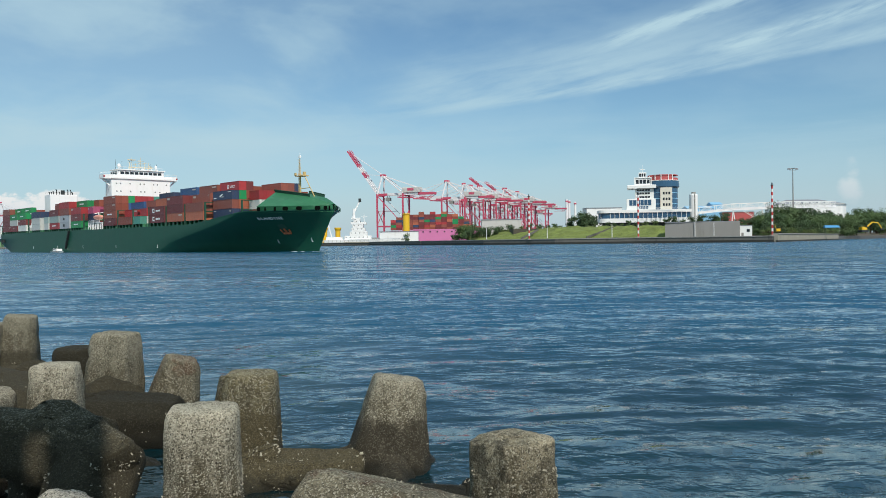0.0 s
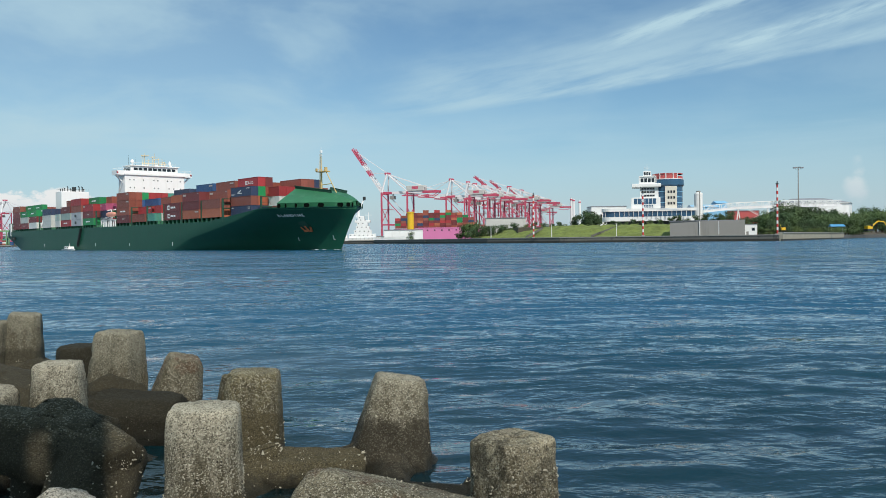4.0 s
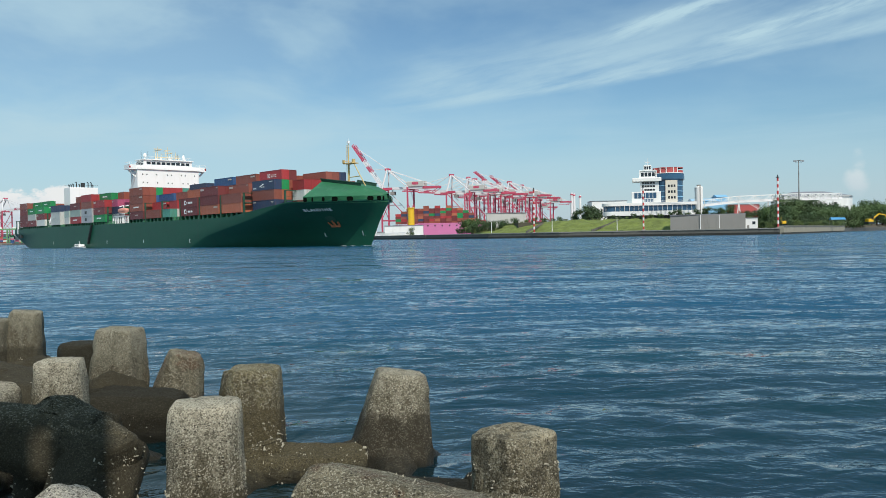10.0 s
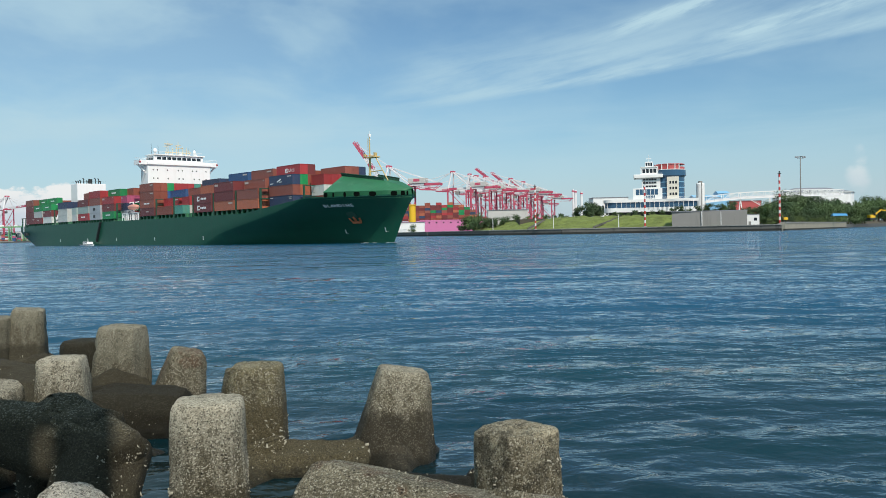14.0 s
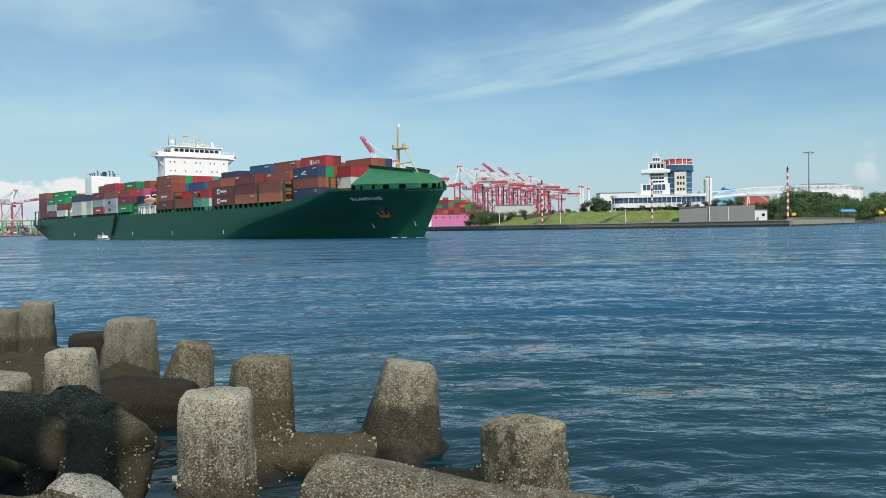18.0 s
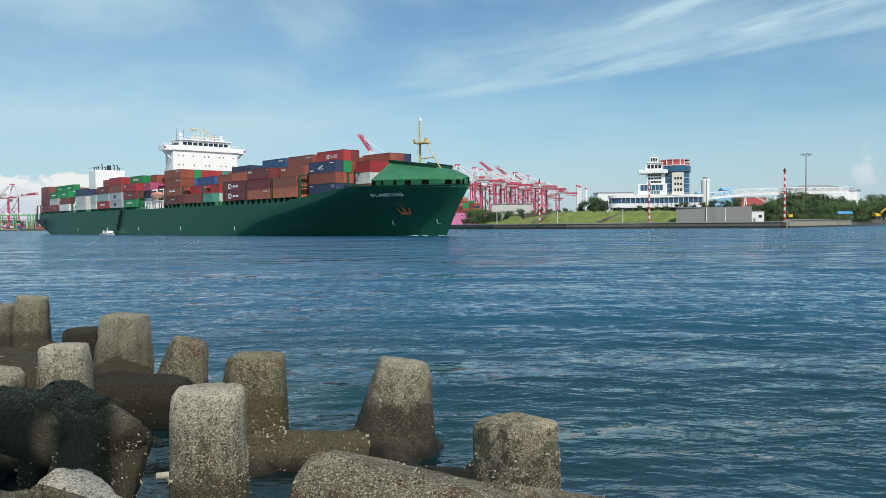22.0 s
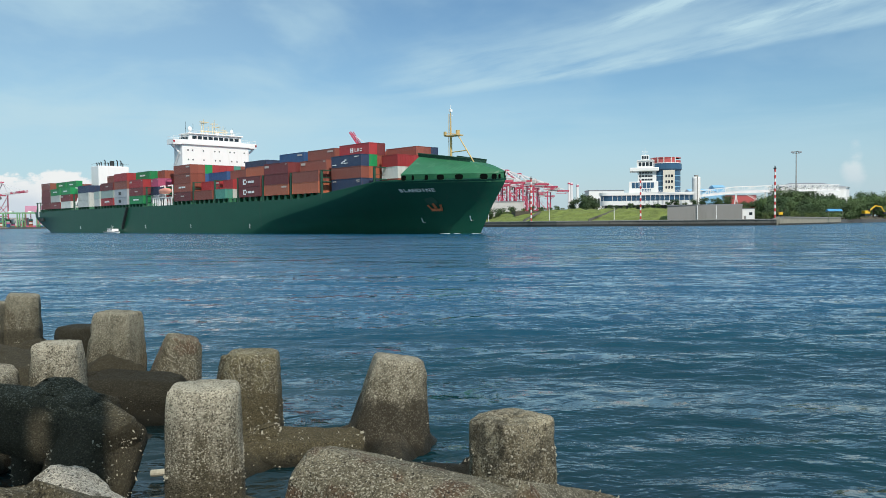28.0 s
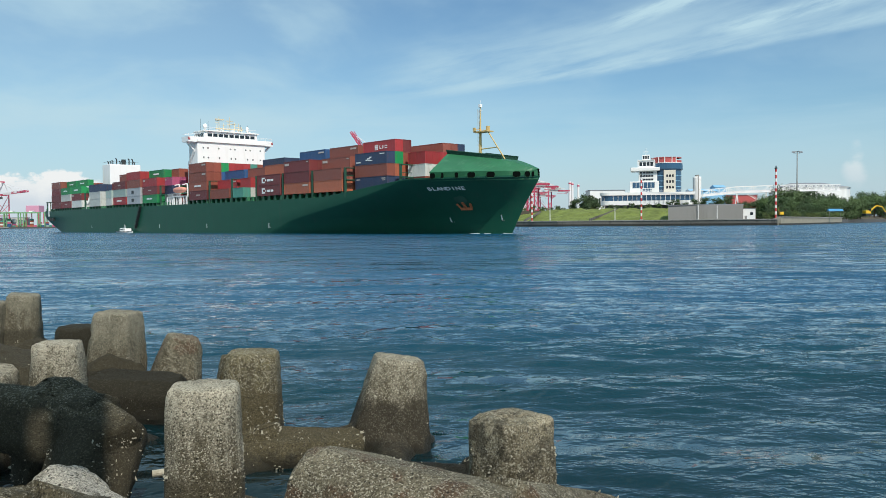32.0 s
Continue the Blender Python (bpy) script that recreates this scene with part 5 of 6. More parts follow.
# trees along the terrace before and beside the tower
for x, y, s in ((110, 524, .34), (115, 522, .42), (119, 521, .40), (124, 520, .36), (129, 519, .42), (134, 518, .36), (139, 513, .40), (141, 497, .62), (145, 495, .66), (150, 494, .5), (156, 493, .62), (161, 492, .75), (165, 491, .7), (169, 491, .8), (174, 494, .85), (179, 497, .85),
                (183, 492, .66), (188, 497, .70), (194, 505, .8), (200, 512, .85), (207, 520, .9), (214, 530, .9), (221, 540, .9)):
    plant(tr.choice((0, 1, 2)), x, y, 9.4 if x < 185 else 4.0, s * 0.72 if 140 < x < 185 else s if x < 185 else s * 0.95)
for x, y, s in ((108, 612, 1.0), (114, 616, 1.1), (102, 622, .8), (119, 622, .9), (94, 640, .5), (88, 636, .4), (80, 640, .45), (73, 642, .5), (66, 644, .4)):
    plant(0, x, y, 9.0, s)
for i in range(26):
    x = 300 + 50 * i / 25 + tr.uniform(-1.5, 1.5)
    plant(tr.choice((0, 1, 2)), x, lerp_table(x, [(292, 600), (350, 700)]) + tr.uniform(2, 12), 3.0, tr.uniform(0.7, 1.35))
for x, y, s in ((360, 705, 1.3), (366, 711, 1.4), (372, 717, 1.5), (378, 724, 1.5), (352, 697, 1.3), (344, 686, 1.2)):
    plant(1, x, y, 3.0, s)
for x, y, s in ((14, 588, .5), (18, 584, .6), (22, 578, .5), (11, 596, .45)):
    plant(2, x, y, 3.0, s)
# low clipped bushes along the top of the grass
for i in range(30):
    x = 66 + 66 * i / 29 + tr.uniform(-1, 1)
    plant(3, x, lerp_table(x, [(60, 531), (72, 529), (112, 507), (150, 486)]) + tr.uniform(1, 5), 10.0, tr.uniform(0.28, 0.45))
for i in range(22):
    x = 20 + 38 * i / 21
    plant(tr.choice((2, 3)), x + tr.uniform(-1, 1), lerp_table(x, [(20, 556), (58, 548)]) + tr.uniform(-4, 10), lerp_table(x, [(20, 3), (38, 5.5), (58, 8.5)]), tr.uniform(0.5, 0.8))
for x, y, s in ((17, 590, .95), (21, 586, 1.1), (25, 580, .9), (-28, 690, .6), (-40, 720, .5), (29, 570, 0.8)):
    plant(1, x, y, 3, s)
for t in TREES:
    for o in (*t.children_recursive, t):
        bpy.data.objects.remove(o)


# ---------------------------------------------------------------- diggers, tarpaulin, far sheds
def digger(m, s, reach):
    d = thing("excavator", m, "yellow tracked excavator working on the bank", "excavator", "excavators")
    part("house", Shape().box(-1.6 * s, 1.4 * s, -1.3 * s, 1.3 * s, 1.1 * s, 2.6 * s, 0.1 * s), M_YELLOW, d)
    part("cab", Shape().box(0.2 * s, 1.5 * s, -1.3 * s, -0.1 * s, 2.0 * s, 3.2 * s, 0.1 * s), M_GLASS, d)
    for y in (-1.2, 1.2):
        part("track", Shape().box(-2.0 * s, 2.0 * s, (y - 0.35) * s, (y + 0.35) * s, 0, 1.0 * s, 0.2 * s), M_DARK, d)
    part("boom", Shape().bar((1.2 * s, 0, 2.0 * s), (3.2 * s * reach, 0, 5.0 * s), 0.5 * s).bar((3.2 * s * reach, 0, 5.0 * s), (5.2 * s * reach, 0, 4.6 * s), 0.45 * s), M_YELLOW, d)
    part("arm", Shape().bar((5.2 * s * reach, 0, 4.6 * s), (6.4 * s * reach, 0, 1.8 * s), 0.35 * s), M_YELLOW, d)
    part("bucket", Shape().box(5.9 * s * reach, 6.8 * s * reach, -0.6 * s, 0.6 * s, 0.8 * s, 1.8 * s, 0.1 * s), M_DARK, d)


digger(pose(187.5, 444, 4.6, 0, 0, 100), 1.0, 0.6)
digger(pose(366, 690, 6.0, 0, 0, 12), 1.7, 1.7)
tarp = thing("tarpaulin_shelter", pose(263, 536, 6.0), "bright blue tarpaulin shelter on the bank", "shelter")
part("cover", Shape().rings([[(-5, -2, 2.4), (5, -2, 2.4), (5, 2, 2.2), (-5, 2, 2.2)], [(-4.8, -0.4, 4.0), (4.6, -0.4, 3.8), (4.6, 0.4, 3.8), (-4.8, 0.4, 4.0)]]), material("blue_tarpaulin", (0.06, 0.25, 0.46), 0.5, 0, 0.15, 0.6, 3), tarp)
for x in (-4.6, 4.6):
    for y in (-1.8, 1.8):
        part("pole", Shape().tube((x, y, -2), (x, y, 2.5), 0.08, 0.08, 6), M_LGREY, tarp)


def block(name, x, y, w, d, z0, z1, mat, label, cat, windows=0, group=""):
    t = thing(name, pose(x, y, 0), label, cat, group)
    part("wall_shell", Shape().box(0, w, 0, d, z0, z1), mat, t)
    part("roof", Shape().box(-0.4, w + 0.4, -0.4, d + 0.4, z1, z1 + 0.5), M_ROOFGREY, t)
    for i in range(windows):
        part("window", Shape().box((i + 0.25) * w / windows, (i + 0.75) * w / windows, -0.06, 0.02, z0 + (z1 - z0) * 0.45, z0 + (z1 - z0) * 0.75), M_GLASS, t)


block("warehouse", 128, 690, 30, 20, 3, 29.5, M_LWHITE, "long low white warehouse behind the trees", "warehouse", 9)
block("warehouse", 33, 606, 30, 10, 3, 18.4, M_PALEGREY, "white walled store above the grass", "warehouse", 0)
block("port_office", -50, 690, 33, 10, 3, 11.5, M_LWHITE, "low pale walled building at the quay", "building", 0)
block("port_office", -66, 800, 22, 10, 3, 7.0, M_PALEGREY, "low pale quayside building", "building", 0)
block("red_store", 222, 640, 30, 10, 3, 22.8, M_REDPANEL, "red clad store behind the conveyor", "warehouse", 0)
block("red_store", 250, 612, 10, 8, 3, 18, M_REDPANEL, "small red shed beside the trestles", "shed", 0)
for x, y, h, mt, nm in ((305, 1900, 96, M_CRANE_WHITE, "pale banded chimney in the haze"), (311, 1900, 94, M_CRANE_WHITE, "slim pale chimney in the haze"), (325, 1900, 90, M_LWHITE, "slim white chimney in the haze")):
    ch = thing("chimney", pose(x, y, 3), nm, "chimney", "distant chimneys")
    part("shaft", Shape().tube((0, 0, 0), (0, 0, h), 3.6, 2.6, 14), mt, ch)
    part("collar", Shape().tube((0, 0, h - 6), (0, 0, h - 3), 3.2, 3.2, 14), M_CRANE_RED, ch)

# quay railing of the container terminal
rj = thing("quay_railing", pose(0, 0, 0), "pale posts and rail along the jetty", "railing")
for i in range(26):
    part("post", Shape().box(-150.3 + 3.5 * i, -149.8 + 3.5 * i, 713.6 + 0.15 * i, 714.1 + 0.15 * i, 3.0, 5.2), M_PALEGREY, rj)
part("rail", Shape().bar((-150, 713.8, 5.0), (-62, 717.6, 5.0), 0.25).bar((-150, 713.8, 4.1), (-62, 717.6, 4.1), 0.2), M_PALEGREY, rj)
rl = thing("quay_railing", pose(0, 0, 0), "pale posts and rail along the terminal quay", "railing")
rp = [Vector((-420, 1267, 3.3)), Vector((-170, 957, 3.3)), Vector((-60, 718, 3.3)), Vector((-30, 640, 3.3))]
post = Shape().box(-0.35, 0.35, -0.35, 0.35, 0, 2.6).mesh("post", M_LWHITE)
for a, b in zip(rp, rp[1:]):
    n = round((b - a).length / 7)
    for i in range(n):
        p = a + (b - a) * (i / n)
        part("post", post, None, rl, at=Matrix.Translation(p))
    part("rail", Shape().bar(a + Vector((0, 0, 2.2)), b + Vector((0, 0, 2.2)), 0.3).bar(a + Vector((0, 0, 1.2)), b + Vector((0, 0, 1.2)), 0.25), M_LWHITE, rl)


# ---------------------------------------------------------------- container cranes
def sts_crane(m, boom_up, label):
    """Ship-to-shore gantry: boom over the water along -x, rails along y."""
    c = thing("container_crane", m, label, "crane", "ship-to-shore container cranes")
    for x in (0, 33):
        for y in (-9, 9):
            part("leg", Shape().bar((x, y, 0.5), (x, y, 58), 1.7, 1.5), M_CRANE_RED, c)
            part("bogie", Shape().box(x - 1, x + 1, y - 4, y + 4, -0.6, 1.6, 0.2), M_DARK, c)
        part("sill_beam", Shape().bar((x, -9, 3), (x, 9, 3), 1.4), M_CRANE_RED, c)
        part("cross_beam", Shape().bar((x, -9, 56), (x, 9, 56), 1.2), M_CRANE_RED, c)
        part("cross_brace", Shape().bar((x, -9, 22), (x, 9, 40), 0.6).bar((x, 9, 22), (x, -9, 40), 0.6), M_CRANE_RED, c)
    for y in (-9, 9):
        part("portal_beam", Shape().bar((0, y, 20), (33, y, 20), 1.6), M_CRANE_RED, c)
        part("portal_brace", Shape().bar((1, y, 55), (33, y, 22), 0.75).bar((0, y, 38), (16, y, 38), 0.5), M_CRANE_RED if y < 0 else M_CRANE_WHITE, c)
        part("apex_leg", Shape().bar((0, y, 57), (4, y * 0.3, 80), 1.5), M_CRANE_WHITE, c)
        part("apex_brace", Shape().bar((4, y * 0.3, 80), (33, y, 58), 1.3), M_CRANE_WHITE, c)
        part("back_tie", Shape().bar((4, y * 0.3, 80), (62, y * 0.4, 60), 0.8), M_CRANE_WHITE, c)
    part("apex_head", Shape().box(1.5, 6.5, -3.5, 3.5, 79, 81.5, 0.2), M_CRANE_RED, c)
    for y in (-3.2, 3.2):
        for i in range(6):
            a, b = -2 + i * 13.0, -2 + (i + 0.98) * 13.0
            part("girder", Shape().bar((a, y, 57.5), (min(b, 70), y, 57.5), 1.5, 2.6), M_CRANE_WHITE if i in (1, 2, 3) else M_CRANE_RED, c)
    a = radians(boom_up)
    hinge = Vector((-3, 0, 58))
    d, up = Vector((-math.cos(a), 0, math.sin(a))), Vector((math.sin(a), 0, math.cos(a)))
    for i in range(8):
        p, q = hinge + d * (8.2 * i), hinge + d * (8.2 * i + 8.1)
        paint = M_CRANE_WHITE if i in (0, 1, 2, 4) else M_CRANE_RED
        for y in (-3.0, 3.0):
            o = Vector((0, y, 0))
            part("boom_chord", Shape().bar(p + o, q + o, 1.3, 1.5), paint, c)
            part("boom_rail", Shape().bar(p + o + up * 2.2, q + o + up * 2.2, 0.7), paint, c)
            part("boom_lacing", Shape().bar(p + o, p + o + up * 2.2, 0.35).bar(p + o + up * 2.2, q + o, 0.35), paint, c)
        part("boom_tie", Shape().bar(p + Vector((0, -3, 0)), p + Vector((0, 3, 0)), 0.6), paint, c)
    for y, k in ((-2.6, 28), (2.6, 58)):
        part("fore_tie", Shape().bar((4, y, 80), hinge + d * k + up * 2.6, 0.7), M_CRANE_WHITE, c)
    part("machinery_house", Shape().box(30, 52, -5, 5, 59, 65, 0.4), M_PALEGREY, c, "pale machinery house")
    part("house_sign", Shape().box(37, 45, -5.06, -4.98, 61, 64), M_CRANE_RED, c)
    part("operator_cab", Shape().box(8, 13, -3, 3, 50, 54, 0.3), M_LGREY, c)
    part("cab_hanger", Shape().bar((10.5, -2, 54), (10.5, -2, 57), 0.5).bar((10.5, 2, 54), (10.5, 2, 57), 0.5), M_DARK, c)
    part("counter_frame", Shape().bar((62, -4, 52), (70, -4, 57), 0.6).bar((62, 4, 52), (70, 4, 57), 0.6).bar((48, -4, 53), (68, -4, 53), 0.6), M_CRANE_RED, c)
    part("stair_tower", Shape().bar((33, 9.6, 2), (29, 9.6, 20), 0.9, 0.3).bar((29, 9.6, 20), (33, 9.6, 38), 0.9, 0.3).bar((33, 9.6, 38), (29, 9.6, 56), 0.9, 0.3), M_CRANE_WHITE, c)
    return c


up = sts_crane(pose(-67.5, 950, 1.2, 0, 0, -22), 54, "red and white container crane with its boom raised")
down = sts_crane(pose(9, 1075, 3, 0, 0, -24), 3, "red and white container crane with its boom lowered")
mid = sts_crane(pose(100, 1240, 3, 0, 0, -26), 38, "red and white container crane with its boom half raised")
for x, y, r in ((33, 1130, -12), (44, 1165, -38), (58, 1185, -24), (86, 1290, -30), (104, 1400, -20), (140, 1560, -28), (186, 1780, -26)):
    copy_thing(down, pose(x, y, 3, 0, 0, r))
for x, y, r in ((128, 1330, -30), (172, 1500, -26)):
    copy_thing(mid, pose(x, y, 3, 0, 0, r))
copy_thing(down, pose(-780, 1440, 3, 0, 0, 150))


# ---------------------------------------------------------------- moored vessels and yard
def stack_rows(owner, x0, y0, z0, cols, tiers, pick, length=6.06):
    pitch = length + 0.25
    r = random.Random(int(x0 * 7 + y0))
    for i in range(cols):
        for k in range(tiers(i)):
            key = (length, r.choice(pick))
            if key not in BOX_MESH:
                BOX_MESH[key] = container_mesh(*key)
            part("container", BOX_MESH[key], None, owner, key[1] + " corrugated steel container", at=pose(x0 + pitch * i, y0, z0 + 2.86 * k))


mag = thing("moored_ship", pose(-30, 905, 0, 0, 0, -6), "magenta-hulled container ship moored at the terminal with a full deck load", "ship")
part("hull", Shape().rings([[(x, -b, -1), (x, -b - 0.4, 15.5), (x, 14, 15.5), (x, 14, -1)] for x, b in ((-24, 3), (-16, 8), (4, 12), (100, 12))]), M_MAGENTA, mag, "bright magenta steel hull")
part("bulwark", Shape().box(4, 100, -12.6, -12.2, 15.5, 16.6), M_MAGENTA, mag)
for x in range(14, 90, 8):
    part("fairlead", Shape().box(x, x + 1.6, -12.66, -12.5, 13.2, 14.4), M_DARK, mag)
stack_rows(mag, -22.0, -8.0, 16.0, 14, lambda i: (4, 5, 6, 6, 6, 7, 6, 7, 6, 7, 6, 6, 5, 4)[i], ["rust", "maroon", "maroon", "red", "maroon", "rust", "brown", "navy", "maroon", "orange", "maroon", "green", "rust"])
yard = thing("container_stack", pose(40, 1010, 3, 0, 0, -5), "rows of stacked rust-red containers in the terminal yard", "container stack")
stack_rows(yard, 0, 0, 0, 26, lambda i: 2 + (i * 5) % 3, ["rust", "maroon", "brown", "red", "orange", "blue", "white"])
yard = thing("container_stack", pose(130, 1150, 3, 0, 0, -5), "far rows of stacked containers in the terminal yard", "container stack")
stack_rows(yard, 0, 0, 0, 22, lambda i: 3 + (i * 3) % 3, ["rust", "maroon", "orange", "red", "white", "grey"])

tank = thing("yellow_column", pose(-31.5, 800, 3), "bright yellow steel cylinder standing on the quay", "cylinder")
part("shaft", Shape().lathe([(3.3, 0), (3.3, 27.0)], 24), M_YELLOW, tank)
part("flange", Shape().lathe([(3.9, 27.0), (3.9, 28.0), (0.1, 28.1)], 24), M_YELLOW, tank)
part("base_ring", Shape().lathe([(4.0, 0), (4.0, 1.2), (3.3, 1.3)], 24), M_DARK, tank)
for x, y in ((-117, 830), (-104, 835)):
    t2 = thing("yellow_column", pose(x, y, 3), "short yellow steel cylinder with a flared head", "cylinder", "yellow columns")
    part("shaft", Shape().lathe([(2.6, 0), (2.6, 12)], 20), M_YELLOW, t2)
    part("flange", Shape().lathe([(2.6, 12), (3.6, 14.5), (3.6, 15.6), (0.1, 15.7)], 20), M_YELLOW, t2)


def white_vessel():
    v = thing("white_vessel", pose(-85.5, 790, 0), "white work vessel with stepped superstructure and deck crane", "ship")
    part("hull", Shape().rings([[(x, -b, -1), (x, -b - 0.5, 5.5), (x, b + 0.5, 5.5), (x, b, -1)] for x, b in ((-26, 5), (-18, 7), (22, 7), (30, 3))]), M_LWHITE, v, "white hull")
    for x0, x1, z0, z1 in ((-6, 20, 5.5, 9.5), (-1, 16, 9.5, 13.5), (1, 14, 13.5, 17.0), (2, 12.5, 17.0, 20.5), (0, 15, 20.5, 22.8), (3, 9, 22.8, 27.0)):
        s = part("deckhouse", Shape().box(x0, x1, -5, 5, z0, z1, 0.3), M_LWHITE, v)
        for i in range(int((x1 - x0) / 4.2)):
            part("window", Shape().box(x0 + 1.2 + 4.2 * i, x0 + 2.2 + 4.2 * i, -5.06, -4.96, z0 + 2.2, z0 + 3.0), M_GLASS, s)
    part("deck_crane", Shape().tube((3, 0, 25), (3, 0, 36), 1.6, 1.2, 10).bar((1, 0, 26), (9, 0, 44), 1.2).bar((4, 0, 35), (9, 0, 43), 0.8), M_LWHITE, v)
    part("crane_head", Shape().box(7.8, 10.4, -1, 1, 42.5, 46.0, 0.2), M_DARK, v)
    part("foremast", Shape().tube((13, 0, 23), (13, 0, 31), 0.4, 0.2, 8).bar((10, 0, 28), (16, 0, 28), 0.4), M_LWHITE, v)
    part("derrick", Shape().bar((-18, 0, 5.5), (-22, 0, 20), 1.0).box(-24, -8, -4, 4, 5.5, 8.5), M_LWHITE, v)


white_vessel()
# yard gantries on the distant shore
def yard_gantry(m):
    g = thing("yard_gantry", m, "green and white rubber-tyred yard gantry far off", "crane", "yard gantries")
    for x in (0, 24):
        for y in (0, 10):
            part("leg", Shape().bar((x, y, 0), (x, y, 24), 1.6), M_RAILGREEN, g)
        part("sill", Shape().bar((x, -2, 1.5), (x, 12, 1.5), 1.4), M_RAILGREEN, g)
    part("bridge_beam", Shape().bar((-2, 0, 25), (26, 0, 25), 1.6, 2.2).bar((-2, 10, 25), (26, 10, 25), 1.6, 2.2), M_RAILGREEN, g)
    part("trolley", Shape().box(9, 15, 0, 10, 26, 28.5, 0.3), M_LWHITE, g)
    return g


g0 = yard_gantry(pose(-770, 1420, 3, 0, 0, 5))
for x, y in ((-738, 1425), (-708, 1440), (-680, 1560), (-800, 1430), (-830, 1425), (-650, 1620)):
    copy_thing(g0, pose(x, y, 3, 0, 0, 5))
pink = thing("machinery_house", pose(-762, 1480, 3), "faded pink machinery house on steel legs among far cranes", "crane")
part("house", Shape().box(0, 24, 0, 20, 27, 39, 0.3), material("faded_pink", (0.62, 0.30, 0.42), 0.6, 0, 0.1, 0.1, 1.0), pink)
for x in (1, 23):
    for y in (1, 19):
        part("leg", Shape().bar((x, y, 0), (x, y, 27), 1.2), M_CRANE_RED, pink)
block("far_shed", -725, 1500, 60, 20, 3, 26, M_PALEGREY, "pale shed on the distant shore", "warehouse", 10)
block("far_shed", -850, 1490, 80, 20, 3, 20, M_PALEGREY, "pale shed on the distant shore", "warehouse", 12)
for x, y, n, q in ((-840, 1432, 12, 3), (-790, 1438, 11, 2), (-735, 1446, 10, 4), (-700, 1470, 6, 3)):
    far = thing("container_stack", pose(x, y, 3), "mixed stacks of containers under far yard gantries", "container stack", "far container stacks")
    stack_rows(far, 0, 0, 0, n, lambda i: 1 + (i * q + i * i) % 5, ["green", "orange", "grey", "teal", "pale", "rust", "white", "blue", "pink"], 6.06)


# ---------------------------------------------------------------- concrete armour blocks
def rock_material(name, tide, dry=(0.31, 0.28, 0.19), damp=(0.040, 0.033, 0.019), stain=None, crust=0.0, speck=1.0):
    """Sea-worn concrete: fine speckled aggregate, pits, drip stains, a damp brown zone below tide and a black foot at the waterline."""
    m = bpy.data.materials.new(name)
    m.use_nodes = True
    nt = m.node_tree
    b = nt.nodes["Principled BSDF"]
    tc, geo, info = nt.nodes.new("ShaderNodeTexCoord"), nt.nodes.new("ShaderNodeNewGeometry"), nt.nodes.new("ShaderNodeObjectInfo")
    o = tc.outputs["Object"]
    big, mid, small = node_noise(nt, o, 2.0, 6, 0.6), node_noise(nt, o, 10.0, 8, 0.68), node_noise(nt, o, 85.0, 4, 0.7)
    mp = nt.nodes.new("ShaderNodeMapping")
    mp.inputs["Scale"].default_value = (1.0, 1.0, 0.16)
    nt.links.new(o, mp.inputs[0])
    drip = node_noise(nt, mp.outputs[0], 11.0, 5, 0.6)

    def cells(scale):
        v = nt.nodes.new("ShaderNodeTexVoronoi")
        v.inputs["Scale"].default_value = scale
        nt.links.new(o, v.inputs["Vector"])
        r = nt.nodes.new("ShaderNodeSeparateColor")
        nt.links.new(v.outputs["Color"], r.inputs[0])
        return v.outputs["Distance"], r.outputs[0]
    gap, tone = cells(115.0)
    hole, which = cells(44.0)
    sp = nt.nodes.new("ShaderNodeSeparateXYZ")
    nt.links.new(geo.outputs["Position"], sp.inputs[0])
    wob = node_math(nt, "MULTIPLY_ADD", mid, 0.30, node_math(nt, "MULTIPLY", big, 0.45))
    level = node_math(nt, "ADD", node_math(nt, "SUBTRACT", wob, 0.375), sp.outputs[2])
    c = node_mix(nt, node_range(nt, big, 0.36, 0.64), tuple(x * 0.62 for x in dry), dry)
    # brown algal film in runs, thinning out towards the top
    film = node_math(nt, "MULTIPLY", node_range(nt, drip, 0.34, 0.60, 0.45, 1.0), node_range(nt, level, tide + 0.66, tide + 0.12, 0.12, 0.92))
    c = node_mix(nt, film, c, (0.082, 0.069, 0.039))
    c = node_mix(nt, node_math(nt, "MULTIPLY", node_range(nt, mid, 0.52, 0.64), 0.55), c, (0.07, 0.060, 0.036))
    moist = node_range(nt, level, tide + 0.07, tide - 0.10)
    c = node_mix(nt, node_math(nt, "MULTIPLY", moist, 0.90), c, damp)
    if stain:
        c = node_mix(nt, node_math(nt, "MULTIPLY", node_range(nt, node_noise(nt, o, 3.0, 4, 0.6), 0.50, 0.60), 0.75), c, stain)
    # pale and dark stones of the aggregate
    pale = node_math(nt, "MULTIPLY", node_range(nt, tone, 0.66, 0.98), node_range(nt, moist, 0.0, 1.0, 0.62 * speck, 0.14 * speck))
    c = node_mix(nt, pale, c, (0.60, 0.56, 0.44))
    c = node_mix(nt, node_math(nt, "MULTIPLY", node_range(nt, tone, 0.34, 0.08), 0.62), c, (0.035, 0.030, 0.019))
    c = node_mix(nt, node_math(nt, "MULTIPLY", node_range(nt, small, 0.48, 0.36), 0.68), c, (0.032, 0.027, 0.017))
    pits = node_math(nt, "MULTIPLY", node_range(nt, hole, 0.40, 0.15), node_range(nt, which, 0.78, 0.84))
    c = node_mix(nt, node_math(nt, "MULTIPLY", pits, 0.8), c, (0.018, 0.015, 0.010))
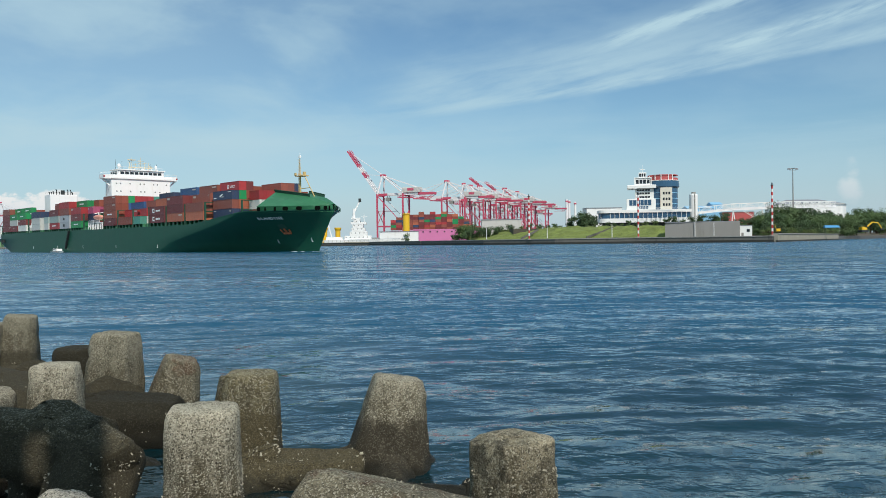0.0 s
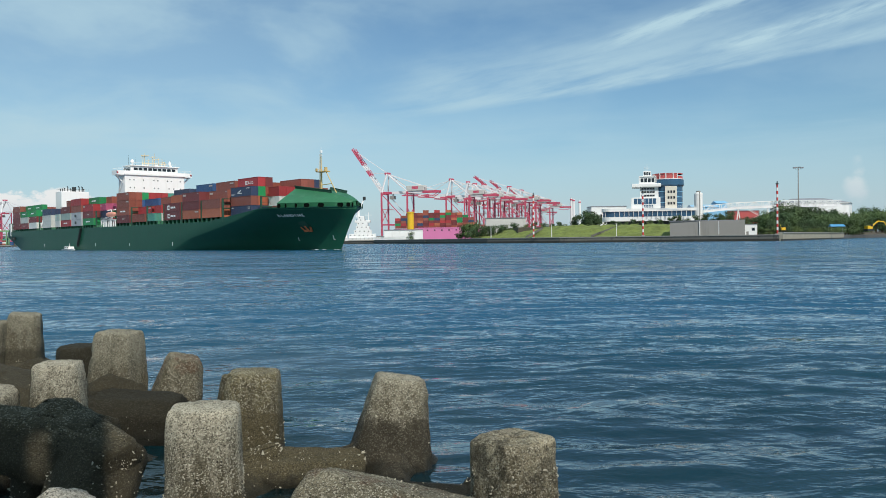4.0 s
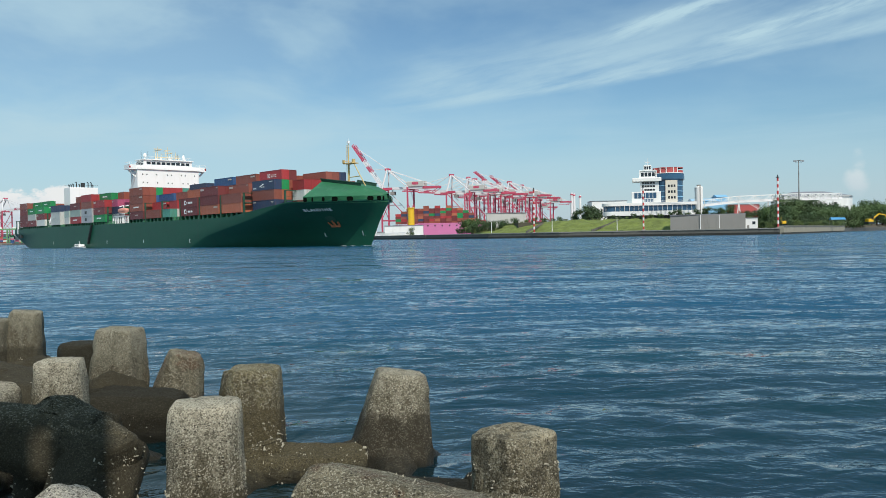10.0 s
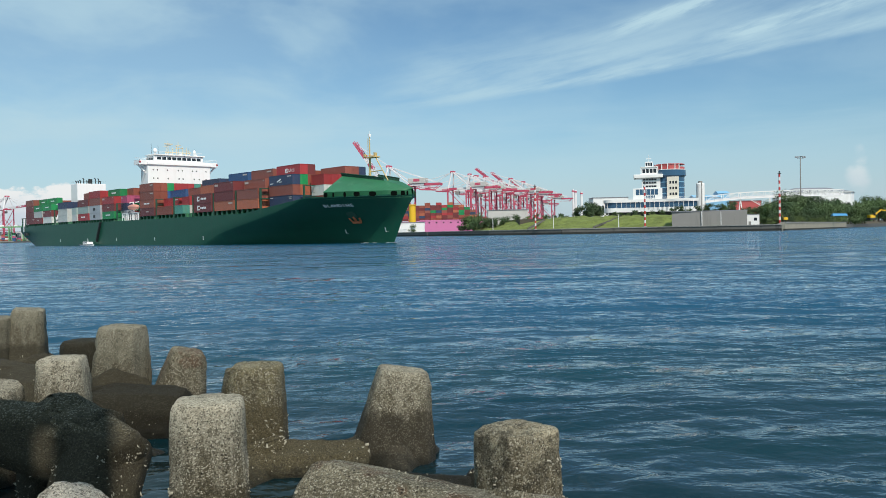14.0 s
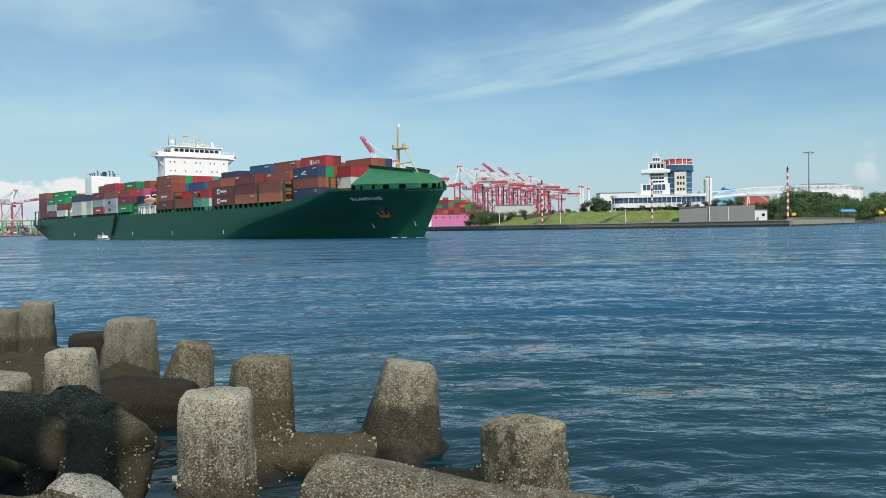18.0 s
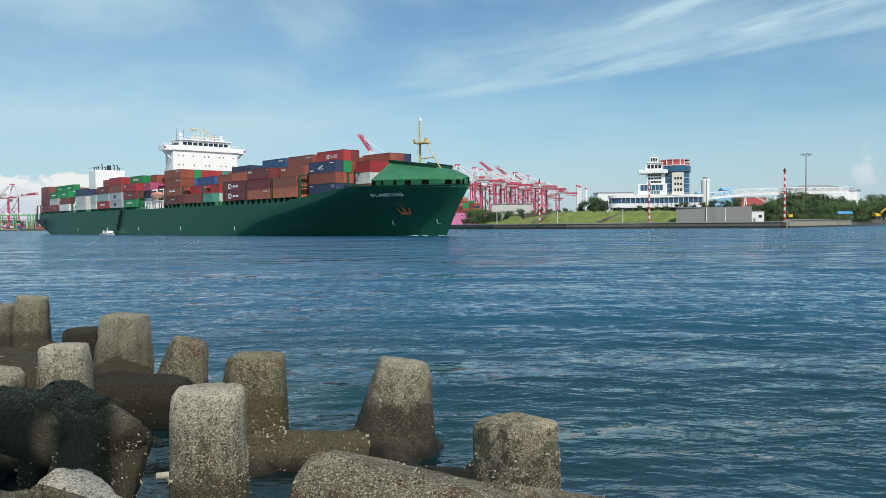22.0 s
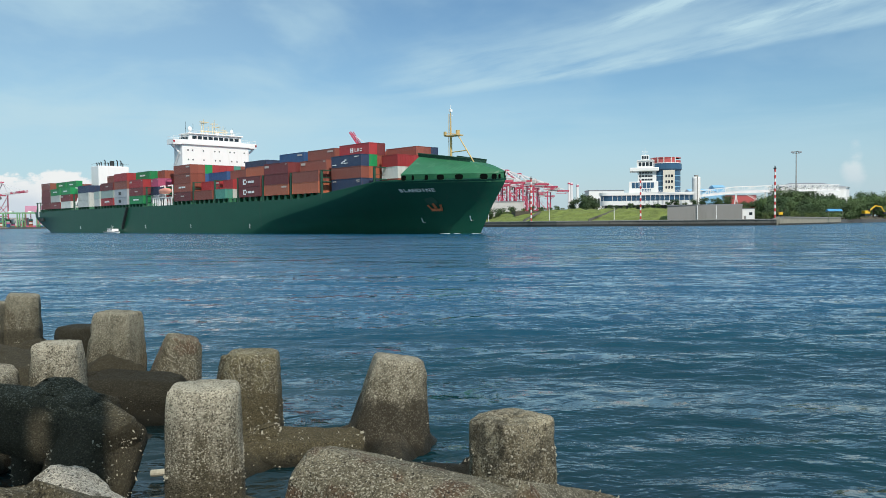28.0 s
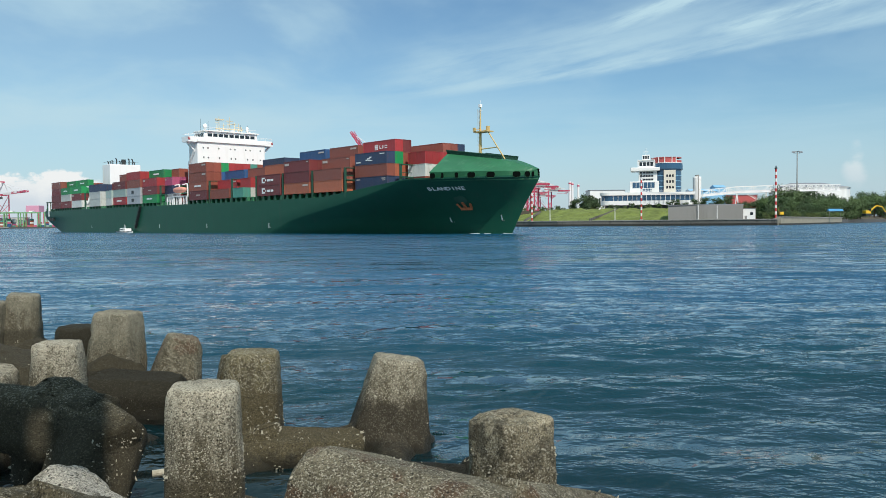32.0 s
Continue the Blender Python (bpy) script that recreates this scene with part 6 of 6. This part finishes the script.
    if crust:
        blot = node_math(nt, "MULTIPLY", node_range(nt, node_noise(nt, o, 5.0, 5, 0.65), 0.50, 0.58), crust)
        c = node_mix(nt, blot, c, (0.020, 0.018, 0.012))
    wet = node_range(nt, level, 0.26, 0.06)
    c = node_mix(nt, node_math(nt, "MULTIPLY", wet, 0.86), c, (0.011, 0.0105, 0.006))
    hsv = nt.nodes.new("ShaderNodeHueSaturation")
    nt.links.new(c, hsv.inputs["Color"])
    nt.links.new(node_math(nt, "MULTIPLY_ADD", info.outputs["Random"], 0.25, 0.88), hsv.inputs["Value"])
    nt.links.new(hsv.outputs[0], b.inputs["Base Color"])
    nt.links.new(node_math(nt, "MULTIPLY_ADD", wet, -0.45, 0.9), b.inputs["Roughness"])
    b.inputs["Specular IOR Level"].default_value = 0.25
    h = node_math(nt, "ADD", node_math(nt, "MULTIPLY", mid, 0.9), node_math(nt, "MULTIPLY", small, 0.5))
    h = node_math(nt, "SUBTRACT", h, node_math(nt, "MULTIPLY", pits, 0.9))
    h = node_math(nt, "SUBTRACT", h, node_math(nt, "MULTIPLY", gap, 0.22))
    bp = nt.nodes.new("ShaderNodeBump")
    bp.inputs["Strength"].default_value, bp.inputs["Distance"].default_value = 1.0, 0.03
    nt.links.new(h, bp.inputs["Height"])
    nt.links.new(bp.outputs[0], b.inputs["Normal"])
    return m


M_ROCK = rock_material("sea_worn_concrete", 0.48, (0.30, 0.275, 0.20), (0.050, 0.043, 0.026), speck=0.6)
M_DRY = rock_material("pale_dry_concrete", 0.56, (0.54, 0.49, 0.37), (0.072, 0.061, 0.036))
M_BROWN = rock_material("brown_crusted_concrete", 0.58, (0.27, 0.23, 0.125), (0.085, 0.069, 0.034))
M_RUSTY = rock_material("rust_stained_concrete", 0.35, (0.30, 0.265, 0.18), (0.050, 0.040, 0.023), (0.115, 0.062, 0.034))
M_TWOTONE = rock_material("half_wet_concrete", 0.52, (0.52, 0.47, 0.35), (0.034, 0.028, 0.0175))
M_CRUSTED = rock_material("oyster_crusted_concrete", 0.36, (0.46, 0.40, 0.27), (0.10, 0.082, 0.046), crust=0.5)
# damp concrete, painted darker still for the shade among the blocks
M_SHADE = rock_material("damp_shaded_concrete", 0.95, (0.14, 0.12, 0.074), (0.044, 0.037, 0.021), speck=0.5)
M_PALE = rock_material("bleached_concrete", -0.2, (0.56, 0.53, 0.45))
M_WEED = rock_material("weed_grown_concrete", 1.2, (0.04, 0.034, 0.020), (0.016, 0.0145, 0.008), speck=0.4)
M_SHELL = material("barnacle_shell", (0.36, 0.33, 0.25), 0.8, 0, 0.6, 14, 60, 0.3)
SIDES = 48


def leg_rings(axis, spin, length, r_root, r_tip, rng, chamfer=1.12):
    """One tapered leg: four broad faces and four narrower chamfers with worn edges, and a blunt rounded end. Unturned, a broad face looks out from the land."""
    axis = Vector(axis).normalized()
    out = Vector((0, -1, 0)) if abs(axis.y) < 0.8 else Vector((1, 0, 0))
    a = (out - axis * out.dot(axis)).normalized()
    b = axis.cross(a)
    n, rings = SIDES, []

    def face(t):
        return min(1 / max(abs(math.cos(t)), 1e-4), 1 / max(abs(math.sin(t)), 1e-4), chamfer / max(abs(math.cos(t - 0.7854)), 1e-4), chamfer / max(abs(math.sin(t - 0.7854)), 1e-4))
    # corners worn round by averaging over a few degrees
    shape = [sum(face(6.28319 * i / n + e) for e in (-0.07, -0.035, 0.0, 0.035, 0.07)) / 5 for i in range(n)]
    profile = [(0.0, r_root)] + [(length * k / 16, r_root + (r_tip - r_root) * k / 16) for k in range(1, 15)]
    profile += [(length - 0.065, r_tip * 1.0), (length - 0.040, r_tip * 0.985), (length - 0.020, r_tip * 0.955), (length - 0.007, r_tip * 0.91), (length, r_tip * 0.85), (length + 0.007, r_tip * 0.65), (length + 0.010, r_tip * 0.35), (length + 0.010, 0.01)]
    for d, r in profile:
        ring = []
        for i in range(n):
            t = 6.28319 * i / n + spin
            p = axis * d + (a * math.cos(t) + b * math.sin(t)) * r * shape[i]
            edge = max(0.0, shape[i] - 1.02) * 4 + (0.5 if d > length - 0.05 else 0.0)
            w = noise.noise(p * 2.2 + rng) * 0.012 + noise.noise(p * 7 + rng) * 0.009 + noise.noise(p * 24 + rng) * 0.006
            w -= max(0.0, noise.noise(p * 9 + rng * 2) - 0.15) * 0.09 * edge + max(0.0, noise.noise(p * 11 + rng * 2) - 0.30) * 0.04
            ring.append(p + (p - axis * d * 0.9).normalized() * w)
        rings.append(ring)
    return rings


def tetrapod(tip, axis, aim, scale, seed, label, leg=1.08, r_tip=0.28, r_root=0.34, shells=30, broken=(), gone=(), turn=0.0, mat=None, chamfer=1.12, splash=0.40):
    """Four-legged block: one leg ends at tip and points along axis, the next is turned towards aim; broken legs are worn stubs."""
    axis = Vector(axis).normalized()
    side = Vector(aim)
    side = (side - axis * side.dot(axis)).normalized()
    legs = [axis] + [(Matrix.Rotation(radians(120 * k), 3, axis) @ (side * 0.943 - axis * 0.333)) for k in range(3)]
    rng = Vector((seed * 3.1, seed * 1.7, seed * 0.9))
    s = Shape()
    s.v.append((0, 0, 0))
    for i, l in enumerate(legs):
        if i in gone:
            continue
        k = len(s.v)
        s.f += [(0, k + (j + 1) % SIDES, k + j) for j in range(SIDES)]
        s.rings(leg_rings(l, radians(turn + 13 * i), leg * scale * (0.30 if i in broken else 1.0), r_root * scale, r_tip * scale * (1.1 if i in broken else 1.0), rng + Vector((i, 0, 0)), chamfer), cap0=False, cap1=False)
    centre = Vector(tip) - axis * leg * scale
    me = s.mesh("tetrapod", mat or M_ROCK, True)
    ob = new("tetrapod", me)
    ob.matrix_basis = Matrix.Translation(centre)
    tagged(ob, label, "breakwater block", "concrete armour blocks along the shore")
    if shells:
        r = random.Random(seed)
        b = Shape()
        sites = [v for v in me.vertices if -0.05 < v.co.z + centre.z < splash and v.normal.y < 0.3 and v.normal.z > -0.6]
        heads = [r.choice(sites) for _ in range(max(3, shells // 14))] if sites else []
        for _ in range(shells if sites else 0):
            v = r.choice(heads) if r.random() < 0.45 else r.choice(sites)
            d, z = v.normal, r.uniform(0.004, 0.011)
            u = d.orthogonal().normalized()
            w = d.cross(u)
            p = v.co + u * r.gauss(0, 0.025) + w * r.gauss(0, 0.025)
            lean = (d + u * r.uniform(-.8, .8) + w * r.uniform(-.8, .8)).normalized()
            b.tube(p - lean * 0.03, p + lean * z, z * r.uniform(0.9, 1.7), z * 0.35, 5)
        if b.v:
            tagged(part("barnacle_crust", b, M_SHELL, ob), "cluster of whitish barnacles and oysters", kind="stuff")
    return ob


UP = "sea-worn grey concrete tetrapod with one leg upright"
tetrapod((-8.15, 14.5, 0.97), (0.05, 0, 1), (1, 1, 0), 1.0, 1, UP)
tetrapod((-7.70, 14.8, 1.08), (0.10, 0, 1), (1, -1, 0), 1.02, 2, UP, turn=20, r_tip=0.26, r_root=0.38, chamfer=1.2)
tetrapod((-4.17, 10.3, 1.22), (0.03, 0, 1), (1, -0.6, 0), 1.10, 3, "tall grey concrete tetrapod leg standing upright by the water", turn=-12, chamfer=1.18, r_tip=0.235, r_root=0.31)
tetrapod((-3.85, 8.0, 1.16), (0, 0, 1), (-1, 0.3, 0), 0.96, 4, "lichen-spotted concrete tetrapod with an upright leg", turn=8, mat=M_DRY, r_tip=0.225, r_root=0.30)
tetrapod((-3.38, 10.5, 0.86), (0.24, 0, 1), (-1, -0.4, 0), 0.85, 5, "concrete tetrapod with a reddish stained broken leg", mat=M_RUSTY, r_tip=0.25, r_root=0.44, turn=30)
tetrapod((-5.44, 12.0, 0.83), (0, 0, 1), (1, 0, 0), 1.0, 6, "dark weedy concrete tetrapod partly hidden behind others", mat=M_WEED)
tetrapod((-2.02, 8.5, 0.97), (0.01, 0, 1), (-1, 0.2, 0), 1.06, 7, "brown pitted concrete tetrapod leg with oysters at its foot", mat=M_BROWN, shells=260, turn=4, chamfer=1.2, r_tip=0.25, r_root=0.30)
tetrapod((-1.74, 5.8, 1.16), (0, 0, 1), (-0.4, -1, 0), 1.0, 8, "pale rounded concrete tetrapod leg with barnacles at its foot", mat=M_DRY, shells=700, r_tip=0.252, r_root=0.285, turn=11, splash=0.70)
tetrapod((-0.45, 8.3, 0.93), (0.15, 0.05, 1), (-1, 0.3, 0), 1.0, 9, "leaning concrete tetrapod with pale dry top and dark wet base", mat=M_TWOTONE, r_tip=0.26, r_root=0.45, turn=10, chamfer=1.2)
tetrapod((0.49, 5.8, 0.91), (0, 0, 1), (1, -0.5, 0), 1.05, 10, "eight-sided concrete tetrapod leg with oyster-blackened flank", mat=M_CRUSTED, r_tip=0.235, r_root=0.25, turn=38, shells=220, chamfer=1.25, leg=1.3, splash=0.66)
tetrapod((-0.88, 5.05, 0.58), (-1, 0.42, 0.21), (0, 1, -0.1), 1.22, 11, "concrete tetrapod lying over, rust-brown along its flank", mat=M_RUSTY, shells=260, splash=0.85, r_root=0.37, gone=(3,), turn=9)
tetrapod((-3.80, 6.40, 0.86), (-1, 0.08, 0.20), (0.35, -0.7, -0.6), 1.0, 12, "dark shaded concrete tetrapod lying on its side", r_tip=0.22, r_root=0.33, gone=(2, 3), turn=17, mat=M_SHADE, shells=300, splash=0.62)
tetrapod((-2.40, 4.85, 0.70), (-0.79, 0.5, 0.4), (0, -0.7, -0.7), 0.72, 13, "rough pale-topped concrete tetrapod close to the promenade", mat=M_PALE, broken=(2,), turn=2)
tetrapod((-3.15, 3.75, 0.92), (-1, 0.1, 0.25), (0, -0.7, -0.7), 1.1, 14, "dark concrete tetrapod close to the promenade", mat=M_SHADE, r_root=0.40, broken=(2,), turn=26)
tetrapod((-0.78, 7.9, -0.02), (1, 0.06, 0.02), (0, 0.7, -0.7), 1.0, 15, "low brown concrete tetrapod leg crusted with oysters at the waterline", mat=M_BROWN, shells=420, r_root=0.32, broken=(2,), turn=12)
tetrapod((-3.10, 9.5, 0.22), (1, -0.05, 0.08), (0, 0.7, -0.7), 1.1, 16, "low dark weed-grown concrete tetrapod crusted with oysters at the waterline", mat=M_WEED, shells=300, r_root=0.42, broken=(2,), turn=6)
tetrapod((-0.70, 7.4, -0.16), (-1, 0.1, 0.1), (0, 0.7, -0.7), 1.0, 17, "low dark weed-grown concrete tetrapod crusted with oysters at the waterline", mat=M_WEED, shells=120, broken=(3,), turn=19)
tetrapod((-4.36, 7.6, 0.96), (0.12, -0.1, 1), (-1, 0.3, 0), 0.95, 18, "pale lichen-spotted concrete tetrapod at the rim of the pile", mat=M_DRY, turn=4)
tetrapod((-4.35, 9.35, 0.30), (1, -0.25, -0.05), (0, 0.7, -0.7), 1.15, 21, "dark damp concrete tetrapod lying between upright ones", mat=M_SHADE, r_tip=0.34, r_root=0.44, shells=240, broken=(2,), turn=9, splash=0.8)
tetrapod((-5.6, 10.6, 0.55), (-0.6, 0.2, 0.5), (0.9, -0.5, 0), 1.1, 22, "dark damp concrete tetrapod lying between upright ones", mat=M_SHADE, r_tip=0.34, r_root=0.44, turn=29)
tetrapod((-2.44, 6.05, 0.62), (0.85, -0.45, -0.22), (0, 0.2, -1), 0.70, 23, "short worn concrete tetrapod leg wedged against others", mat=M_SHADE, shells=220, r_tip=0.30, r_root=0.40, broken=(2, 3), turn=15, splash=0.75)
tetrapod((-2.42, 9.3, 0.80), (0.05, 0, 1), (1, 0.5, 0), 0.9, 24, "brown broken concrete tetrapod leg behind a taller one", mat=M_BROWN, r_tip=0.17, r_root=0.28, turn=30)
tetrapod((-4.7, 5.2, 0.60), (-0.5, 0.1, 0.8), (0.8, -0.6, 0), 1.0, 19, UP, turn=14)
tetrapod((-6.6, 9.6, 0.55), (0.3, -0.1, 1), (0.8, -0.6, 0), 1.0, 20, UP, turn=24)


def sunken_rock(x, y, z, r, seed):
    s, off = Shape(), Vector((seed * 2.3, seed, 0))
    rings = []
    for i in range(1, 10):
        a = math.pi / 2 * (1 - i / 9)
        rings.append([])
        for j in range(20):
            t = 6.28319 * j / 20
            p = Vector((math.cos(t) * math.cos(a), math.sin(t) * math.cos(a) * 0.7, math.sin(a) * 0.45)) * r
            rings[-1].append(p * (1 + 0.25 * noise.noise(p * 1.8 + off) + 0.1 * noise.noise(p * 6 + off)))
    s.rings(rings, cap1=False)
    return solid("boulder", s, M_WEED, pose(x, y, z), "dark weedy boulder awash just under the surface", "rock", "boulders awash", smooth=True)


sunken_rock(2.15, 6.5, -0.46, 0.85, 1)
sunken_rock(3.1, 6.3, -0.44, 0.7, 2)
sunken_rock(-0.45, 9.0, -0.38, 0.7, 3)
bottle = thing("plastic_bottle", pose(-2.5, 7.2, 0.1), "small white plastic bottle floating between the blocks", "bottle")
part("body", Shape().tube((-0.09, 0, 0), (0.06, 0, 0.01), 0.032, 0.032, 12).tube((0.06, 0, 0.01), (0.10, 0, 0.012), 0.032, 0.014, 12), M_SHELL, bottle)
part("cap", Shape().tube((0.10, 0, 0.012), (0.12, 0, 0.013), 0.015, 0.015, 10), M_SHELL, bottle)


# ---------------------------------------------------------------- movement
def motions():
    walk(ship, [(t, pose(x, y, 0, 0, 0, h)) for t, x, y, h in SHIP_ROWS])
    walk(foam, [(t, pose(x, y, 0, 0, 0, h)) for t, x, y, h in SHIP_ROWS])
    rows = []
    for t, x, y, h in SHIP_ROWS:
        m = pose(x, y, 0, 0, 0, h) @ pose(-171, -18.4, -0.1, 0, 0, 1)
        rows.append((t, m))
    walk(launch, rows)
    walk(bottle, [(0, pose(-2.15, 7.3, 0.08, 0, 0, 20)), (8, pose(-2.2, 7.3, 0.08, 0, 0, 10)), (17, pose(-2.45, 7.25, 0.08, 0, 0, 5)), (20, pose(-2.54, 7.2, 0.08, 0, 0, 8)), (26, pose(-2.56, 7.2, 0.08, 0, 0, 0)), (32, pose(-2.54, 7.2, 0.08, 0, 0, 14))])
    walk(water, [(0, pose(6, 8, 0)), (16, pose(0, 0, 0)), (32, pose(-6, -8, 0))])


motions()
